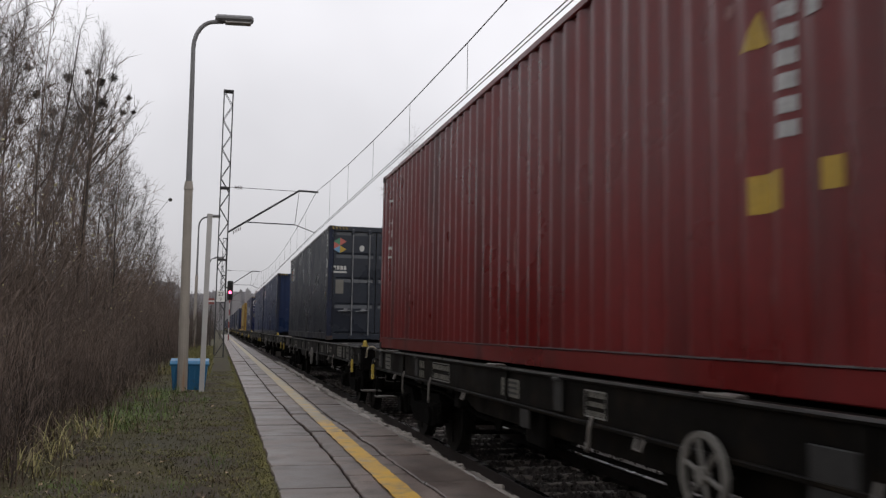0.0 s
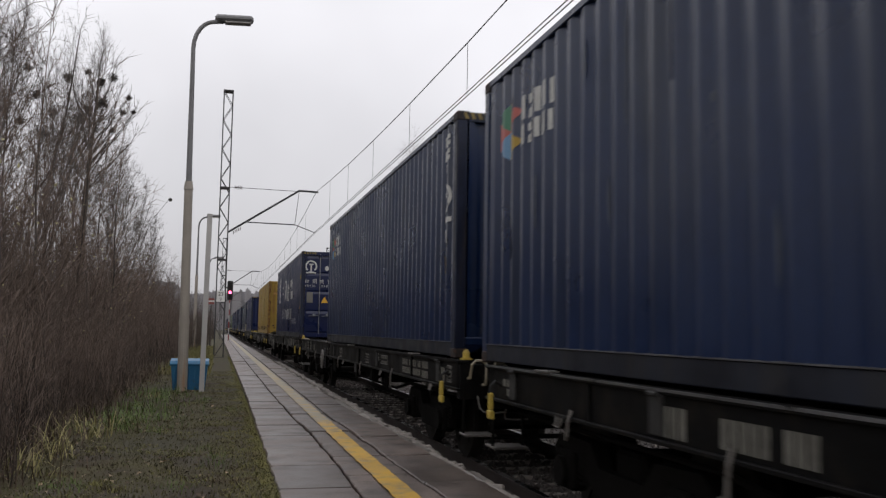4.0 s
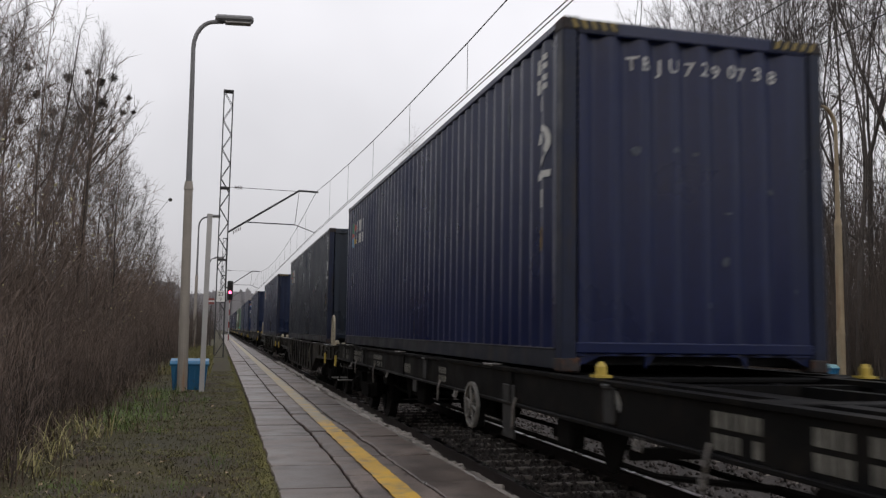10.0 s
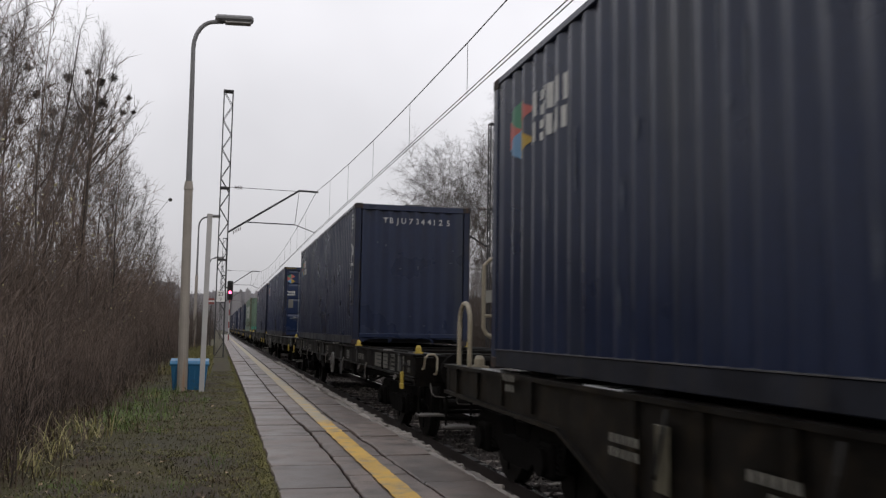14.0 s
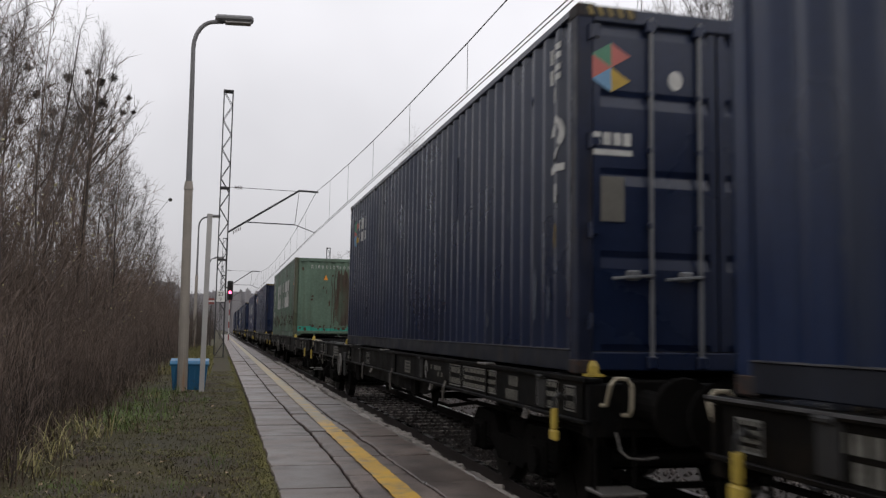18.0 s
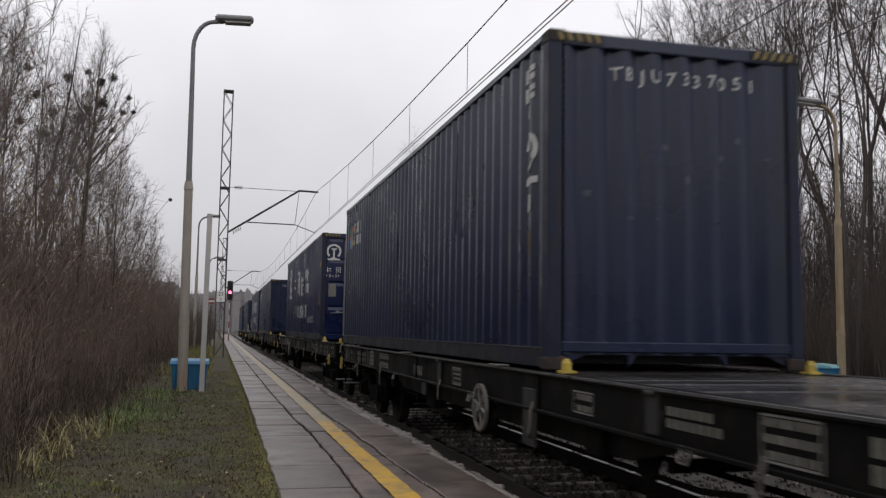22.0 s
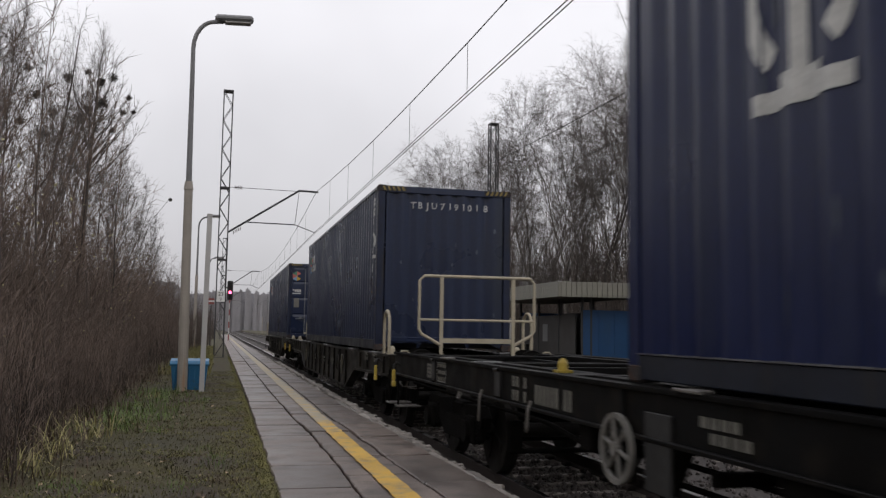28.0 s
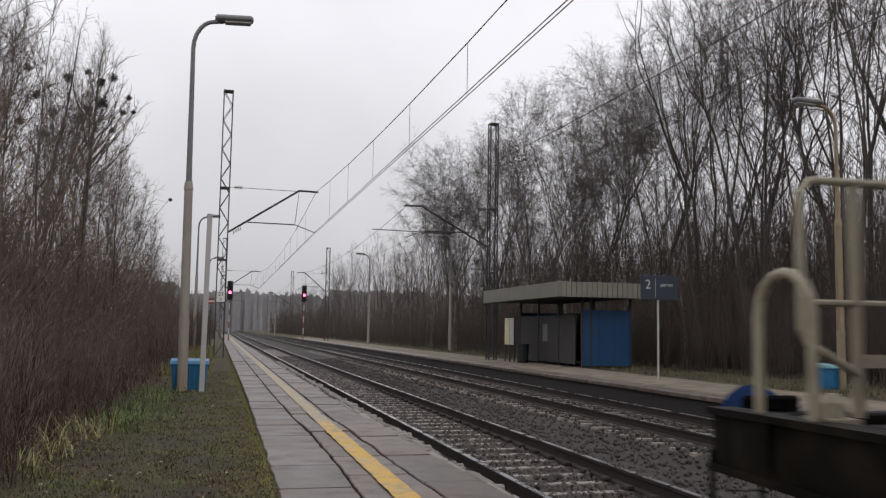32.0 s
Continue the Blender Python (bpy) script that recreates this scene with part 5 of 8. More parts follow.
# thinner bushes for what stands far off
FAR_BUSH = []
for i, (h, n, rad) in enumerate(((3.2, 19, 0.95), (4.2, 19, 0.95), (2.2, 19, 0.85), (5.4, 17, 0.9))):
    seg, fine = bush_sticks(51 + i, h, n, rad, 1.8)
    FAR_BUSH.append((tubes("brushwood", seg, M["stem_dark"], 3), tubes("brush", fine, M["twig_red"], 3)))


def bush(k, x, y, scale, group):
    t = thing("bush", "dense leafless brown bush of upright stems", "bush", group, at=pose(x, y, ground_height(x, y), 0, 0, rt.uniform(0, 360)) @ Matrix.Scale(scale, 4))
    tagged(shared("brushwood", PROTO_BUSH[k][0], t), kind="stuff")
    tagged(shared("brush", PROTO_BUSH[k][1], t), kind="stuff")


y = 7.4
while y < 62:
    for row in range(4):
        x = -2.55 - 0.85 * row - 0.008 * y + rt.uniform(-0.3, 0.3) + (0.6 if y > 24 else 0.0)
        k = (2, 0, 1, 3)[row] if y > 12 else (2, 0, 0, 1)[row]
        bush(k, x, y + rt.uniform(-0.4, 0.4), rt.uniform(0.8, 1.1), "thicket along the near platform")
    if y < 22:
        bush(2, -2.2 + rt.uniform(-0.25, 0.2), y + 0.3, rt.uniform(0.55, 0.85), "thicket along the near platform")
    y += 0.85 if y < 20 else 1.8
SPOTS = []
y = 14.0
while y < 41:
    SPOTS.append((rt.choice((1, 3)), 17.3 + rt.uniform(-0.6, 0.9), y + rt.uniform(-0.6, 0.6), rt.uniform(0.75, 1.15)))
    y += 1.1
y = 14.0
while y < 100:
    SPOTS.append((rt.choice((0, 1, 3)), 17.0 + rt.uniform(-0.6, 1.8), y + rt.uniform(-1, 1), rt.uniform(0.5, 0.9)))
    SPOTS.append((rt.choice((0, 1, 3)), 20.5 + rt.uniform(-1, 2), y + rt.uniform(-1, 1), rt.uniform(0.7, 1.1)))
    y += 2.6
y = 46.0
while y < 150:
    for x in (-1.35, -2.3, -3.3):
        SPOTS.append((rt.choice((0, 1, 2)), x + rt.uniform(-0.4, 0.4), y + rt.uniform(-1, 1), rt.uniform(0.6, 1.0)))
    y += 3.0
y = 42.0
while y < 112:
    for x in (14.9, 16.4):
        SPOTS.append((rt.choice((0, 1)), x + rt.uniform(-0.4, 0.4), y + rt.uniform(-1, 1), rt.uniform(0.75, 1.0)))
    y += 2.2
y = 112.0
while y < 250:
    for x in (14.2, 15.6, 17.4):
        SPOTS.append((rt.choice((1, 3)), x + rt.uniform(-0.5, 0.5), y + rt.uniform(-1.5, 1.5), rt.uniform(0.9, 1.3)))
    y += 4.5


# unseen woods added behind and beside the camera to darken the containers' reflections
y = -34.0
while y < 5.5:
    for row in range(3):
        SPOTS.append(((0, 1, 3)[row], -3.4 - 1.1 * row + rt.uniform(-0.3, 0.3), y + rt.uniform(-0.5, 0.5), rt.uniform(0.8, 1.1)))
    y += 3.4
for x, y, s, k in ((-7.5, 14, 0.7, 0), (-7.4, 9, 1.0, 1), (-8.5, 5, 1.05, 0), (-7.4, 1, 1.0, 1), (-8.0, -4, 1.0, 0), (-7.2, -9, 0.9, 1), (-9.5, 7, 1.1, 1), (-9.5, 2, 1.1, 0), (-9.0, -2, 1.05, 1), (-8.4, -15, 0.85, 2), (-7.3, -22, 0.8, 0), (-8.0, -30, 0.85, 3)):
    plant(k, x, y, s, rt.uniform(0, 360), "trees behind the thicket")
for x, y, s, k in ((18.5, 11, 1.0, 0), (20.5, 6, 1.05, 2), (18.4, 0, 1.0, 3), (20.0, -7, 1.05, 1), (18.6, -15, 1.0, 0), (21.0, -24, 1.05, 2), (18.5, -33, 1.0, 1)):
    plant(k, x, y, s, rt.uniform(0, 360), "trees behind the second platform")


def undergrowth(spots):
    """Leafless bushes too many and too far off to count, in one mesh."""
    vs, fs, base = [], [], 0
    for k, x, y, s in spots:
        a = rt.uniform(0, 6.283)
        turn = np.array([[math.cos(a), -math.sin(a), 0], [math.sin(a), math.cos(a), 0], [0, 0, 1]]) * s
        for me in FAR_BUSH[k]:
            co = np.empty(len(me.vertices) * 3, np.float32)
            me.vertices.foreach_get("co", co)
            idx = np.empty(len(me.loops), np.int32)
            me.loops.foreach_get("vertex_index", idx)
            sides = len(me.loops) // len(me.polygons)
            f = idx.reshape(-1, sides)
            if sides == 4:
                f = np.concatenate([f[:, [0, 1, 2]], f[:, [0, 2, 3]]])
            vs.append(co.reshape(-1, 3) @ turn.T + np.array([x, y, ground_height(x, y)]))
            fs.append(f + base)
            base += len(co) // 3
    ob = new("undergrowth", quick_mesh("undergrowth", np.concatenate(vs), np.concatenate(fs), M["deep_brush"]))
    tagged(ob, "dense brown leafless undergrowth along both woods", "undergrowth", kind="stuff")


undergrowth(SPOTS)


def last_leaves():
    """A few pale leaves still hanging in the thicket."""
    r = np.random.default_rng(41)
    n = 650
    y = 7.5 + 26 * r.random(n) ** 1.4
    x = -2.1 - 2.4 * r.random(n)
    z = 0.5 + 3.4 * r.random(n) ** 1.3
    a = r.standard_normal((n, 3))
    b = np.cross(a, r.standard_normal((n, 3)))
    a /= np.linalg.norm(a, axis=1, keepdims=True)
    b /= np.linalg.norm(b, axis=1, keepdims=True)
    s = (0.015 + 0.02 * r.random(n))[:, None]
    c = np.stack([x, y, z], 1)
    v = np.stack([c - a * s, c + b * s * 0.6, c + a * s, c - b * s * 0.6], 1).reshape(-1, 3)
    f = np.arange(n)[:, None] * 4 + np.array([0, 1, 2, 3])
    tagged(new("last_leaves", quick_mesh("last_leaves", v, f, M["leaf_pale"])), "pale yellow leaves left on the bare thicket", "leaves", kind="stuff")


M["leaf_pale"] = mat("pale_yellow_leaf", (0.42, 0.38, 0.2), 0.6, var=0.4, scale=2, bump=0)
last_leaves()


def far_woods():
    """Undergrowth and trunks deep in the woods on both sides, too many to count."""
    r = random.Random(77)
    seg = []
    for _ in range(2400):
        if r.random() < 0.8:
            x, y = r.uniform(22, 60), r.uniform(12, 190)
            if x > 22 + y * 0.9:
                x = 22 + (x - 22) * 0.5
        else:
            x, y = -r.uniform(7, 40), r.uniform(14, 200)
        if 0 < x < 34 and y < 44 and r.random() < 0.25:
            continue
        h = r.uniform(6, 15) * (1.0 if x > 0 else 0.55)
        rad = r.uniform(0.025, 0.07)
        z = ground_height(x, y)
        p, d = Vector((x, y, z)), Vector((r.gauss(0, 0.05), r.gauss(0, 0.05), 1)).normalized()
        for i in range(4):
            d = (d + Vector((r.gauss(0, 0.1), r.gauss(0, 0.1), 0))).normalized()
            q = p + d * h / 4
            seg.append((*p, *q, rad * (1 - 0.22 * i), rad * (1 - 0.22 * (i + 1))))
            for _k in range(3 + i):
                s = p.lerp(q, r.random())
                e = (d + Vector((r.gauss(0, 0.6), r.gauss(0, 0.6), r.gauss(0.2, 0.3)))).normalized()
                t = h * r.uniform(0.08, 0.2)
                seg.append((*s, *(s + e * t), 0.017, 0.0))
            p = q
    for _ in range(5200):
        y = r.uniform(14, 120)
        x = 19.0 + 0.02 * y + r.random() ** 1.5 * (8 + 0.25 * y)
        h = r.uniform(1.5, 5.0)
        p, z = Vector((x, y, 0)), ground_height(x, y)
        p.z = z
        for _k in range(4):
            q = p + Vector((r.gauss(0, 0.16), r.gauss(0, 0.16), 1)).normalized() * h * r.uniform(0.5, 1.0)
            seg.append((*p, *q, 0.022, 0.0))
    for _ in range(2600):
        y = r.uniform(12, 75)
        x = 19.5 + r.random() * (9 + 0.2 * y)
        h = r.uniform(4.5, 9.5)
        p, d = Vector((x, y, ground_height(x, y))), Vector((r.gauss(0, 0.1), r.gauss(0, 0.1), 1)).normalized()
        for i in range(3):
            d = (d + Vector((r.gauss(0, 0.13), r.gauss(0, 0.13), 0.05))).normalized()
            q = p + d * h / 3
            seg.append((*p, *q, 0.03 - 0.008 * i, 0.022 - 0.008 * i))
            for _k in range(4):
                b = p.lerp(q, r.random())
                e = (d + Vector((r.gauss(0, 0.6), r.gauss(0, 0.6), r.gauss(0.1, 0.3)))).normalized()
                seg.append((*b, *(b + e * h * r.uniform(0.1, 0.26)), 0.013, 0.0))
            p = q
    ob = new("far_woods", tubes("far_woods", seg, M["deep_brush"], 3))
    tagged(ob, "dense brown leafless woodland behind the platforms", "woodland", kind="stuff")


far_woods()

# tree line at the end of the straight, haze painted into its grey
M["haze_painted_wood"] = mat("far_trees_painted_haze", (0.235, 0.228, 0.24), 1.0, var=0.2, scale=0.04, fine=0.3, bump=0)


def tree_line(name, y, x0, x1, h, seed, step=0.45):
    r = random.Random(seed)
    v, f = [], []
    n = int((x1 - x0) / step)
    for i in range(n + 1):
        x = x0 + i * step
        k = h * (0.85 + 0.16 * noise.noise((x * 0.03, seed, 0)) + 0.05 * noise.noise((x * 0.13, seed, 3)) + 0.05 * noise.noise((x * 0.45, seed, 5)) + 0.03 * noise.noise((x * 1.3, seed, 8)) + r.uniform(-0.012, 0.012))
        v += [(x, y, -1), (x, y, k), (x, y + 6, -1)]
        if i:
            a = 3 * (i - 1)
            f += [(a, a + 3, a + 4, a + 1), (a + 1, a + 4, a + 5, a + 2)]
    for i in range(int((x1 - x0) * 1.6)):
        x = r.uniform(x0, x1)
        k = v[3 * int((x - x0) / step) + 1][2]
        hh = k * r.uniform(0.98, 1.1)
        w = r.uniform(0.3, 1.6)
        o, d = len(v), y - 0.3 - 0.004 * i
        v += [(x - w, d, -1), (x + w, d, -1), (x + 0.55 * w, d, hh * 0.97), (x - 0.5 * w, d, hh)]
        f.append((o, o + 1, o + 2, o + 3))
    me = quick_mesh(name, v, f, M["haze_painted_wood"])
    tagged(new(name, me), "line of distant woods with haze painted into its grey", "backdrop", kind="structure")


# this first line is unseen, added behind the camera
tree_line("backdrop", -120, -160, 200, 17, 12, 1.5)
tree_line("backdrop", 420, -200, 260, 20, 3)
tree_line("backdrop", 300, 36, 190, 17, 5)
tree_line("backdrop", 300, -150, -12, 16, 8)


# ---- containers ----
CW, CL, CH = 2.438, 12.192, 2.896
PITCH, DEPTH = 0.278, 0.036


def corrugation(a, b, deep=DEPTH):
    """Break points (along, depth) of a trapezoid profile between a and b; depth is 0 on the outer flats."""
    pts, y = [(a, 0.0), (a + 0.05, 0.0)], a + 0.05
    while y + PITCH < b - 0.04:
        pts += [(y + 0.068, deep), (y + 0.138, deep), (y + 0.206, 0.0), (y + PITCH, 0.0)]
        y += PITCH
    return pts + [(b, 0.0)]


SIDE = corrugation(0.17, CL - 0.17)
ENDP = corrugation(-CW / 2 + 0.15, CW / 2 - 0.15, 0.056)


def depth_at(y):
    for (a, da), (b, db) in zip(SIDE[:-1], SIDE[1:]):
        if a <= y <= b:
            return da + (db - da) * (y - a) / max(1e-6, b - a)
    return 0.0


FACE = CW / 2 - 0.012        # outer flats of the side walls


def side_decal(polys, lift=0.004):
    """Flat outlines in (y, z) laid on the near side wall so that they follow its folds."""
    bm = bmesh.new()
    for i, poly in enumerate(polys):
        vs = [bm.verts.new((-0.0002 * (i % 40), y, z)) for y, z in poly]
        bm.faces.new(vs)
    bmesh.ops.remove_doubles(bm, verts=bm.verts[:], dist=0.0006)
    ys = [v.co.y for v in bm.verts]
    for y, _d in SIDE:
        if min(ys) < y < max(ys):
            bmesh.ops.bisect_plane(bm, geom=bm.verts[:] + bm.edges[:] + bm.faces[:], plane_co=(0, y, 0), plane_no=(0, 1, 0), dist=1e-5)
    for v in bm.verts:
        v.co.x += -FACE + depth_at(v.co.y) - lift
    me = bpy.data.meshes.new("marking")
    bm.to_mesh(me)
    bm.free()
    return me


def rect(u0, u1, z0, z1):
    return [(u0, z0), (u1, z0), (u1, z1), (u0, z1)]


def arc_band(cu, cz, r0, r1, a0, a1, n=14, sq=1.0):
    out = []
    for i in range(n):
        t0, t1 = radians(a0 + (a1 - a0) * i / n), radians(a0 + (a1 - a0) * (i + 1) / n)
        out.append([(cu + sq * r0 * math.cos(t0), cz + r0 * math.sin(t0)), (cu + sq * r1 * math.cos(t0), cz + r1 * math.sin(t0)),
                    (cu + sq * r1 * math.cos(t1), cz + r1 * math.sin(t1)), (cu + sq * r0 * math.cos(t1), cz + r0 * math.sin(t1))])
    return out


def emblem(cu, cz, r, sq=1.0):
    """A plain ring over an upright bar with a foot."""
    s = arc_band(cu, cz, r * 0.74, r, -50, 230, 18, sq)
    s += [rect(cu - sq * r * 0.36, cu + sq * r * 0.36, cz + r * 0.2, cz + r * 0.42), rect(cu - sq * r * 0.12, cu + sq * r * 0.12, cz - r * 0.86, cz + r * 0.2),
          rect(cu - sq * r * 0.4, cu + sq * r * 0.4, cz - r * 0.98, cz - r * 0.86), rect(cu - sq * r * 0.85, cu + sq * r * 0.85, cz - r * 1.2, cz - r * 0.98)]
    return s


def hexagon(cu, cz, r, which, sq=1.0):
    """One coloured wedge of a six-sided mark."""
    a0, a1 = radians(90 + 60 * which), radians(150 + 60 * which)
    return [[(cu, cz), (cu + sq * 0.95 * r * math.cos(a0), cz + r * math.sin(a0)), (cu + sq * 0.95 * r * math.cos(a1), cz + r * math.sin(a1))]]


def bars(u, z, w, h, pattern):
    """A block of plain bars in a cell: pattern rows are (x0, x1, z0, z1) in cell units; reading goes towards -y."""
    return [rect(u - w * b, u - w * a, z + h * c, z + h * d) for a, b, c, d in pattern]


GLYPHS = [
    [(0.05, 0.2, 0, 1), (0.36, 0.95, 0.66, 0.77), (0.36, 0.95, 0.26, 0.37)],
    [(0.0, 0.12, 0.0, 1.0), (0.84, 0.96, 0.0, 1.0), (0.12, 0.84, 0.9, 1.0), (0.28, 0.68, 0.66, 0.74), (0.28, 0.68, 0.42, 0.5), (0.44, 0.54, 0.16, 0.74), (0.24, 0.72, 0.13, 0.21)],
    [(0.1, 0.22, 0.0, 0.86), (0.0, 0.36, 0.66, 0.76), (0.02, 0.34, 0.4, 0.48), (0.54, 0.66, 0.1, 1.0), (0.4, 0.95, 0.62, 0.72), (0.42, 0.9, 0.4, 0.48), (0.7, 0.95, 0.0, 0.12)],
    [(0.0, 0.1, 0.62, 0.95), (0.3, 0.4, 0.62, 0.95), (0.1, 0.3, 0.87, 0.95), (0.15, 0.26, 0.0, 0.62), (0.26, 0.44, 0.28, 0.37), (0.58, 0.68, 0.5, 1.0), (0.5, 0.95, 0.74, 0.82), (0.55, 0.65, 0.0, 0.38), (0.84, 0.94, 0.0, 0.38), (0.65, 0.84, 0.3, 0.38)],
    [(0.1, 0.28, 0.0, 1.0), (0.28, 0.85, 0.42, 0.55)],
    [(0.12, 0.3, 0.0, 1.0), (0.68, 0.86, 0.0, 1.0)],
    [(0.42, 0.6, 0.0, 1.0)],
    [(0.1, 0.27, 0.0, 0.9), (0.72, 0.89, 0.0, 0.9), (0.22, 0.78, 0.84, 1.0), (0.27, 0.72, 0.38, 0.5)],
]


BOLD = [
    [(0.0, 0.32, 0.0, 1.0), (0.56, 0.88, 0.0, 1.0)],
    [(0.04, 0.88, 0.6, 1.0), (0.04, 0.88, 0.0, 0.4)],
    [(0.06, 0.4, 0.0, 1.0), (0.58, 0.9, 0.0, 0.55)],
]


def strip_text(u, z, h, count, gap=0.2, w=0.75, seed=0, bold=False):
    r = random.Random(seed)
    out = []
    for i in range(count):
        out += bars(u - i * h * w * (1 + gap), z, h * w, h, BOLD[i % 3] if bold else GLYPHS[r.randrange(4, 8)])
    return out


def near_decal(parent, name, polys, material, label="", lift=0.004):
    me = side_decal(polys, lift)
    me.materials.append(material)
    ob = new(name, me)
    ob.parent = parent
    return tagged(ob, label)


def end_conform(parent, name, polys, material, label="", lift=0.004):
    """Flat outlines in (x, z) laid into the folds of the blind front end."""
    bm = bmesh.new()
    for i, poly in enumerate(polys):
        bm.faces.new([bm.verts.new((x, -0.0002 * (i % 40), z)) for x, z in poly])
    xs = [v.co.x for v in bm.verts]
    for x, _d in ENDP:
        if min(xs) < x < max(xs):
            bmesh.ops.bisect_plane(bm, geom=bm.verts[:] + bm.edges[:] + bm.faces[:], plane_co=(x, 0, 0), plane_no=(1, 0, 0), dist=1e-5)
    for v in bm.verts:
        for (a, da), (b, db) in zip(ENDP[:-1], ENDP[1:]):
            if a <= v.co.x <= b:
                v.co.y += 0.02 + da + (db - da) * (v.co.x - a) / max(1e-6, b - a) - lift
                break
    me = bpy.data.meshes.new(name)
    bm.to_mesh(me)
    bm.free()
    me.materials.append(material)
    ob = new(name, me)
    ob.parent = parent
    return tagged(ob, label)


def end_decal(parent, name, polys, material, y=-0.012, label=""):
    """Flat outlines in (x, z) on the front end."""
    s = Shape()
    for p in polys:
        s.add([(u, y, z) for u, z in p], [tuple(range(len(p)))])
    return part(name, s, material, parent, label)


def blotch(u, z, w, h, r, n=9):
    """An uneven patch outline."""
    return [(u + w * math.cos(6.283 * k / n) * r.uniform(0.55, 1.1), z + h * math.sin(6.283 * k / n) * r.uniform(0.55, 1.1)) for k in range(n)]


def wear(t, H, style, seed, front):
    """Rust spots, scrapes, runs and painted reflections on the near side and the front end."""
    r = random.Random(seed * 7 + 1)
    if style in ("patch", "freight"):
        low = [blotch(r.uniform(0.4, 11.8), r.uniform(0.24, 0.42) if style == "patch" else r.uniform(0.42, 0.85), r.uniform(0.012, 0.045), r.uniform(0.04, 0.16), r) for _ in range(120)]
        low += [blotch(r.uniform(0.5, 11.6), r.uniform(0.5, 2.5), r.uniform(0.012, 0.035), r.uniform(0.02, 0.09), r) for _ in range(26)]
        tagged(near_decal(t, "rust", low, M["rust_spot"], "scattered rust spots", 0.007), "rust_spot", kind="stuff")
        end = [blotch(r.uniform(-0.98, 0.98), r.uniform(0.26, 0.45), r.uniform(0.02, 0.07), r.uniform(0.02, 0.08), r) for _ in range(16)]
        end += [blotch(r.uniform(-0.95, 0.95), r.uniform(0.5, 2.6), r.uniform(0.012, 0.05), r.uniform(0.02, 0.12), r) for _ in range(16)]
        tagged(end_conform(t, "rust", end, M["rust_spot"], "scattered rust spots", 0.016), "rust_spot", kind="stuff")
    else:
        mat_s = M["scuff_sheen_red"] if style == "red" else M["scuff_sheen"]
        s = [blotch(r.uniform(0.5, 11.7), r.uniform(0.4, 2.5), r.uniform(0.01, 0.035), r.uniform(0.04, 0.3), r) for _ in range(20)]
        # tall thin strips paint the streaky reflections of the wet side wall
        s += [rect(u, u + r.uniform(0.012, 0.022), z, z + r.uniform(0.3, 0.9)) for u, z in ((r.uniform(2, 11), r.uniform(1.2, 1.9)) for _ in range(9))]
        tagged(near_decal(t, "scuffing", s, mat_s, "faint pale scrapes and painted sheen"), "faint pale scrapes and painted sheen", kind="stuff")
        if front == "plain":
            e = [blotch(r.uniform(-0.95, 0.95), r.uniform(0.4, 2.2), r.uniform(0.01, 0.05), r.uniform(0.01, 0.05), r) for _ in range(9)]
            tagged(end_conform(t, "scuffing", e, mat_s, "faint pale scrapes and painted sheen"), "faint pale scrapes and painted sheen", kind="stuff")


M["rust_spot"] = mat("rust_spot", (0.06, 0.034, 0.019), 0.8, var=0.4, scale=9, fine=40, bump=0.2)
M["scuff_sheen"] = mat("pale_scrape_and_sheen", (0.05, 0.06, 0.085), 0.5, var=0.5, scale=12, bump=0)
M["scuff_sheen_red"] = mat("pale_red_scrape_and_sheen", (0.2, 0.09, 0.085), 0.5, var=0.5, scale=12, bump=0)


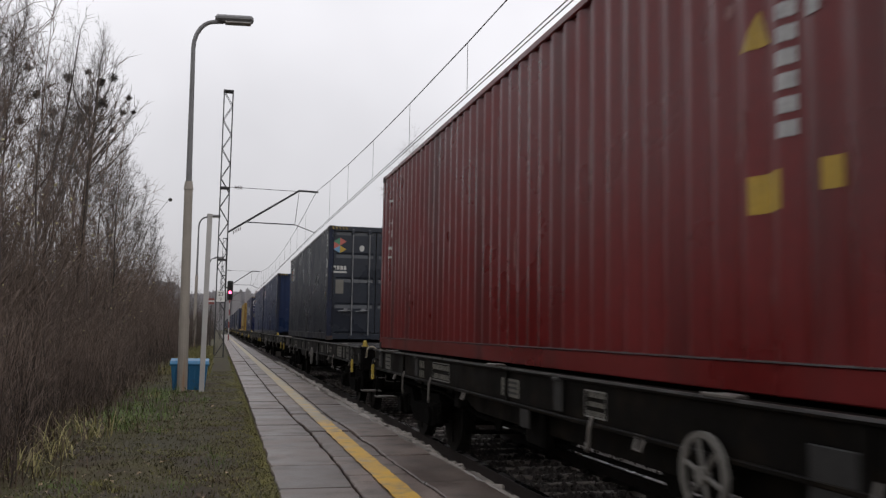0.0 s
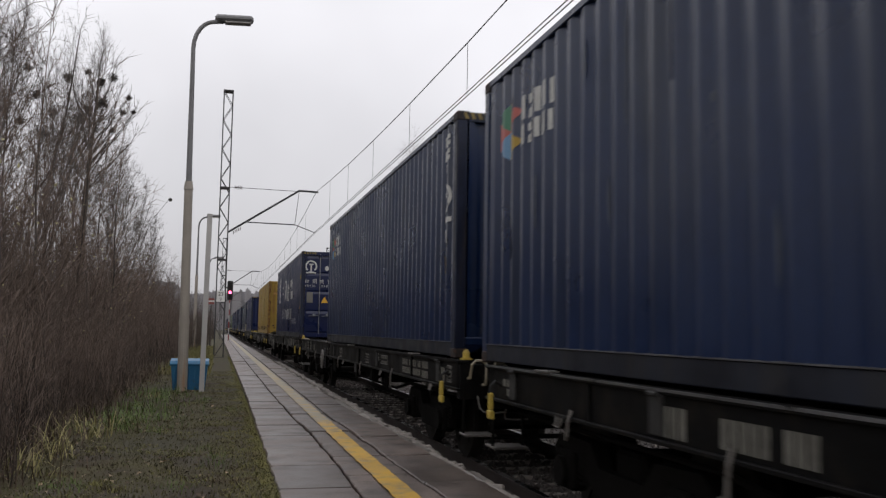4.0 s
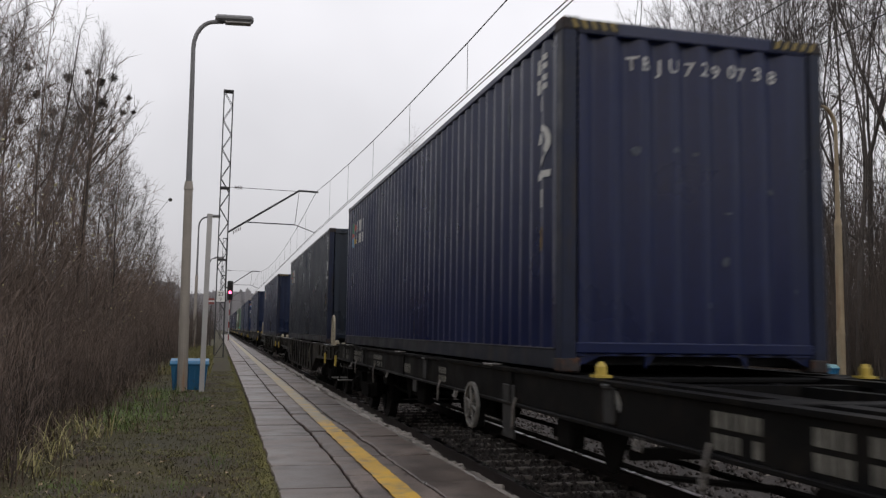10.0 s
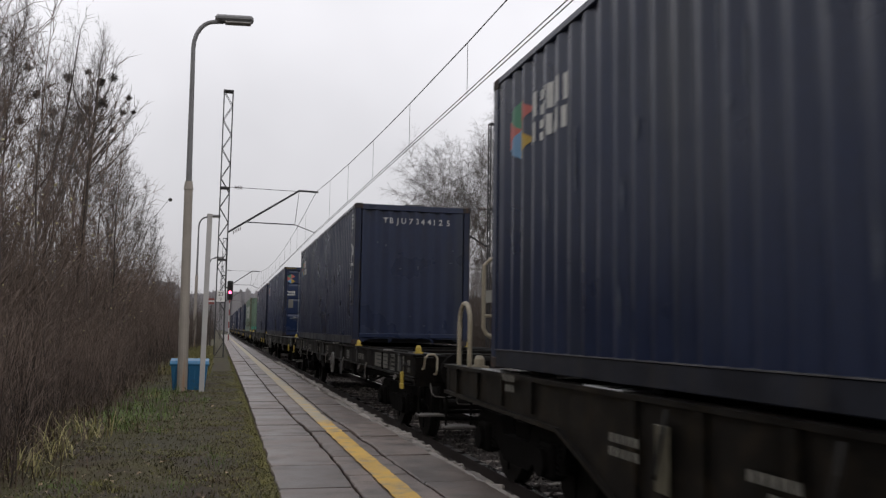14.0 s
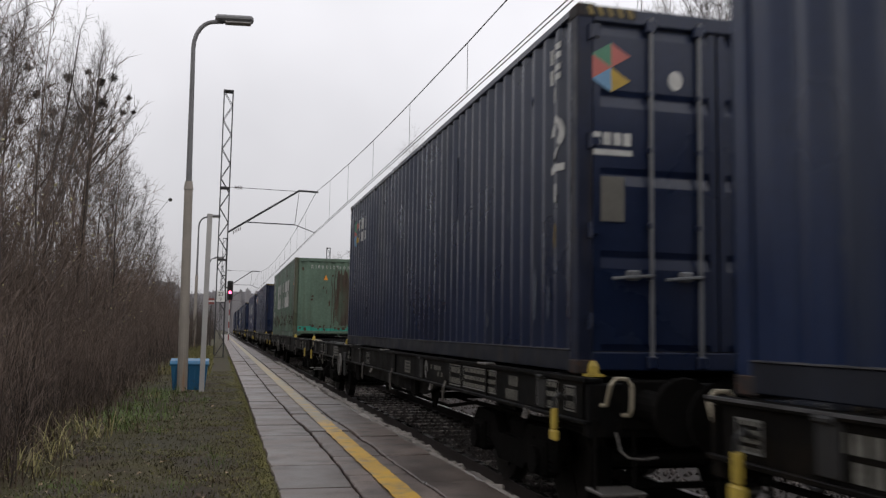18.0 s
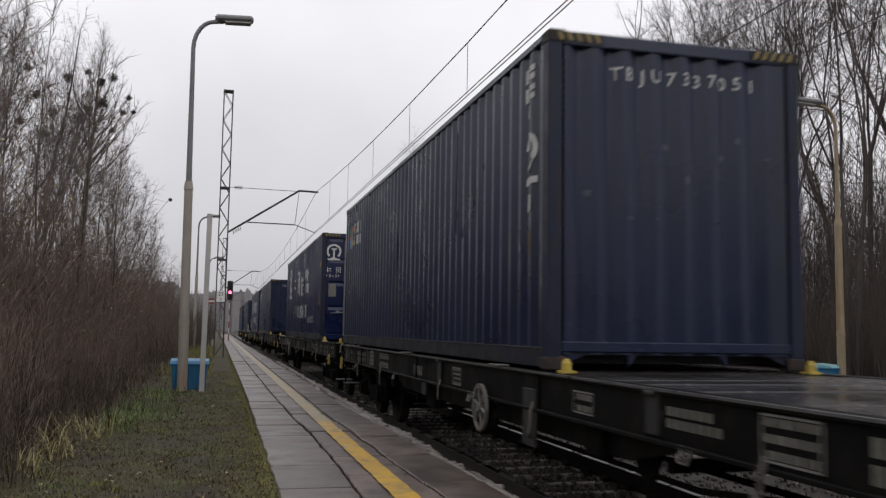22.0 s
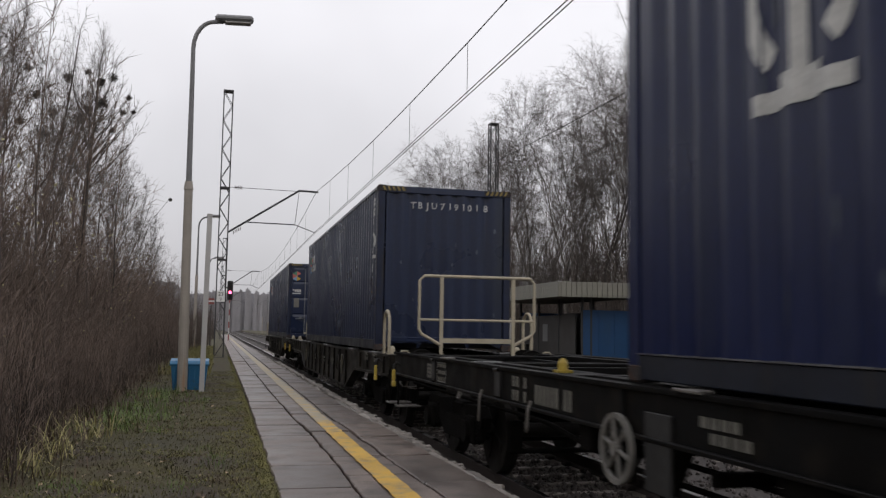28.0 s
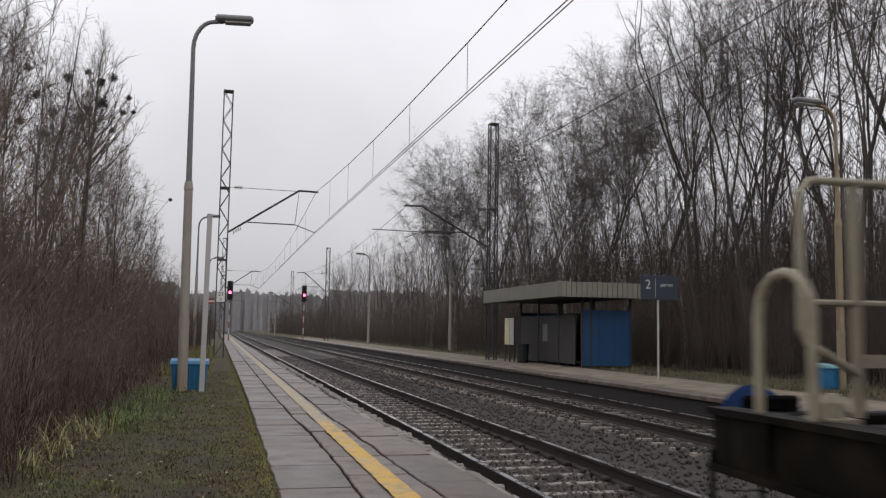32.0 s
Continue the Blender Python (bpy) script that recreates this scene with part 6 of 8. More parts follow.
def frame_parts(t, paint, H, casting=None):
    """Posts, rails, castings, walls and roof that every container has."""
    for sx in (-1, 1):
        for y0, y1 in ((0.0, 0.14), (CL - 0.14, CL)):
            part("corner_post", Shape().box(min(sx * (CW / 2 - 0.13), sx * CW / 2), max(sx * (CW / 2 - 0.13), sx * CW / 2), y0, y1, 0.1, H - 0.1, c=0.012), casting or (paint if y0 > 1 or paint is C_RED else M["post"]), t)
            for z in (0.0, H - 0.118):
                cc = Shape().box(min(sx * (CW / 2 - 0.16), sx * (CW / 2 + 0.004)), max(sx * (CW / 2 - 0.16), sx * (CW / 2 + 0.004)), y0 - 0.006 if y0 < 1 else y1 - 0.178, y0 + 0.178 if y0 < 1 else y1 + 0.006, z, z + 0.118, c=0.014)
                part("corner_casting", cc, casting or M["casting"], t, "" if casting else "grimy rust-edged corner casting")
        part("top_rail", Shape().box(min(sx * (CW / 2 - 0.06), sx * CW / 2), max(sx * (CW / 2 - 0.06), sx * CW / 2), 0.14, CL - 0.14, H - 0.075, H - 0.005, c=0.01), paint, t)
        br = Shape().box(min(sx * (CW / 2 - 0.05), sx * CW / 2), max(sx * (CW / 2 - 0.05), sx * CW / 2), 0.14, CL - 0.14, 0.02, 0.18, c=0.008)
        rail = part("bottom_rail", br, paint if paint in (C_YEL, C_GREEN, C_RED) else M["grime"], t, "grimy lower side rail")
        part("rail_lip", Shape().box(*sorted((sx * (CW / 2 - 0.05), sx * (CW / 2 + 0.01))), 0.14, CL - 0.14, 0.18, 0.188), M["lip"], rail, "thin edge with a painted highlight")
        v, f = [], []
        for i, (y, d) in enumerate(SIDE):
            x = sx * (FACE - d)
            v += [(x, y, 0.185), (x, y, H - 0.07)]
            if i:
                a = 2 * (i - 1)
                f.append((a, a + 2, a + 3, a + 1) if sx < 0 else (a, a + 1, a + 3, a + 2))
        part("side_wall", quick_mesh("side_wall", v, f, paint), None, t)
    v, f = [], []
    for i, (y, d) in enumerate(SIDE):
        v += [(-CW / 2 + 0.05, y, H - 0.02 - 0.5 * d), (CW / 2 - 0.05, y, H - 0.02 - 0.5 * d)]
        if i:
            a = 2 * (i - 1)
            f.append((a, a + 1, a + 3, a + 2))
    part("roof", quick_mesh("roof", v, f, paint), None, t)
    part("floor_frame", Shape().box(-CW / 2 + 0.06, CW / 2 - 0.06, 0.3, CL - 0.3, 0.05, 0.17), M["black"], t, "dark underside")


def plain_end(t, paint, H, y, s):
    """A corrugated blind end at y, facing s."""
    v, f = [], []
    for i, (x, d) in enumerate(ENDP):
        yy = y - s * (0.02 + d)
        v += [(x, yy, 0.13), (x, yy, H - 0.1)]
        if i:
            a = 2 * (i - 1)
            f.append((a, a + 1, a + 3, a + 2) if s > 0 else (a, a + 2, a + 3, a + 1))
    part("end_wall", quick_mesh("end_wall", v, f, paint), None, t)
    part("end_sill", Shape().box(-CW / 2 + 0.13, CW / 2 - 0.13, min(y - s * 0.12, y - s * 0.01), max(y - s * 0.12, y - s * 0.01), 0.15, 0.24, c=0.01), paint, t)
    for gx in (-0.95, -0.42, 0.42, 0.95):
        gw = 0.14 if abs(gx) > 0.6 else 0.05
        gs = 1 if gx > 0 else -1
        part("sill_gusset", Shape().add([(gx - gw, y - s * 0.05, 0.155), (gx + gw, y - s * 0.05, 0.155), (gx + gs * gw, y - s * 0.05, 0.03), (gx - gw, y - s * 0.09, 0.155), (gx + gw, y - s * 0.09, 0.155), (gx + gs * gw, y - s * 0.09, 0.03)], [(0, 1, 2), (5, 4, 3), (0, 3, 4, 1), (1, 4, 5, 2), (2, 5, 3, 0)]), paint, t)
    part("end_header", Shape().box(-CW / 2 + 0.13, CW / 2 - 0.13, min(y - s * 0.1, y - s * 0.004), max(y - s * 0.1, y - s * 0.004), H - 0.13, H - 0.01, c=0.01), paint, t)


def door_end(t, paint, H):
    """Two doors at the front, each with panels, two lock rods, handles and hinges."""
    part("door_sill", Shape().box(-CW / 2 + 0.13, CW / 2 - 0.13, 0.0, 0.1, 0.03, 0.17, c=0.01), paint, t)
    part("door_header", Shape().box(-CW / 2 + 0.13, CW / 2 - 0.13, 0.0, 0.1, H - 0.14, H - 0.01, c=0.01), paint, t)
    for s in (-1, 1):
        a, b = sorted((s * 0.012, s * (CW / 2 - 0.14)))
        zt = H - 0.15
        door = part("door", Shape().box(a, b, 0.045, 0.085, 0.18, zt), paint, t)
        for x in (a, b - 0.06):
            part("door_stile", Shape().box(x, x + 0.06, 0.02, 0.044, 0.18, zt), paint, door)
        for z0, z1 in ((0.18, 0.9), (0.9, 1.55), (1.55, 2.17), (2.17, zt)):
            part("door_panel", Shape().add([(a + 0.06, 0.024, z0 + 0.05), (b - 0.06, 0.024, z0 + 0.05), (b - 0.06, 0.024, z1 - 0.09), (a + 0.06, 0.024, z1 - 0.09),
                   (a + 0.06, 0.047, z0), (b - 0.06, 0.047, z0), (b - 0.06, 0.047, z1), (a + 0.06, 0.047, z1)],
                  [(0, 1, 2, 3), (4, 5, 1, 0), (3, 2, 6, 7), (4, 0, 3, 7), (1, 5, 6, 2)]), paint, door)
        part("door_gasket", Shape().box(a - 0.008, b + 0.008, 0.05, 0.08, 0.172, zt + 0.008), M["black"], door)
        for x in (s * 0.175, s * 0.6):
            part("lock_rod", Shape().bar((x, -0.012, 0.1), (x, -0.012, H - 0.08), 0.017, 0.017, 8), M["c_rod"], door, "galvanised lock rod")
            for z in (0.75, 1.15, 1.75, 2.2):
                part("rod_bracket", Shape().box(x - 0.03, x + 0.03, -0.026, 0.03, z - 0.025, z + 0.025, c=0.008), paint, door)
            for z in (0.09, H - 0.15):
                part("rod_cam", Shape().box(x - 0.045, x + 0.045, -0.033, 0.03, z - 0.05, z + 0.05, c=0.012), paint, door)
        for x0, x1 in ((s * 0.175, s * 0.5), (s * 0.6, s * 0.95)):
            hd = Shape().bar((x0, -0.045, 0.76), (x1, -0.045, 0.73), 0.014, 0.014, 6).box(min(x0, x1) + 0.14, min(x0, x1) + 0.24, -0.05, 0.03, 0.72, 0.8, c=0.012)
            part("handle", hd, M["c_rod"], door, "lock handle")
        for z in (0.4, 1.1, 1.8, 2.66):
            part("hinge", Shape().bar((s * (CW / 2 - 0.1), -0.01, z - 0.06), (s * (CW / 2 - 0.1), -0.01, z + 0.06), 0.02, 0.02, 6).box(min(s * 1.03, s * 1.12), max(s * 1.03, s * 1.12), 0.0, 0.03, z - 0.03, z + 0.03), paint, door)


def hazard(t, H):
    """Striped warning plates on the upper front corners."""
    for s in (-1, 1):
        base = part("warning_plate", Shape().box(min(s * 0.72, s * 1.16), max(s * 0.72, s * 1.16), -0.008, 0.0, H - 0.1, H - 0.02), M["black"], t, "black and yellow striped plate")
        st = Shape()
        for i in range(5):
            x = 0.74 + i * 0.085
            st.add([(s * x, -0.012, H - 0.096), (s * (x + 0.04), -0.012, H - 0.096), (s * (x + 0.07), -0.012, H - 0.024), (s * (x + 0.03), -0.012, H - 0.024)], [(0, 1, 2, 3)])
        part("stripe", st, M["stripe_dull"], base)


def fold_text(t, name, body, size, x, z, material, label):
    """Letters laid into the folds of the blind front end; x is the middle, z the foot line."""
    cu = bpy.data.curves.new(name, "FONT")
    cu.body, cu.size, cu.resolution_u = body, size, 2
    cu.offset = size * 0.015
    tmp = bpy.data.objects.new(name, cu)
    me = bpy.data.meshes.new_from_object(tmp)
    bpy.data.objects.remove(tmp)
    bpy.data.curves.remove(cu)
    bm = bmesh.new()
    bm.from_mesh(me)
    mid = (min(v.co.x for v in bm.verts) + max(v.co.x for v in bm.verts)) / 2
    for v in bm.verts:
        v.co = Vector((x + v.co.x - mid, 0, z + v.co.y))
    xs = [v.co.x for v in bm.verts]
    for u, _d in ENDP:
        if min(xs) < u < max(xs):
            bmesh.ops.bisect_plane(bm, geom=bm.verts[:] + bm.edges[:] + bm.faces[:], plane_co=(u, 0, 0), plane_no=(1, 0, 0), dist=1e-5)
    for v in bm.verts:
        for (a, da), (b, db) in zip(ENDP[:-1], ENDP[1:]):
            if a <= v.co.x <= b:
                v.co.y = 0.02 + da + (db - da) * (v.co.x - a) / max(1e-6, b - a) - 0.004
                break
    bm.to_mesh(me)
    bm.free()
    me.materials.clear()
    me.materials.append(material)
    ob = new(name, me)
    ob.parent = t
    return tagged(ob, label)


def code_row(t, y, H, seed):
    """The container's number across a blind end: two signs on each outer fold, or plain bars where it cannot be read."""
    r = random.Random(seed)
    text = CODES.get(seed)
    polys = []
    for i in range(11):
        x = -0.62 + i * 0.125 + (0.04 if i > 3 else 0) + (0.05 if i == 10 else 0)
        if text:
            fold_text(t, "number_marking", text[i], 0.165, x + 0.04, H - 0.39, M["c_data"], "white painted number sign")
            continue
        pat = GLYPHS[r.randrange(4, 8)]
        polys += [rect(x + 0.075 * a, x + 0.075 * b, H - 0.39 + 0.13 * c, H - 0.39 + 0.13 * d) for a, b, c, d in pat]
    if polys:
        end_conform(t, "number_marking", polys, M["c_white"], "white number marking")


# what can be read on the blind ends, by the container's place in the train
CODES = {102: "TBJU7315768", 106: "TBJU7290738", 108: "TBJU7556751", 109: "TBJU7344125", 113: "TBJU7337051", 115: "TBJU7726923", 117: "TBJU7191018"}


def cut_text(t, body, size, x, z):
    """Flat painted letters on a door; x is the left edge, z the foot line."""
    ob = lettering("number_marking", body, size, M["c_data"], pose(x, 0.016, z, 90), t, "white number marking")
    lo = min(v.co.x for v in ob.data.vertices)
    for v in ob.data.vertices:
        v.co.x -= lo
    return ob


DOOR_CODES = {118: "TBJU 735071 0"}


def door_marks(t, H, seed, style):
    r = random.Random(seed)
    rows = []
    if seed in DOOR_CODES:
        for body, x in zip(DOOR_CODES[seed].split(), (0.31, 0.67, 1.03)):
            cut_text(t, body, 0.145, x, H - 0.55)
    else:
        rows = [rect(u, u + 0.035, H - 0.56, H - 0.46) for u in (0.32, 0.37, 0.42, 0.47, 0.67, 0.72, 0.77, 0.82, 0.87, 0.92, 1.04)]
    if style == "mark":
        cut_text(t, "45G1", 0.145, 0.67, H - 0.7)
    else:
        rows += [rect(u, u + 0.035, H - 0.71, H - 0.62) for u in (0.67, 0.72, 0.77, 0.82)]
    for k in range(2):
        z = H - 1.2 - 0.5 * k
        for j in range(2):
            rows += [rect(0.33, 0.33 + r.uniform(0.06, 0.1), z - 0.15 * j, z + 0.03 - 0.15 * j)]
            for q in range(2):
                zz = z + 0.02 - 0.13 * j - 0.06 * q
                rows += [rect(a, a + 0.022, zz, zz + 0.04) for a in (0.66, 0.69, 0.73, 0.76, 0.79, 0.93, 0.96)]
        rows += [rect(0.5, 0.64, z - 0.02 + 0.03 * k, z + 0.03 + 0.03 * k)]
    tagged(end_decal(t, "data_marking", rows, M["c_data"], 0.018, "rows of white data markings"), "rows of white data markings", kind="stuff")
    ring = arc_band(-0.37, H - 0.56, 0.0, 0.08, 0, 360, 16, 0.8)
    end_decal(t, "approval_disc", ring, M["c_white"], 0.018, "round white plate")
    end_decal(t, "data_plate", [rect(-1.02, -0.82, H - 1.72, H - 1.37)], M["lamp_plate"], 0.012, "grey metal data plate")
    end_decal(t, "small_plate", [rect(0.86, 1.02, 0.28, 0.35)], M["c_white"], 0.018)
    if style == "ring":
        end_decal(t, "emblem", [p for p in emblem(-0.9, H - 0.5, 0.2)], M["c_white"], 0.014, "white ring emblem")
        g = []
        for i in range(4):
            g += [rect(-1.08 + 0.25 * i + 0.13 * a, -1.08 + 0.25 * i + 0.13 * b, H - 1.08 + 0.15 * c, H - 1.08 + 0.15 * d) for a, b, c, d in GLYPHS[i]]
        for i in range(12):
            if i != 5:
                g += [rect(-1.1 + 0.08 * i + 0.06 * a, -1.1 + 0.08 * i + 0.06 * b, H - 1.2 + 0.08 * c, H - 1.2 + 0.08 * d) for a, b, c, d in GLYPHS[4 + (i * 7) % 4]]
        tagged(end_decal(t, "emblem_bars", g, M["c_white"], 0.018, "two rows of white bars"), "two rows of white bars", kind="stuff")
        end_decal(t, "warning_triangle", [[(-0.54, H - 1.72), (-0.31, H - 1.72), (-0.425, H - 1.51)]], M["sign_amber"], 0.012, "orange warning triangle")
    else:
        for i, m in enumerate((M["logo_red"], M["logo_blue"], M["mark_yellow"], M["logo_red"], M["logo_green"])):
            k = (1, 2, 3, 5, 0)[i]
            end_decal(t, "coloured_mark", hexagon(-0.93, H - 0.5, 0.2, k), m, 0.014)
        g = [rect(-1.08 + 0.085 * i, -1.08 + 0.085 * i + 0.065, H - 1.12, H - 1.02) for i in range(4)] + [rect(-1.08, -0.75, H - 1.2, H - 1.155)]
        tagged(end_decal(t, "emblem_bars", g, M["c_white"], 0.018, "white bars under the coloured mark"), "white bars under the coloured mark", kind="stuff")


M["lamp_plate"] = mat("grey_data_plate", (0.13, 0.125, 0.11), 0.4, var=0.15, bump=0)


def side_marks(t, H, style, seed):
    if style == "mark":
        for i, m in enumerate((M["logo_green"], M["logo_red"], M["logo_blue"], M["mark_yellow"], M["logo_red"])):
            near_decal(t, "coloured_mark", hexagon(11.45, H - 0.66, 0.28, (0, 5, 2, 3, 1)[i], -1.35), m)
        wt = strip_text(11.16, H - 0.64, 0.22, 4, 0.04, 0.95, seed, True) + strip_text(11.16, H - 0.87, 0.18, 4, 0.08, 1.1, seed + 1, True)
        near_decal(t, "white_bars", wt, M["c_white"], "white bars beside the coloured mark")
        v = strip_text(0.66, H - 0.32, 0.13, 2, 0.1, 1.0, seed, True) + strip_text(0.66, H - 0.5, 0.13, 2, 0.1, 1.0, seed + 2, True) + strip_text(0.6, H - 0.66, 0.1, 1, 0.1, 1.4, 3, True)
        v += arc_band(0.5, H - 0.95, 0.09, 0.15, -50, 180, 12, -0.95) + [[(0.4, H - 1.06), (0.47, H - 1.09), (0.64, H - 1.22), (0.58, H - 1.26)], rect(0.36, 0.64, H - 1.27, H - 1.21), rect(0.45, 0.56, H - 1.52, H - 1.37)]
        near_decal(t, "white_bars", v, M["c_white"], "upright row of white markings")
        near_decal(t, "yellow_label", [rect(0.48, 0.58, 1.0, 1.2)], M["mark_yellow"])
    elif style == "ring":
        near_decal(t, "emblem", emblem(10.4, 2.03, 0.5, 0.85), M["c_white"], "large white ring emblem")
        g = []
        for i, (u, w, z0, z1) in enumerate(((9.02, 0.7, 1.55, 2.2), (7.5, 0.78, 1.42, 2.25), (6.1, 0.95, 1.38, 2.15), (4.6, 0.98, 1.42, 2.18))):
            g += bars(u, z0, w, z1 - z0, GLYPHS[i])
        near_decal(t, "white_bars", g, M["c_white"], "four large white bar figures")
        g = []
        for i in range(5):
            g += bars(8.98 - 0.41 * i, 0.7, 0.32, 0.4, GLYPHS[(4, 5, 6, 5, 7)[i]])
        for i in range(7):
            g += bars(6.3 - 0.385 * i, 0.66, 0.31, 0.4, GLYPHS[(4, 7, 6, 4, 5, 7, 6)[i]])
        near_decal(t, "white_bars", g, M["c_white"], "line of white bars")
        g = []
        for i in range(8):
            g += bars(3.58 - 0.22 * i, 0.47, 0.17, 0.2, GLYPHS[i % 4])
        near_decal(t, "white_bars", g, M["c_white"], "line of small white bars")
        near_decal(t, "yellow_label", [[(0.6, 0.98), (0.4, 0.98), (0.5, 1.2)]], M["orange"])
        near_decal(t, "yellow_label", [rect(0.4, 0.47, 1.98, 2.12)], M["mark_yellow"])
    elif style == "freight":
        g = []
        for i in range(5):
            g += bars(9.12 - 0.46 * i, 1.16, 0.42, 1.06, BOLD[(0, 1, 2, 1, 0)[i]])
        for i in range(8):
            g += bars(6.43 - 0.52 * i, 1.16, 0.46, 1.06, BOLD[(0, 1, 2, 1, 1, 2, 1, 0)[i]])
        near_decal(t, "white_bars", g, M["c_white"], "row of tall white bars")
        g = []
        for i in range(6):
            g += bars(11.3, 2.4 - 0.4 * i, 0.42, 0.3, GLYPHS[i % 4])
        near_decal(t, "white_bars", g, M["c_white"], "upright row of white bars")
        near_decal(t, "yellow_label", [[(0.62, 1.9), (0.4, 1.9), (0.5, 2.1)]], M["orange"])
        near_decal(t, "teal_patch", [rect(0.2, 0.34, 0.2, 0.45)], M["teal"])
        end_conform(t, "teal_patch", [rect(-1.06, -0.45, 0.22, 0.4), rect(-0.45, 0.75, 0.22, 0.33), rect(0.75, 1.06, 0.22, 0.4)], M["teal"], "fresh teal paint patch")
        rs = random.Random(19)
        streaks = []
        for _ in range(150):
            u, z = rs.gauss(0.55, 0.17), rs.uniform(1.0, 2.55)
            if abs(u) > 1.0:
                continue
            w, ln = rs.uniform(0.006, 0.03) * (2.6 if abs(u - 0.55) < 0.2 else 1.0), rs.uniform(0.25, 1.3)
            foot = max(0.42, z - ln)
            streaks.append([(u - w * 0.3, foot), (u + w * 0.4, foot + 0.05), (u + w, (z + foot) / 2), (u + w * 0.4, z), (u - w * 0.5, z - 0.04), (u - w, (z + foot) / 2 - 0.1)])
        tagged(end_conform(t, "rust_run", streaks, M["rust_stain"], "brown rust runs", 0.005), "rust_stain", kind="stuff")
        end_decal(t, "warning_triangle", [[(-0.16, H - 0.8), (0.0, H - 0.8), (-0.08, H - 0.6)]], M["orange"], 0.012, "orange warning triangle")
    elif style == "red":
        near_decal(t, "yellow_label", [rect(1.28, 1.56, 0.93, 1.13)], M["mark_yellow"], "yellow label")
        near_decal(t, "yellow_label", [rect(0.87, 0.98, 0.98, 1.13)], M["mark_yellow"], "yellow label")
        near_decal(t, "yellow_label", [[(1.6, 1.8), (1.4, 1.8), (1.48, 2.0)]], M["mark_yellow"], "yellow triangle")
        g = []
        for i in range(10):
            g += [rect(1.18, 1.3, 2.36 - 0.12 * i, 2.44 - 0.12 * i)]
        for i in range(5):
            g += [rect(0.97, 1.07, 2.3 - 0.12 * i, 2.38 - 0.12 * i)]
        near_decal(t, "white_bars", g, M["c_data"], "upright rows of white bars")
        near_decal(t, "white_bars", bars(11.75, 2.25, 0.45, 0.3, GLYPHS[4]) + bars(11.75, 1.8, 0.45, 0.3, GLYPHS[3]) + bars(11.75, 1.35, 0.45, 0.3, GLYPHS[7]), M["c_white"], "upright row of white letters as bars")
    elif style == "patch":
        near_decal(t, "pale_patch", [rect(5.7, 6.7, 0.75, 2.25)], M["pale_patch"], "paler repainted patch")
        near_decal(t, "pale_patch", [rect(4.0, 4.9, 1.0, 2.0)], M["olive_patch"], "darker repainted patch")
        near_decal(t, "yellow_label", [rect(0.9, 1.2, 1.2, 1.28)], M["rust_patch"])
        end_conform(t, "faded_bars", [rect(-0.95, -0.55, H - 0.74, H - 0.62)], M["rust_patch"], "faded marking")


M["rust_stain"] = mat("brown_rust_stain", (0.055, 0.038, 0.026), 0.75, var=0.4, scale=2.2, fine=20, bump=0.1, dirt=(0.07, 0.09, 0.062), dirt_amount=0.5, streak=True)
M["teal"] = mat("teal_touch_up_paint", (0.02, 0.27, 0.2), 0.45, var=0.2, scale=4, bump=0)
M["olive_patch"] = mat("olive_yellow_patch", (0.22, 0.155, 0.035), 0.5, var=0.2, scale=2, bump=0)
M["pale_patch"] = mat("pale_yellow_patch", (0.29, 0.23, 0.085), 0.5, var=0.15, scale=2, bump=0)
M["rust_patch"] = mat("brown_worn_marking", (0.3, 0.17, 0.05), 0.6, var=0.3, scale=6, bump=0)


def container_size(length, width):
    """Sets the measures of the containers that are built next."""
    global CL, CW, SIDE, ENDP, FACE
    CL, CW = length, width
    SIDE, ENDP, FACE = corrugation(0.17, CL - 0.17), corrugation(-CW / 2 + 0.15, CW / 2 - 0.15, 0.056), CW / 2 - 0.012


def make_container(label, paint, front, style, seed, haz=True, post=None, H=CH):
    t = thing("container", label, "container", "containers on the train")
    frame_parts(t, paint, H, post)
    plain_end(t, paint, H, CL, 1)
    if front == "door":
        door_end(t, paint, H)
        door_marks(t, H, seed, "ring" if style == "ring" else "mark")
    else:
        plain_end(t, paint, H, 0.0, -1)
        if style != "patch":
            code_row(t, 0.012, H, seed)
    if haz:
        hazard(t, H)
    side_marks(t, H, style, seed)
    wear(t, H, style, seed, front)
    return t


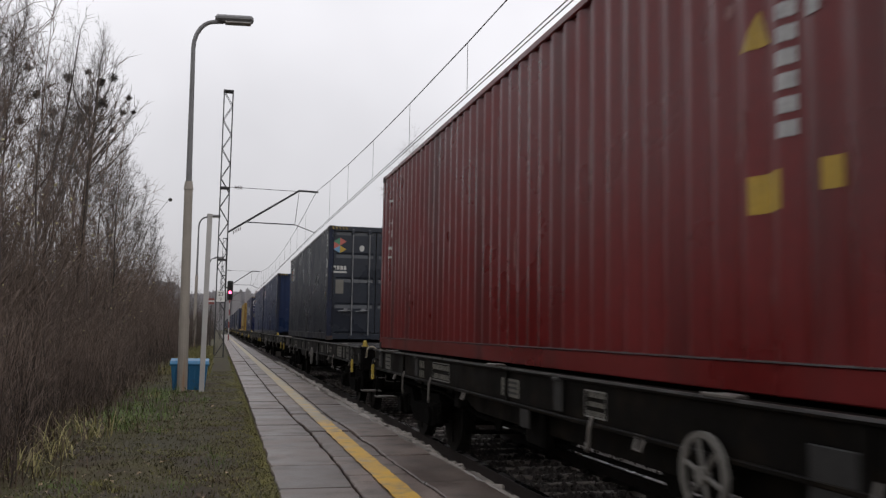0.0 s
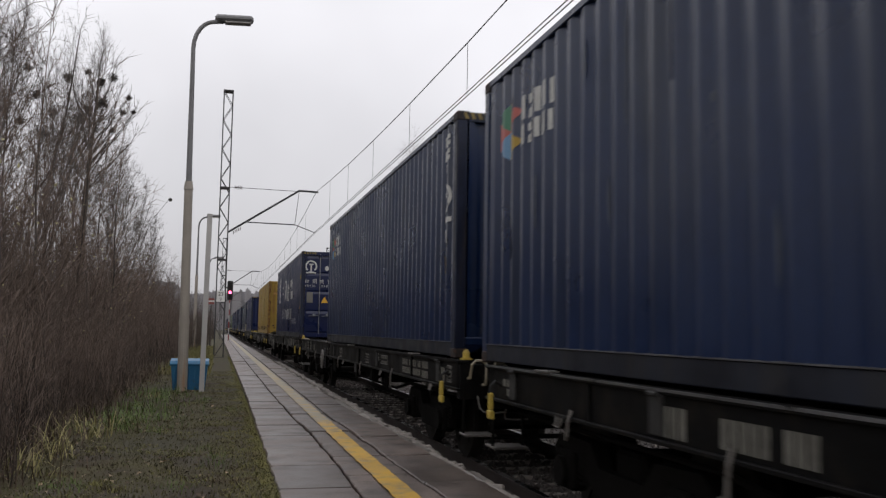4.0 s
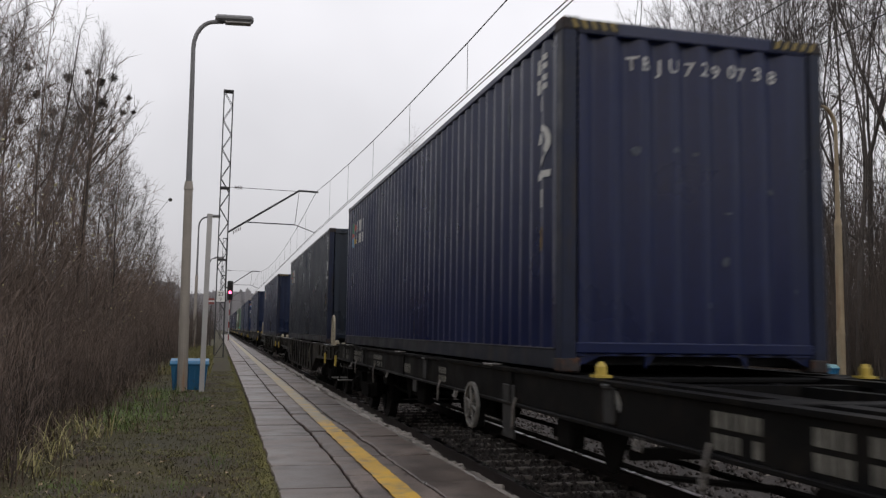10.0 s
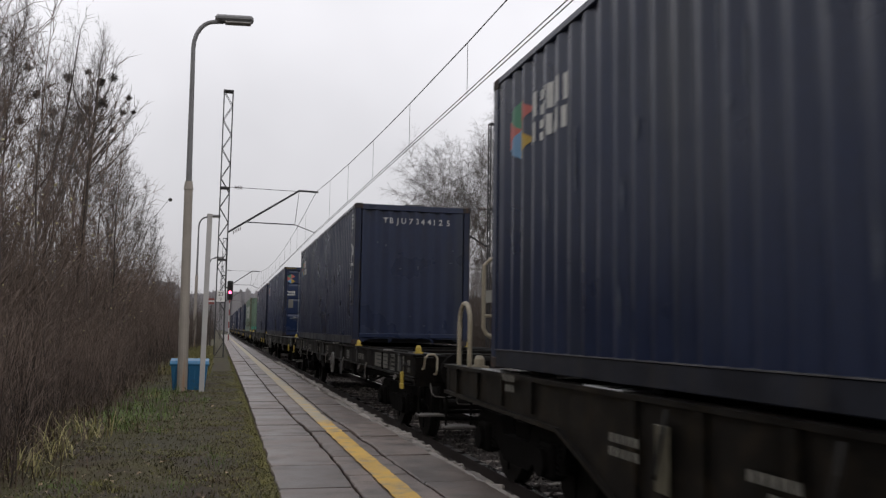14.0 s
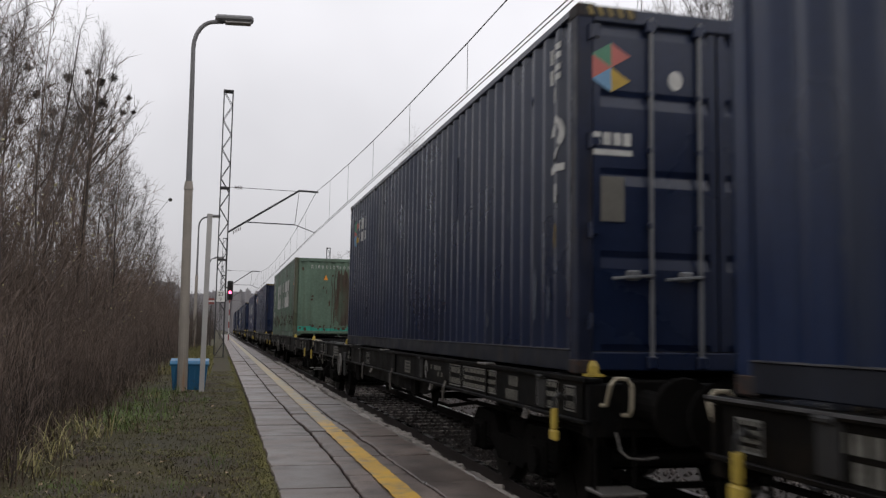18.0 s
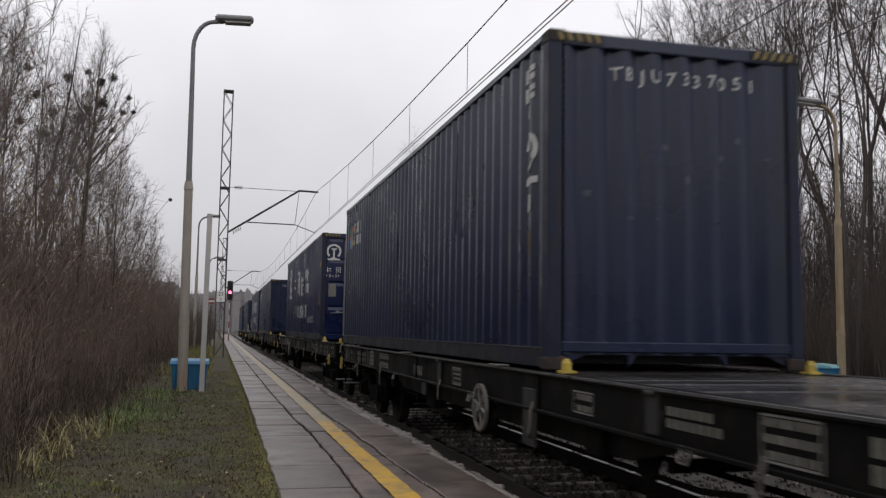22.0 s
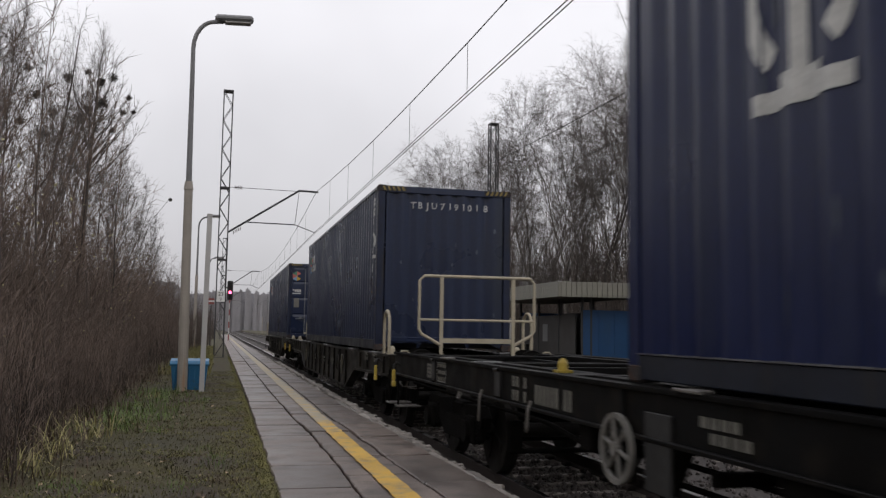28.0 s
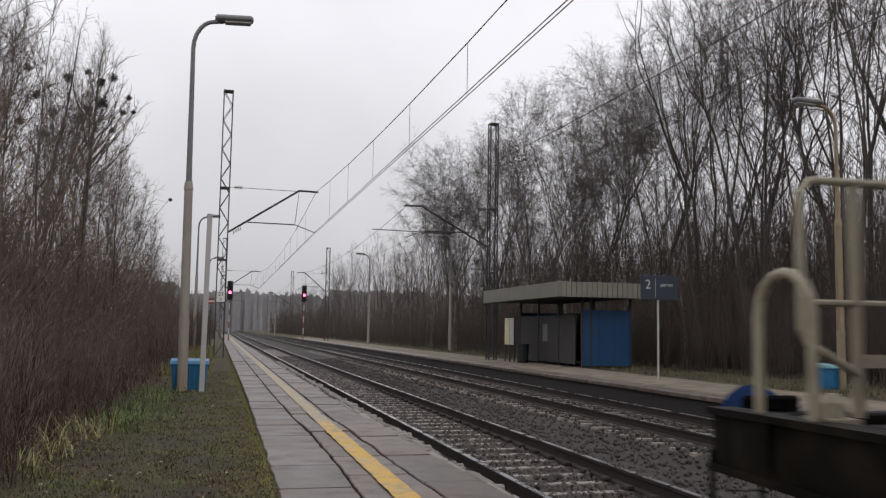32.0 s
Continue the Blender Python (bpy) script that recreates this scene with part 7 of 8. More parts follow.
# front face of each container along the train, in metres at the start
BOXES = [
    (2.45, "dark red steel container with yellow labels on a flat wagon", C_RED, "door", "red", False),
    (22.2, "slate-grey steel container with closed doors and a coloured mark", C_GREY, "door", "mark", True),
    (42.2, "blue corrugated container with a row of white markings on its end", C_BLUE, "plain", "mark", True),
    (55.5, "blue corrugated container close behind another on a flat wagon", C_BLUE, "plain", "mark", True),
    (75.35, "navy container with doors, white ring emblem and large white figures", C_CR, "door", "ring", True),
    (95.15, "rust-streaked yellow corrugated container on a planked wagon", C_YEL, "plain", "patch", False),
    (120.75, "bright blue corrugated container with white number on its end", C_CR, "plain", "mark", True),
    (136.3, "dark blue corrugated container on a railed skeleton wagon", C_DARK, "plain", "mark", False),
    (156.1, "navy corrugated container on a skeleton wagon with low posts", C_NAVY, "plain", "mark", True),
    (177.65, "navy corrugated container standing towards its wagon's rear", C_NAVY, "plain", "mark", False),
    (197.5, "blue container with closed doors, coloured mark and lock rods", C_BLUE, "door", "mark", True),
    (211.8, "navy container with closed doors close behind another", C_NAVY, "door", "mark", True),
    (237.95, "weathered green container with tall white bars and a rust stain", C_GREEN, "plain", "freight", False),
    (258.1, "dented blue corrugated container on a planked wagon", C_NAVY, "plain", "mark", True),
    (274.9, "navy container with doors, white ring emblem and large white figures", C_CR, "door", "ring", True),
    (298.8, "navy corrugated container on a wagon with yellow corner pins", C_NAVY, "plain", "mark", True),
    (312.95, "navy container with large white ring emblem on its side", C_CR, "plain", "ring", False),
    (334.85, "navy corrugated container behind a beige end railing", C_NAVY, "plain", "mark", True),
    (354.6, "long navy container with closed doors on the last wagon", C_NAVY, "door", "mark", True),
]
FLOOR_Z = 1.245
TRAIN = []
for i, (s, label, paint, front, style, haz) in enumerate(BOXES):
    if i == 18:
        container_size(12.95, 2.5)
    TRAIN.append((make_container(label, paint, front, style, 100 + i, haz, C_GREEN_POST if style == "freight" else C_YEL_POST if style == "patch" else None), s, 1.2 if i in (7, 8, 17, 18) else 1.275 if i == 1 else FLOOR_Z))


# ---- wagons ----
WHEEL = Shape().disc((0, 0, 0), (1, 0, 0), 0.46, 0.12, 24).disc((0.06, 0, 0), (1, 0, 0), 0.49, 0.025, 24).box(-0.08, -0.055, -0.34, 0.34, -0.03, 0.03).box(-0.08, -0.055, -0.03, 0.03, -0.34, 0.34).mesh("wheel")
WHEEL.materials.append(M["wheel"])
AXLE = Shape().bar((-1.0, 0, 0), (1.0, 0, 0), 0.08, 0.08, 10).mesh("wheelset")
AXLE.materials.append(M["wheel"])


def wheelset(t, y):
    w = shared("wheelset", AXLE, t, pose(0, y, 0.46))
    shared("wheel", WHEEL, w, pose(-0.76, 0, 0))
    shared("wheel", WHEEL, w, pose(0.76, 0, 0, 0, 0, 180))
    return w


def bogie(t, y):
    for sx in (-1, 1):
        x0, x1 = sorted((sx * 0.95, sx * 1.07))
        s = Shape().prism([(y - 1.25, 0.62), (y - 1.1, 0.74), (y - 0.5, 0.72), (y - 0.35, 0.55), (y + 0.35, 0.55), (y + 0.5, 0.72), (y + 1.1, 0.74), (y + 1.25, 0.62), (y + 1.2, 0.5), (y + 0.6, 0.46), (y + 0.35, 0.3), (y - 0.35, 0.3), (y - 0.6, 0.46), (y - 1.2, 0.5)], "x", x0, x1)
        sf = part("bogie_frame", s, M["bogie"], t)
        for dy in (-0.9, 0.9):
            part("axle_box", Shape().box(sx * 1.05 - 0.08, sx * 1.05 + 0.08, y + dy - 0.16, y + dy + 0.16, 0.32, 0.62, c=0.03).disc((sx * 1.15, y + dy, 0.46), (1, 0, 0), 0.12, 0.06, 12), M["bogie"], sf)
        for dy in (-1.12, -0.66, 0.66, 1.12):
            sp = Shape()
            for k in range(6):
                z = 0.4 + 0.045 * k
                sp.bar((sx * 1.02, y + dy, z - 0.0125), (sx * 1.02, y + dy, z + 0.0125), 0.075, 0.075, 8, False)
                sp.bar((sx * 1.02, y + dy, z + 0.0125), (sx * 1.02, y + dy, z + 0.0325), 0.055, 0.055, 8, False)
            part("spring", sp, M["bogie"], sf)
    part("bolster", Shape().box(-1.0, 1.0, y - 0.22, y + 0.22, 0.4, 0.72, c=0.03).box(-0.3, 0.3, y - 0.3, y + 0.3, 0.7, 0.85), M["bogie"], t)
    for dy in (-1.42, -0.38, 0.38, 1.42):
        bar = part("brake_beam", Shape().bar((-0.8, y + dy, 0.3), (0.8, y + dy, 0.3), 0.03, 0.03, 6), M["bogie"], t)
        for x in (-0.75, 0.75):
            part("brake_shoe", Shape().box(x - 0.07, x + 0.07, y + dy - 0.05, y + dy + 0.05, 0.3, 0.62), M["bogie"], bar)
    return [wheelset(t, y - 0.9), wheelset(t, y + 0.9)]


def buffers(t, y, s, z=1.05, levers=True, head=None, short=1.0, handle=False):
    """Buffers, hook, hose and steps at an end that faces s along y."""
    for x in (-0.875, 0.875):
        k = s * short
        b = part("buffer", Shape().bar((x, y, z), (x, y + k * 0.33, z), 0.115, 0.1, 14).bar((x, y + k * 0.3, z), (x, y + k * 0.56, z), 0.08, 0.08, 12).bar((x, y + k * 0.56, z), (x, y + k * 0.6, z), 0.23, 0.22, 18), head or M["bogie"], t)
        part("buffer_base", Shape().box(x - 0.18, x + 0.18, min(y, y + s * 0.04), max(y, y + s * 0.04), z - 0.18, z + 0.18, c=0.02), M["bogie"], b)
    part("coupling", Shape().box(-0.06, 0.06, min(y, y + s * 0.35), max(y, y + s * 0.35), z - 0.08, z + 0.05, c=0.02).path([(0.05, y + s * 0.3, z), (0.06, y + s * 0.62, z - 0.2)], 0.03, 6).path([(-0.05, y + s * 0.3, z), (-0.06, y + s * 0.62, z - 0.2)], 0.03, 6), M["bogie"], t)
    hose = [(-0.35, y, z - 0.1), (-0.35, y + s * 0.2, z - 0.28), (-0.33, y + s * 0.42, z - 0.42), (-0.3, y + s * 0.62, z - 0.36)]
    part("brake_hose", Shape().path(hose, 0.025, 8), M["black"], t)
    for x in (-1.1, 1.1):
        step = part("end_step", Shape().box(x - 0.17, x + 0.17, y + min(0, s * 0.05) - 0.12, y + max(0, s * 0.05) + 0.12, 0.44, 0.465, c=0.006), M["plate_grey"], t, "worn steel step")
        for dx in (-0.15, 0.15):
            part("step_hanger", Shape().bar((x + dx, y, 0.45), (x + dx, y, 0.95), 0.015, 0.015, 6), M["bogie"], step)
        part("grab_handle", Shape().path([(x, y + s * 0.02, 0.86), (x, y + s * 0.1, 0.74), (x + 0.03, y + s * 0.16, 0.7), (x + 0.14, y + s * 0.17, 0.69), (x + 0.26, y + s * 0.14, 0.7)], 0.008, 6), M["plate_grey"], t, "pale grab handle")
        sx = 1 if x > 0 else -1
        if not levers:
            continue
        part("lever_bracket", Shape().path([(sx * 1.31, y - s * 0.4, 1.06), (sx * 1.36, y - s * 0.4, 1.1), (sx * 1.4, y - s * 0.4, 1.06), (sx * 1.405, y - s * 0.4, 0.98)], 0.017, 7), M["plate_dark"], t, "bent lever bracket")
        lv = Shape().box(sx * 1.4 - 0.022, sx * 1.4 + 0.022, y - s * 0.4 - 0.03, y - s * 0.4 + 0.03, 0.84, 1.0, c=0.012).box(sx * 1.4 - 0.022, sx * 1.4 + 0.022, y - s * 0.4 - 0.06, y - s * 0.4 + 0.06, 0.76, 0.84, c=0.012)
        part("brake_lever", lv, M["handle_yellow"], t, "yellow change-over lever")
        if not handle:
            continue
        hx0 = sx * 1.05
        part("shunter_handle", Shape().path([(hx0, y + s * 0.02, 0.98), (hx0, y + s * 0.13, 0.99), (hx0, y + s * 0.17, 1.04), (hx0, y + s * 0.17, 1.2), (hx0 + sx * 0.04, y + s * 0.17, 1.245), (hx0 + sx * 0.12, y + s * 0.17, 1.245), (hx0 + sx * 0.16, y + s * 0.17, 1.2), (hx0 + sx * 0.16, y + s * 0.1, 1.06), (hx0 + sx * 0.16, y + s * 0.02, 1.05)], 0.015, 7), M["rail_beige"], t, "pale bent shunter's handle")


M["buffer_blue"] = mat("blue_buffer_paint", (0.02, 0.06, 0.2), 0.5, var=0.3, scale=5, bump=0.1)
M["plate_wet"] = mat("wet_grey_pad", (0.11, 0.11, 0.11), 0.3, var=0.4, scale=5, bump=0.1)
M["plate_grey"] = mat("worn_grey_steel", (0.16, 0.15, 0.14), 0.5, metal=0.5, var=0.3, scale=6, bump=0.1)


def flat_wagon(deck, rnd, flip, pins, gear, LW=18.5, railing=False):
    """A 60-foot container flat wagon; y = 0 at its front end."""
    hx, zt, zb = 1.3, 1.235, 0.93
    steel = M["wagon"] if rnd.random() < 0.6 else M["wagon_brown"]
    t = thing("flat_wagon", ("black flat wagon with a wet planked deck" if deck else "black skeleton flat wagon with open cross beams"), "freight wagon", "wagons of the train")
    for sx in (-1, 1):
        s = Shape()
        a, b = sorted((sx * (hx - 0.012), sx * hx))
        s.box(a, b, 0.06, LW - 0.06, zb, zt - 0.02)
        a2, b2 = sorted((sx * (hx - 0.11), sx * (hx + 0.03)))
        s.box(a2, b2, 0.0, LW, zt - 0.03, zt, c=0.006).box(a2, b2, 0.0, LW, zb - 0.02, zb + 0.01, c=0.006)
        part("side_sill", s, steel, t)
        part("edge_strip", Shape().box(*sorted((sx * (hx + 0.005), sx * (hx + 0.034))), 0.0, LW, zt - 0.012, zt + 0.003), M["worn_glint"] if deck else steel, t, "worn sill edge with a painted glint" if deck else "")
        if gear == "deep":
            part("belly_sill", Shape().prism([(4.6, zb), (5.6, 0.72), (12.9, 0.72), (13.9, zb)], "x", *sorted((sx * (hx - 0.16), sx * (hx - 0.12)))), steel, t)
        rib = Shape().box(*sorted((sx * hx, sx * (hx + 0.022))), -0.03, 0.03, zb, zt - 0.03).mesh("sill_rib")
        rib.materials.append(steel)
        for i in range(4):
            shared("sill_rib", rib, t, pose(0, 2.4 + i * (LW - 4.8) / 3, 0))
    for y in (0.0, LW - 0.12):
        part("headstock", Shape().box(-hx, hx, y, y + 0.12, 0.82, zt - 0.035, c=0.01), steel, t)
    cm = Shape().box(-hx + 0.12, hx - 0.12, -0.06, 0.06, zb + 0.02, zt - 0.04).mesh("cross_beam")
    cm.materials.append(steel)
    for i in range(12):
        shared("cross_beam", cm, t, pose(0, 0.8 + i * 1.535, 0))
    for x in (-0.42, 0.42):
        part("centre_sill", Shape().box(x - 0.05, x + 0.05, 0.12, LW - 0.12, 0.78, zt - 0.05), steel, t)
    if deck:
        pm = Shape().box(-hx + 0.13, hx - 0.13, 0.004, 0.226, zt - 0.045, zt - 0.006, c=0.006).mesh("deck_plank")
        pm.materials.append(M["plank"])
        for i in range(79):
            shared("deck_plank", pm, t, pose(rnd.uniform(-0.01, 0.01), 0.15 + 0.23 * i, rnd.uniform(-0.004, 0.003)))
    else:
        part("walkway_grid", Shape().box(-0.22, 0.22, 0.2, LW - 0.2, zt - 0.16, zt - 0.14), M["plate_dark"], t)
        for i in range(8):
            y = 1.1 + i * (LW - 2.2) / 7
            part("deck_cross_bar", Shape().box(-0.98, 0.98, y - 0.09, y + 0.09, zt - 0.05, zt - 0.012, c=0.008), steel, t)
            for sx in (-1, 1):
                part("gusset", Shape().box(*sorted((sx * 0.86, sx * 1.18)), y - 0.16, y + 0.16, zt - 0.03, zt - 0.003, c=0.005), M["plate_wet"] if i % 3 == 0 else steel, t)
        for sx in (-1, 1):
            part("deck_rail", Shape().box(*sorted((sx * 0.85, sx * 1.0)), 0.15, LW - 0.15, zt - 0.05, zt - 0.005), steel, t)
    for y in pins:
        for sx in (-1, 1):
            part("corner_pin", Shape().box(sx * 1.13 - 0.06, sx * 1.13 + 0.06, y - 0.06, y + 0.06, zt, zt + 0.02).bar((sx * 1.13, y, zt + 0.02), (sx * 1.13, y, zt + 0.08), 0.042, 0.04, 10).bar((sx * 1.13, y, zt + 0.08), (sx * 1.13, y, zt + 0.115), 0.04, 0.018, 10), M["handle_yellow"], t, "dull yellow corner pin")
    sets = bogie(t, 2.4) + bogie(t, LW - 2.4)
    buffers(t, 0.0, -1, handle=True)
    buffers(t, LW, 1, handle=True)
    if railing:
        end_rail(t, LW - 0.1, zt + 0.1, -0.08)
    # handbrake wheel, tank, brake gear
    hy, flip = flip, flip > 10
    for sx in (-1, 1):
        wsh = Shape().disc((0, 0, 0), (1, 0, 0), 0.225, 0.032, 22, hole=0.192)
        for k in range(3):
            a = radians(60 * k + 15)
            wsh.bar((0, -0.2 * math.cos(a), -0.2 * math.sin(a)), (0, 0.2 * math.cos(a), 0.2 * math.sin(a)), 0.014, 0.014, 6)
        wsh.disc((0, 0, 0), (1, 0, 0), 0.045, 0.06, 10)
        hw = part("handbrake_wheel", wsh, M["wheel_pale"], t, "pale spoked handbrake wheel")
        hw.matrix_basis = pose(sx * 1.37, hy, 0.83)
        part("wheel_bracket", Shape().box(sx * 1.3 - 0.05, sx * 1.3 + 0.05, hy - 0.06, hy + 0.06, 0.62, zb).bar((sx * 1.2, hy, 0.83), (sx * 1.38, hy, 0.83), 0.025, 0.025, 8), steel, t)
    part("air_tank", Shape().bar((0.55, 7.4, 0.66), (0.55, 8.9, 0.66), 0.2, 0.2, 16).bar((0.55, 7.32, 0.66), (0.55, 7.4, 0.66), 0.12, 0.2, 16), M["bogie"], t)
    part("brake_cylinder", Shape().bar((-0.5, 9.6, 0.68), (-0.5, 10.3, 0.68), 0.17, 0.17, 14).bar((-0.5, 10.3, 0.68), (-0.5, 11.6, 0.68), 0.03, 0.03, 6), M["bogie"], t)
    rig = Shape().bar((-0.1, 3.5, 0.5), (-0.1, 15.0, 0.5), 0.025, 0.025, 6).bar((0.25, 2.5, 0.6), (0.25, 16.0, 0.6), 0.03, 0.03, 6)
    for y in (5.2, 6.6, 12.0, 13.2):
        rig.box(-1.1, 1.1, y - 0.04, y + 0.04, 0.7, 0.78)
    part("brake_rigging", rig, M["bogie"], t)
    for y, w, z0 in ((5.9, 0.3, 0.68), (10.8, 0.42, 0.6), (13.4, 0.22, 0.7)):
        part("equipment_box", Shape().box(-1.24, -1.12, y, y + w, z0, zb, c=0.02), M["bogie"], t)
    part("destination_frame", Shape().box(-1.325, -1.31, 7.2 if flip else 10.9, 7.42 if flip else 11.12, 0.76, 0.92), M["plate_dark"], t, "dark wagon label holder")
    # stencilled data on the near sill
    x = -hx - 0.006
    for k, (y, w, z0, z1) in enumerate(((0.22, 0.2, 0.98, 1.17), (0.7, 0.45, 0.97, 1.19), (1.4, 0.34, 0.96, 1.2), (2.0, 1.15, 0.97, 1.19), (3.5, 0.45, 0.96, 1.19), (4.15, 0.6, 1.02, 1.16), (6.0, 0.36, 0.98, 1.14), (9.4, 0.36, 0.97, 1.16), (11.3, 0.5, 0.98, 1.14), (13.5, 0.8, 0.97, 1.18), (14.7, 0.4, 0.96, 1.2), (15.6, 1.0, 0.98, 1.18), (17.2, 0.42, 0.96, 1.19), (17.9, 0.22, 0.98, 1.15))):
        if rnd.random() < 0.15:
            continue
        y += rnd.uniform(-0.15, 0.15)
        kind = rnd.random()
        s = Shape()
        if kind < 0.4:
            # a framed panel with rows of small bars
            e = 0.012
            s.add([(x, y, z0), (x, y + w, z0), (x, y + w, z0 + e), (x, y, z0 + e)], [(0, 1, 2, 3)]).add([(x, y, z1 - e), (x, y + w, z1 - e), (x, y + w, z1), (x, y, z1)], [(0, 1, 2, 3)])
            s.add([(x, y, z0), (x, y + e, z0), (x, y + e, z1), (x, y, z1)], [(0, 1, 2, 3)]).add([(x - 0.001, y + w - e, z0), (x - 0.001, y + w, z0), (x - 0.001, y + w, z1), (x - 0.001, y + w - e, z1)], [(0, 1, 2, 3)])
            part("stencil_frame", s, M["mark_white"], t)
            g = Shape()
            rows = rnd.choice((2, 3, 4))
            for j in range(rows):
                zz, hh = z0 + (z1 - z0) * (j + 0.22) / rows, (z1 - z0) / rows * 0.55
                a = y + 0.03
                while a < y + w - 0.06:
                    d = min(rnd.uniform(0.03, 0.11), y + w - 0.03 - a)
                    g.add([(x, a, zz), (x, a + d, zz), (x, a + d, zz + hh), (x, a, zz + hh)], [(0, 1, 2, 3)])
                    a += d + 0.015
            tagged(part("stencil", g, M["mark_dull"], t), kind="stuff")
        elif kind < 0.55:
            s.add([(x, y, z0), (x, y + w, z0), (x, y + w, z1), (x, y, z1)], [(0, 1, 2, 3)])
            part("stencil_panel", s, M["mark_dull"], t)
            g = Shape()
            for j in range(3):
                zz = z0 + (z1 - z0) * (0.18 + 0.28 * j)
                g.add([(x - 0.003, y + 0.04, zz), (x - 0.003, y + w * rnd.uniform(0.6, 0.92), zz), (x - 0.003, y + w * 0.9, zz + 0.02), (x - 0.003, y + 0.04, zz + 0.02)], [(0, 1, 2, 3)])
            tagged(part("stencil", g, M["black"], t), kind="stuff")
        else:
            n = max(2, int(w / 0.085))
            rows = rnd.choice((1, 2, 2))
            for j in range(rows):
                h = (z1 - z0) / rows * 0.75
                for i in range(n):
                    if rnd.random() < 0.14:
                        continue
                    a = y + i * w / n
                    zz = z0 + j * (z1 - z0) / rows
                    s.add([(x, a, zz), (x, a + w / n * 0.72, zz), (x, a + w / n * 0.72, zz + h), (x, a, zz + h)], [(0, 1, 2, 3)])
            tagged(part("stencil", s, M["mark_dull"], t), kind="stuff")
    # hanging hooks, hinge plates and hoses under the sill
    for y in (3.9, 6.9, 9.9, 14.2, 16.1):
        y += rnd.uniform(-0.3, 0.3)
        d = rnd.uniform(0.12, 0.22)
        part("rope_hook", Shape().path([(-hx - 0.02, y, zb + 0.06), (-hx - 0.045, y, zb - 0.02), (-hx - 0.045, y + 0.02, zb - d), (-hx - 0.03, y + 0.07, zb - d - 0.03), (-hx - 0.02, y + 0.1, zb - d + 0.02)], 0.013, 6), M["plate_grey"], t, "worn hanging rope hook")
    for y in (0.95, 5.0, 10.3, 15.2, 17.6):
        y += rnd.uniform(-0.2, 0.2)
        part("hinge_plate", Shape().box(-hx - 0.026, -hx, y, y + 0.16, zb + 0.03, zt - 0.02, c=0.006).bar((-hx - 0.035, y + 0.02, zt - 0.03), (-hx - 0.035, y + 0.14, zt - 0.03), 0.018, 0.018, 8), M["plate_dark"], t)
    for y in (2.1, 7.8, 11.9, 16.9):
        y += rnd.uniform(-0.3, 0.3)
        part("latch", Shape().box(-hx - 0.05, -hx + 0.06, y, y + 0.2, zt + 0.001, zt + 0.022, c=0.006).bar((-hx - 0.045, y - 0.05, zt + 0.012), (-hx - 0.045, y + 0.25, zt + 0.012), 0.012, 0.012, 6), M["plate_grey"], t, "pale worn latch on the sill's edge")
    part("door_flap", Shape().box(-hx - 0.02, -hx - 0.003, 12.1 if flip else 7.0, 12.42 if flip else 7.32, 0.62, zb + 0.16, c=0.006), M["plate_dark"], t)
    for y in (1.2, 4.6, 8.9, 12.9, 16.6):
        part("lashing_ring", Shape().path([(-hx - 0.015, y - 0.05, zb + 0.01), (-hx - 0.05, y - 0.04, zb - 0.08), (-hx - 0.05, y + 0.04, zb - 0.08), (-hx - 0.015, y + 0.05, zb + 0.01)], 0.011, 5), M["plate_grey"], t)
    part("brake_pipe", Shape().path([(-1.05, 0.2, 0.8), (-1.05, 3.6, 0.78), (-1.0, 5.0, 0.62), (-1.0, 13.4, 0.62), (-1.05, 14.8, 0.78), (-1.05, LW - 0.2, 0.8)], 0.022, 6), M["bogie"], t)
    for y in (5.6, 9.0, 12.6):
        part("truss_bracket", Shape().prism([(y - 0.3, zb - 0.02), (y + 0.3, zb - 0.02), (y + 0.06, 0.55), (y - 0.06, 0.55)], "x", -1.05, -1.02), M["bogie"], t)
    lg = Shape()
    ly = 5.0
    for i in range(10):
        a0, a1 = radians(200 - 30 * i), radians(170 - 30 * i)
        q = 0.055 if i < 5 else 0.02
        lg.add([(x, ly + 0.04 * math.cos(a0), 1.08 + 0.03 * math.sin(a0)), (x, ly + 0.09 * math.cos(a0), 1.08 + 0.11 * math.sin(a0)), (x, ly + 0.09 * math.cos(a1), 1.08 + 0.11 * math.sin(a1)), (x, ly + 0.04 * math.cos(a1), 1.08 + 0.03 * math.sin(a1))], [(0, 1, 2, 3)])
    part("wagon_mark", lg, M["mark_white"], t, "white round mark")
    return t, sets


# worn steel edge, its wet glint painted in as a lighter tone
M["worn_glint"] = mat("worn_edge_painted_glint", (0.13, 0.13, 0.135), 0.35, metal=0.5, var=0.4, scale=3, bump=0.1)
M["deep_steel"] = mat("grimy_grey_brown_wagon_steel", (0.0075, 0.0067, 0.0058), 0.45, var=0.6, scale=2.5, fine=30, bump=0.25, dirt=(0.018, 0.0145, 0.0105), dirt_amount=0.55, spec=0.12)
M["plate_dark"] = mat("dark_grid_plate", (0.012, 0.012, 0.012), 0.7, metal=0.0, var=0.3, scale=6, bump=0.3)
M["mark_dull"] = mat("grimy_stencil_white", (0.115, 0.112, 0.096), 0.7, var=0.6, scale=7, bump=0)
M["plate_yellowed"] = mat("yellowed_white_plate", (0.075, 0.068, 0.045), 0.6, var=0.5, scale=5, bump=0)
M["wheel_pale"] = mat("pale_handwheel_paint", (0.14, 0.135, 0.125), 0.55, var=0.3, scale=8, bump=0.1)


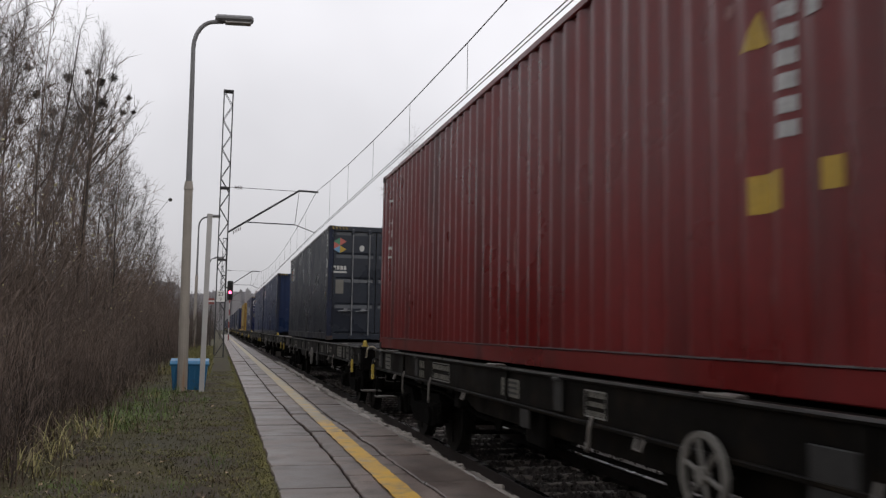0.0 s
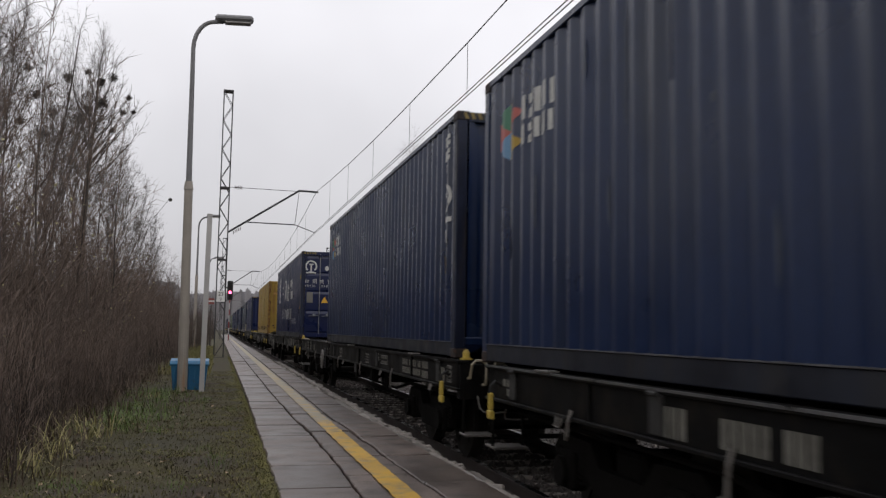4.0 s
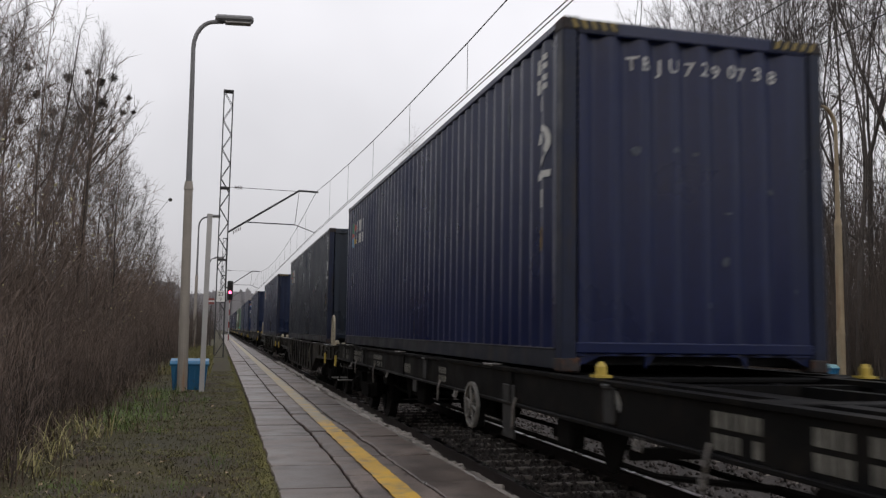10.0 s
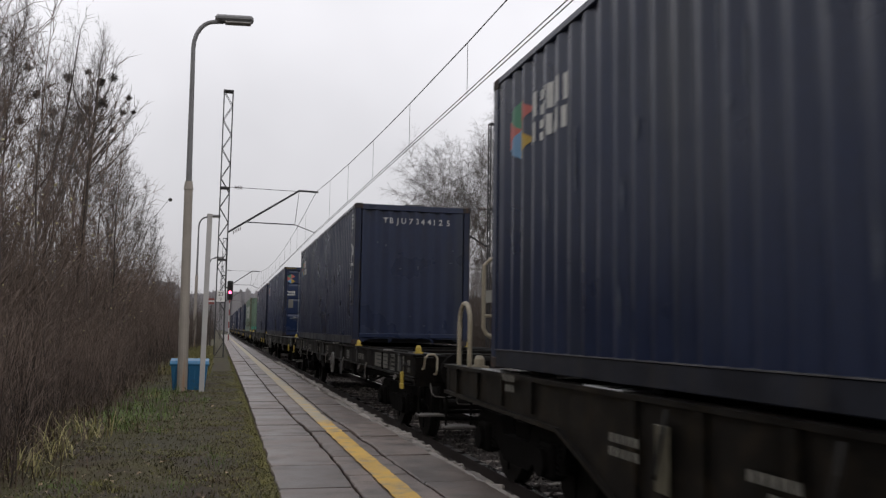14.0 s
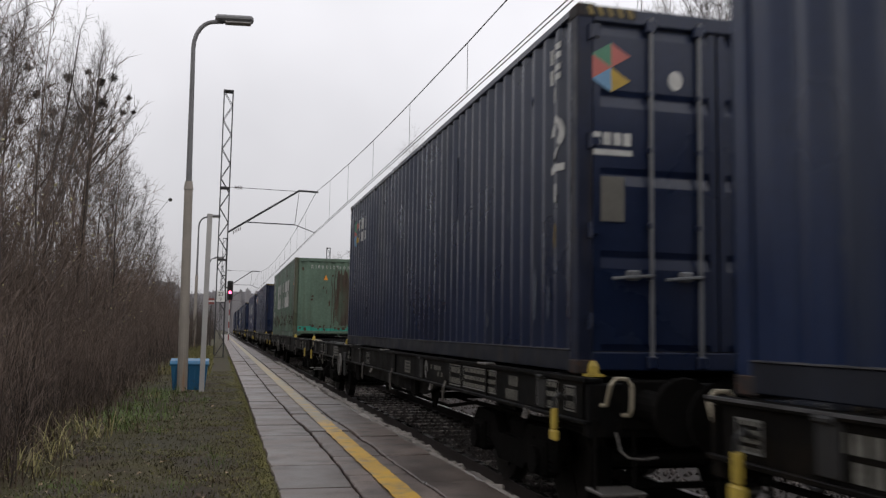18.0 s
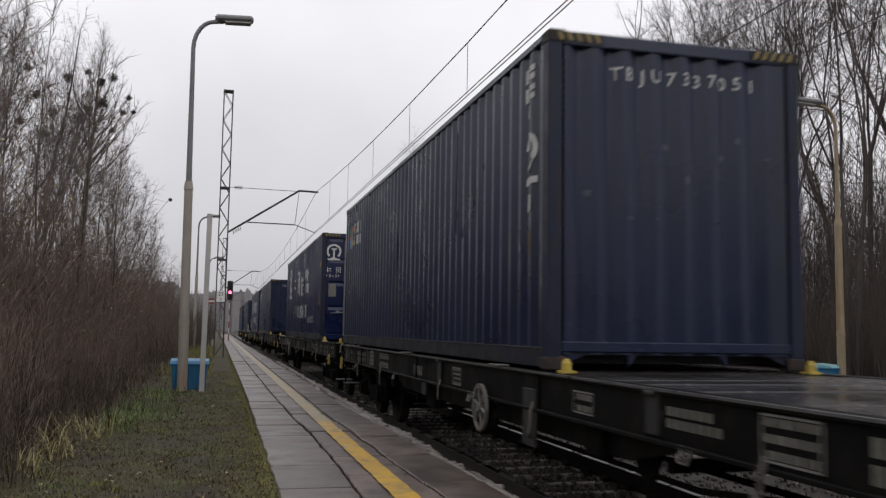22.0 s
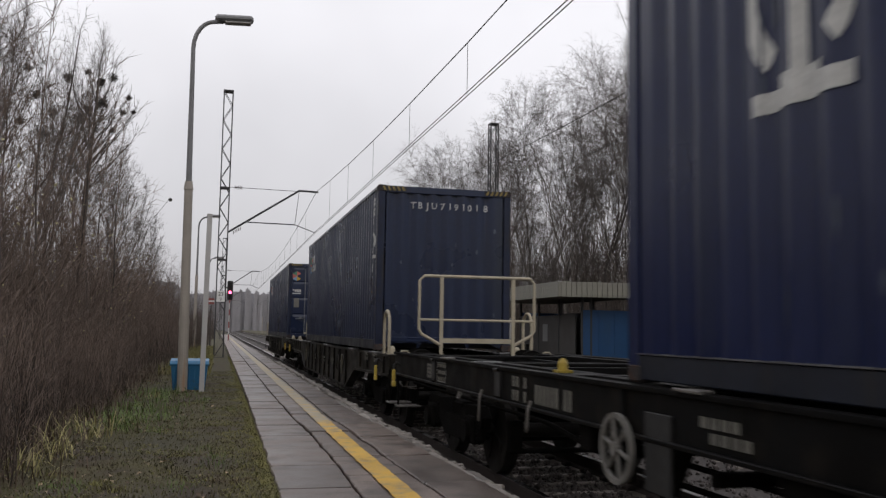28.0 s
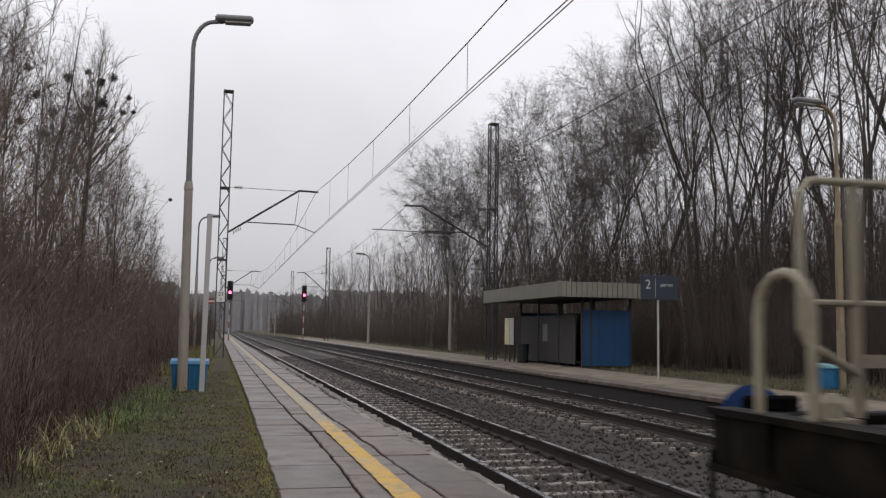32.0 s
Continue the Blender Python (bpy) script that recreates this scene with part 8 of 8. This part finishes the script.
def loop_rail(t, x, y, z0, z1, w=0.42):
    n = 8
    pts = [(x, y - w / 2, z0)] + [(x, y - w / 2 * math.cos(math.pi * i / n), z1 - w / 2 + w / 2 * math.sin(math.pi * i / n)) for i in range(n + 1)] + [(x, y + w / 2, z0)]
    part("hoop_rail", Shape().path(pts, 0.026, 8), M["rail_beige"], t, "beige hoop handrail")


def end_rail(t, y, zb, off=0.0):
    """The beige railing across a wagon's end."""
    rail = [(-0.55, 0.0), (-0.86, 0.17), (-0.9, 0.24), (-0.9, 0.96), (-0.83, 1.03), (0.83, 1.03), (0.9, 0.96), (0.9, 0.24), (0.86, 0.17), (0.55, 0.0)]
    part("end_railing", Shape().path([(off + u, y, zb + w) for u, w in rail], 0.024, 8), M["rail_beige"], t, "beige tubular end railing")
    for x in (-0.56, 0.56):
        part("railing_post", Shape().box(off + x - 0.025, off + x + 0.025, y - 0.02, y + 0.02, zb - 0.22, zb + 1.03), M["rail_beige"], t)
    part("railing_bar", Shape().bar((off - 0.9, y, zb + 0.38), (off + 0.9, y, zb + 0.38), 0.02, 0.02, 8), M["rail_beige"], t)
    part("toe_board", Shape().box(off - 0.54, off + 0.54, y - 0.012, y + 0.012, zb + 0.04, zb + 0.11), M["rail_beige"], t)


def deep_wagon(rnd, rail_front, rail_back, LW, last=False):
    """A skeleton wagon whose side frames drop low between the bogies; y = 0 at its front end."""
    hx, zt = 1.28, 1.155
    t = thing("skeleton_wagon", "dark skeleton wagon with deep ribbed side frames", "freight wagon", "wagons of the train")
    steel = M["deep_steel"]
    for sx in (-1, 1):
        out = [(0.0, zt), (LW, zt), (LW, 0.86), (LW - 3.5, 0.8), (LW - 4.7, 0.4), (4.7, 0.4), (3.5, 0.8), (0.0, 0.86)]
        part("side_frame", Shape().prism(out, "x", *sorted((sx * (hx - 0.05), sx * (hx - 0.035)))), steel, t)
        fl = Shape()
        for (ya, za), (yb, zb2) in (((0, zt), (LW, zt)), ((0.0, 0.86), (3.5, 0.8)), ((3.5, 0.8), (4.7, 0.4)), ((4.7, 0.4), (LW - 4.7, 0.4)), ((LW - 4.7, 0.4), (LW - 3.5, 0.8)), ((LW - 3.5, 0.8), (LW, 0.86))):
            d = 0.018
            fl.add([(sx * hx, ya, za - d), (sx * hx, yb, zb2 - d), (sx * hx, yb, zb2 + d), (sx * hx, ya, za + d), (sx * (hx - 0.16), ya, za - d), (sx * (hx - 0.16), yb, zb2 - d), (sx * (hx - 0.16), yb, zb2 + d), (sx * (hx - 0.16), ya, za + d)],
                   [(0, 1, 2, 3), (7, 6, 5, 4), (0, 4, 5, 1), (3, 2, 6, 7), (0, 3, 7, 4), (1, 5, 6, 2)])
        part("frame_flange", fl, steel, t)
        for i in range(10):
            y = 4.8 + i * (LW - 9.6) / 9
            part("side_rib", Shape().box(*sorted((sx * (hx - 0.035), sx * hx)), y - 0.05, y + 0.05, 0.41, zt - 0.02), steel, t)
        for i in range(4):
            y = 0.5 + 0.8 * i
            for yy in (y, LW - y):
                part("side_rib", Shape().box(*sorted((sx * (hx - 0.035), sx * (hx - 0.005))), yy - 0.025, yy + 0.025, 0.87, zt - 0.02), steel, t)
    for y in (0.0, LW - 0.14):
        part("headstock", Shape().box(-hx + 0.03, hx - 0.03, y, y + 0.14, 0.84, zt - 0.01, c=0.012), steel, t)
    cm = Shape().box(-hx + 0.17, hx - 0.17, -0.08, 0.08, 0.9, zt - 0.02).mesh("cross_beam")
    cm.materials.append(steel)
    for i in range(11):
        shared("cross_beam", cm, t, pose(0, 0.7 + i * (LW - 1.4) / 10, 0))
    part("centre_sill", Shape().box(-0.2, 0.2, 0.14, LW - 0.14, 0.8, zt - 0.03), steel, t)
    for y in (1.6, 4.2, 8.4, 12.6, 15.2):
        for sx in (-1, 1):
            part("support_pad", Shape().box(sx * 1.1 - 0.16, sx * 1.1 + 0.16, y - 0.32, y + 0.32, zt + 0.002, zt + 0.03, c=0.008), M["plate_wet"], t, "pale wet support pad")
    for y in (5.15, LW - 5.3):
        part("pale_plate", Shape().box(-hx - 0.012, -hx + 0.005, y, y + 0.17, 0.62, 1.02, c=0.005), M["plate_yellowed"], t, "yellowed tall plate on the side frame")
    for y in (0.75, LW - 0.75):
        for sx in (-1, 1):
            part("corner_pin", Shape().box(sx * 1.08 - 0.08, sx * 1.08 + 0.08, y - 0.1, y + 0.1, zt, zt + 0.03).bar((sx * 1.08, y, zt + 0.03), (sx * 1.08, y, zt + 0.1), 0.06, 0.055, 12).bar((sx * 1.08, y, zt + 0.1), (sx * 1.08, y, zt + 0.14), 0.055, 0.03, 12), M["rail_beige"], t)
    sets = bogie(t, 1.95) + bogie(t, LW - 1.95)
    buffers(t, 0.0, -1)
    buffers(t, LW, 1, levers=rail_back != "rail", head=M["buffer_blue"] if last else None, short=0.35 if last else 1.0)
    for i in range(5):
        y = 5.6 + i * 1.5
        part("lashing_hook", Shape().path([(-hx - 0.02, y, 1.12), (-hx - 0.05, y, 0.98), (-hx - 0.05, y + 0.1, 0.75), (-hx - 0.02, y + 0.16, 0.7)], 0.014, 6), M["plate_dark"], t)
    x = -hx + 0.02
    for y in (1.0, 1.9, 5.2, 6.6, 8.3, 10.4, 12.0, 14.4):
        s = Shape()
        for j in range(2):
            for i in range(rnd.randrange(3, 6)):
                z0 = (1.02 if (y < 4 or y > 13) else 0.75) + 0.09 * j
                a = y + 0.09 * i
                s.add([(x - 0.022, a, z0), (x - 0.022, a + 0.06, z0), (x - 0.022, a + 0.06, z0 + 0.06), (x - 0.022, a, z0 + 0.06)], [(0, 1, 2, 3)])
        tagged(part("stencil", s, M["mark_dull"], t), kind="stuff")
    for flag, y in ((rail_front, 0.05), (rail_back, LW - 0.05)):
        if flag == "rail":
            end_rail(t, y - 0.24, zt + 0.2)
            for sx in (-1, 1):
                loop_rail(t, sx * 1.2, y - 0.52, zt - 0.1, zt + 0.71)
        elif flag == "hoop":
            for sx in (-1, 1):
                loop_rail(t, sx * 1.2, y + 0.52, zt - 0.1, zt + 0.71)
        elif flag == "post":
            for sx in (-1, 1):
                if y < 5:
                    if sx < 0:
                        part("stake", Shape().box(-0.65, -0.585, 0.27, 0.33, zt - 0.1, zt + 0.62, c=0.01), M["rail_beige"], t, "tall pale upright stake")
                    continue
                for u, back in ((0.75, 0.05), (0.42, 0.45)) if LW > 17.5 else ((0.75, 0.05),):
                    part("stake", Shape().box(sx * u - 0.03, sx * u + 0.03, LW - back - 0.03, LW - back + 0.03, zt - 0.1, zt + 0.29, c=0.008), M["rail_beige"], t, "short pale upright stake")
                    part("stake_tab", Shape().box(*sorted((sx * (u + 0.03), sx * (u + 0.14))), LW - back - 0.012, LW - back + 0.012, zt + 0.2, zt + 0.28), M["rail_beige"] if LW > 17.5 else M["logo_red"], t)
    return t, sets


rw = random.Random(55)
# front end of each wagon along the train: (s, kind, planked, flip, pins)
WAGONS = [(-3.9, "flat", True, 8.1, ()), (16.1, "flat", True, 8.05, (0.6,)), (35.4, "flat", True, 12.35, (6.6,)), (54.95, "flat", False, 12.35, (0.35, 13.0)), (74.45, "flat", False, 12.4, (0.4, 13.2)),
          (94.35, "flat", True, 8.15, (13.2, 18.1)), (114.6, "flat", False, 8.15, (0.7, 5.6)), (134.6, "deep", "hoop", "post", ()), (153.0, "deep", "post", "rail", ()), (171.35, "flat", False, 8.15, (0.6, 6.0)),
          (191.3, "flat", True, 12.4, (0.5,)), (211.4, "flat", False, 12.6, (0.3, 13.2)), (231.0, "flat", False, 12.4, (0.5, 6.8)), (251.1, "flat", True, 8.4, (0.6, 6.8)), (270.9, "flat", False, 12.4, (0.5, 3.6)),
          (291.0, "flat", False, 12.4, (0.5, 7.8)), (312.3, "flat", False, 12.7, (0.4, 14.2)), (333.3, "deep", "hoop", "post", ()), (352.85, "deep", "post", "rail", ())]
WHEELS = []
for s, kind, a, b, pins in WAGONS:
    if kind == "flat":
        t, sets = flat_wagon(a, rw, b, pins, "deep" if rw.random() < 0.5 else "", {312.3: 20.3, 114.6: 18.9}.get(s, 18.5), s in (114.6, 312.3))
    else:
        t, sets = deep_wagon(rw, a, b, {134.6: 17.1, 333.3: 18.2}.get(s, 16.9), s > 350)
    TRAIN.append((t, s, 0.0))
    WHEELS.append(sets)


def motions():
    """The train rolls past at a steady speed, and its wheels turn."""
    for t, s, z in TRAIN:
        walk(t, [(0.0, pose(TR1, s, z)), (16.0, pose(TR1, s - SPEED * 16, z)), (32.0, pose(TR1, s - SPEED * 32, z))])
    n = 534
    turn = math.degrees(SPEED * 32.0 / n / 0.46)
    for sets in WHEELS:
        for w in sets:
            y = w.matrix_basis.translation.y
            walk(w, [(32.0 * k / n, pose(0, y, 0.46, turn * k)) for k in range(n + 1)])


motions()
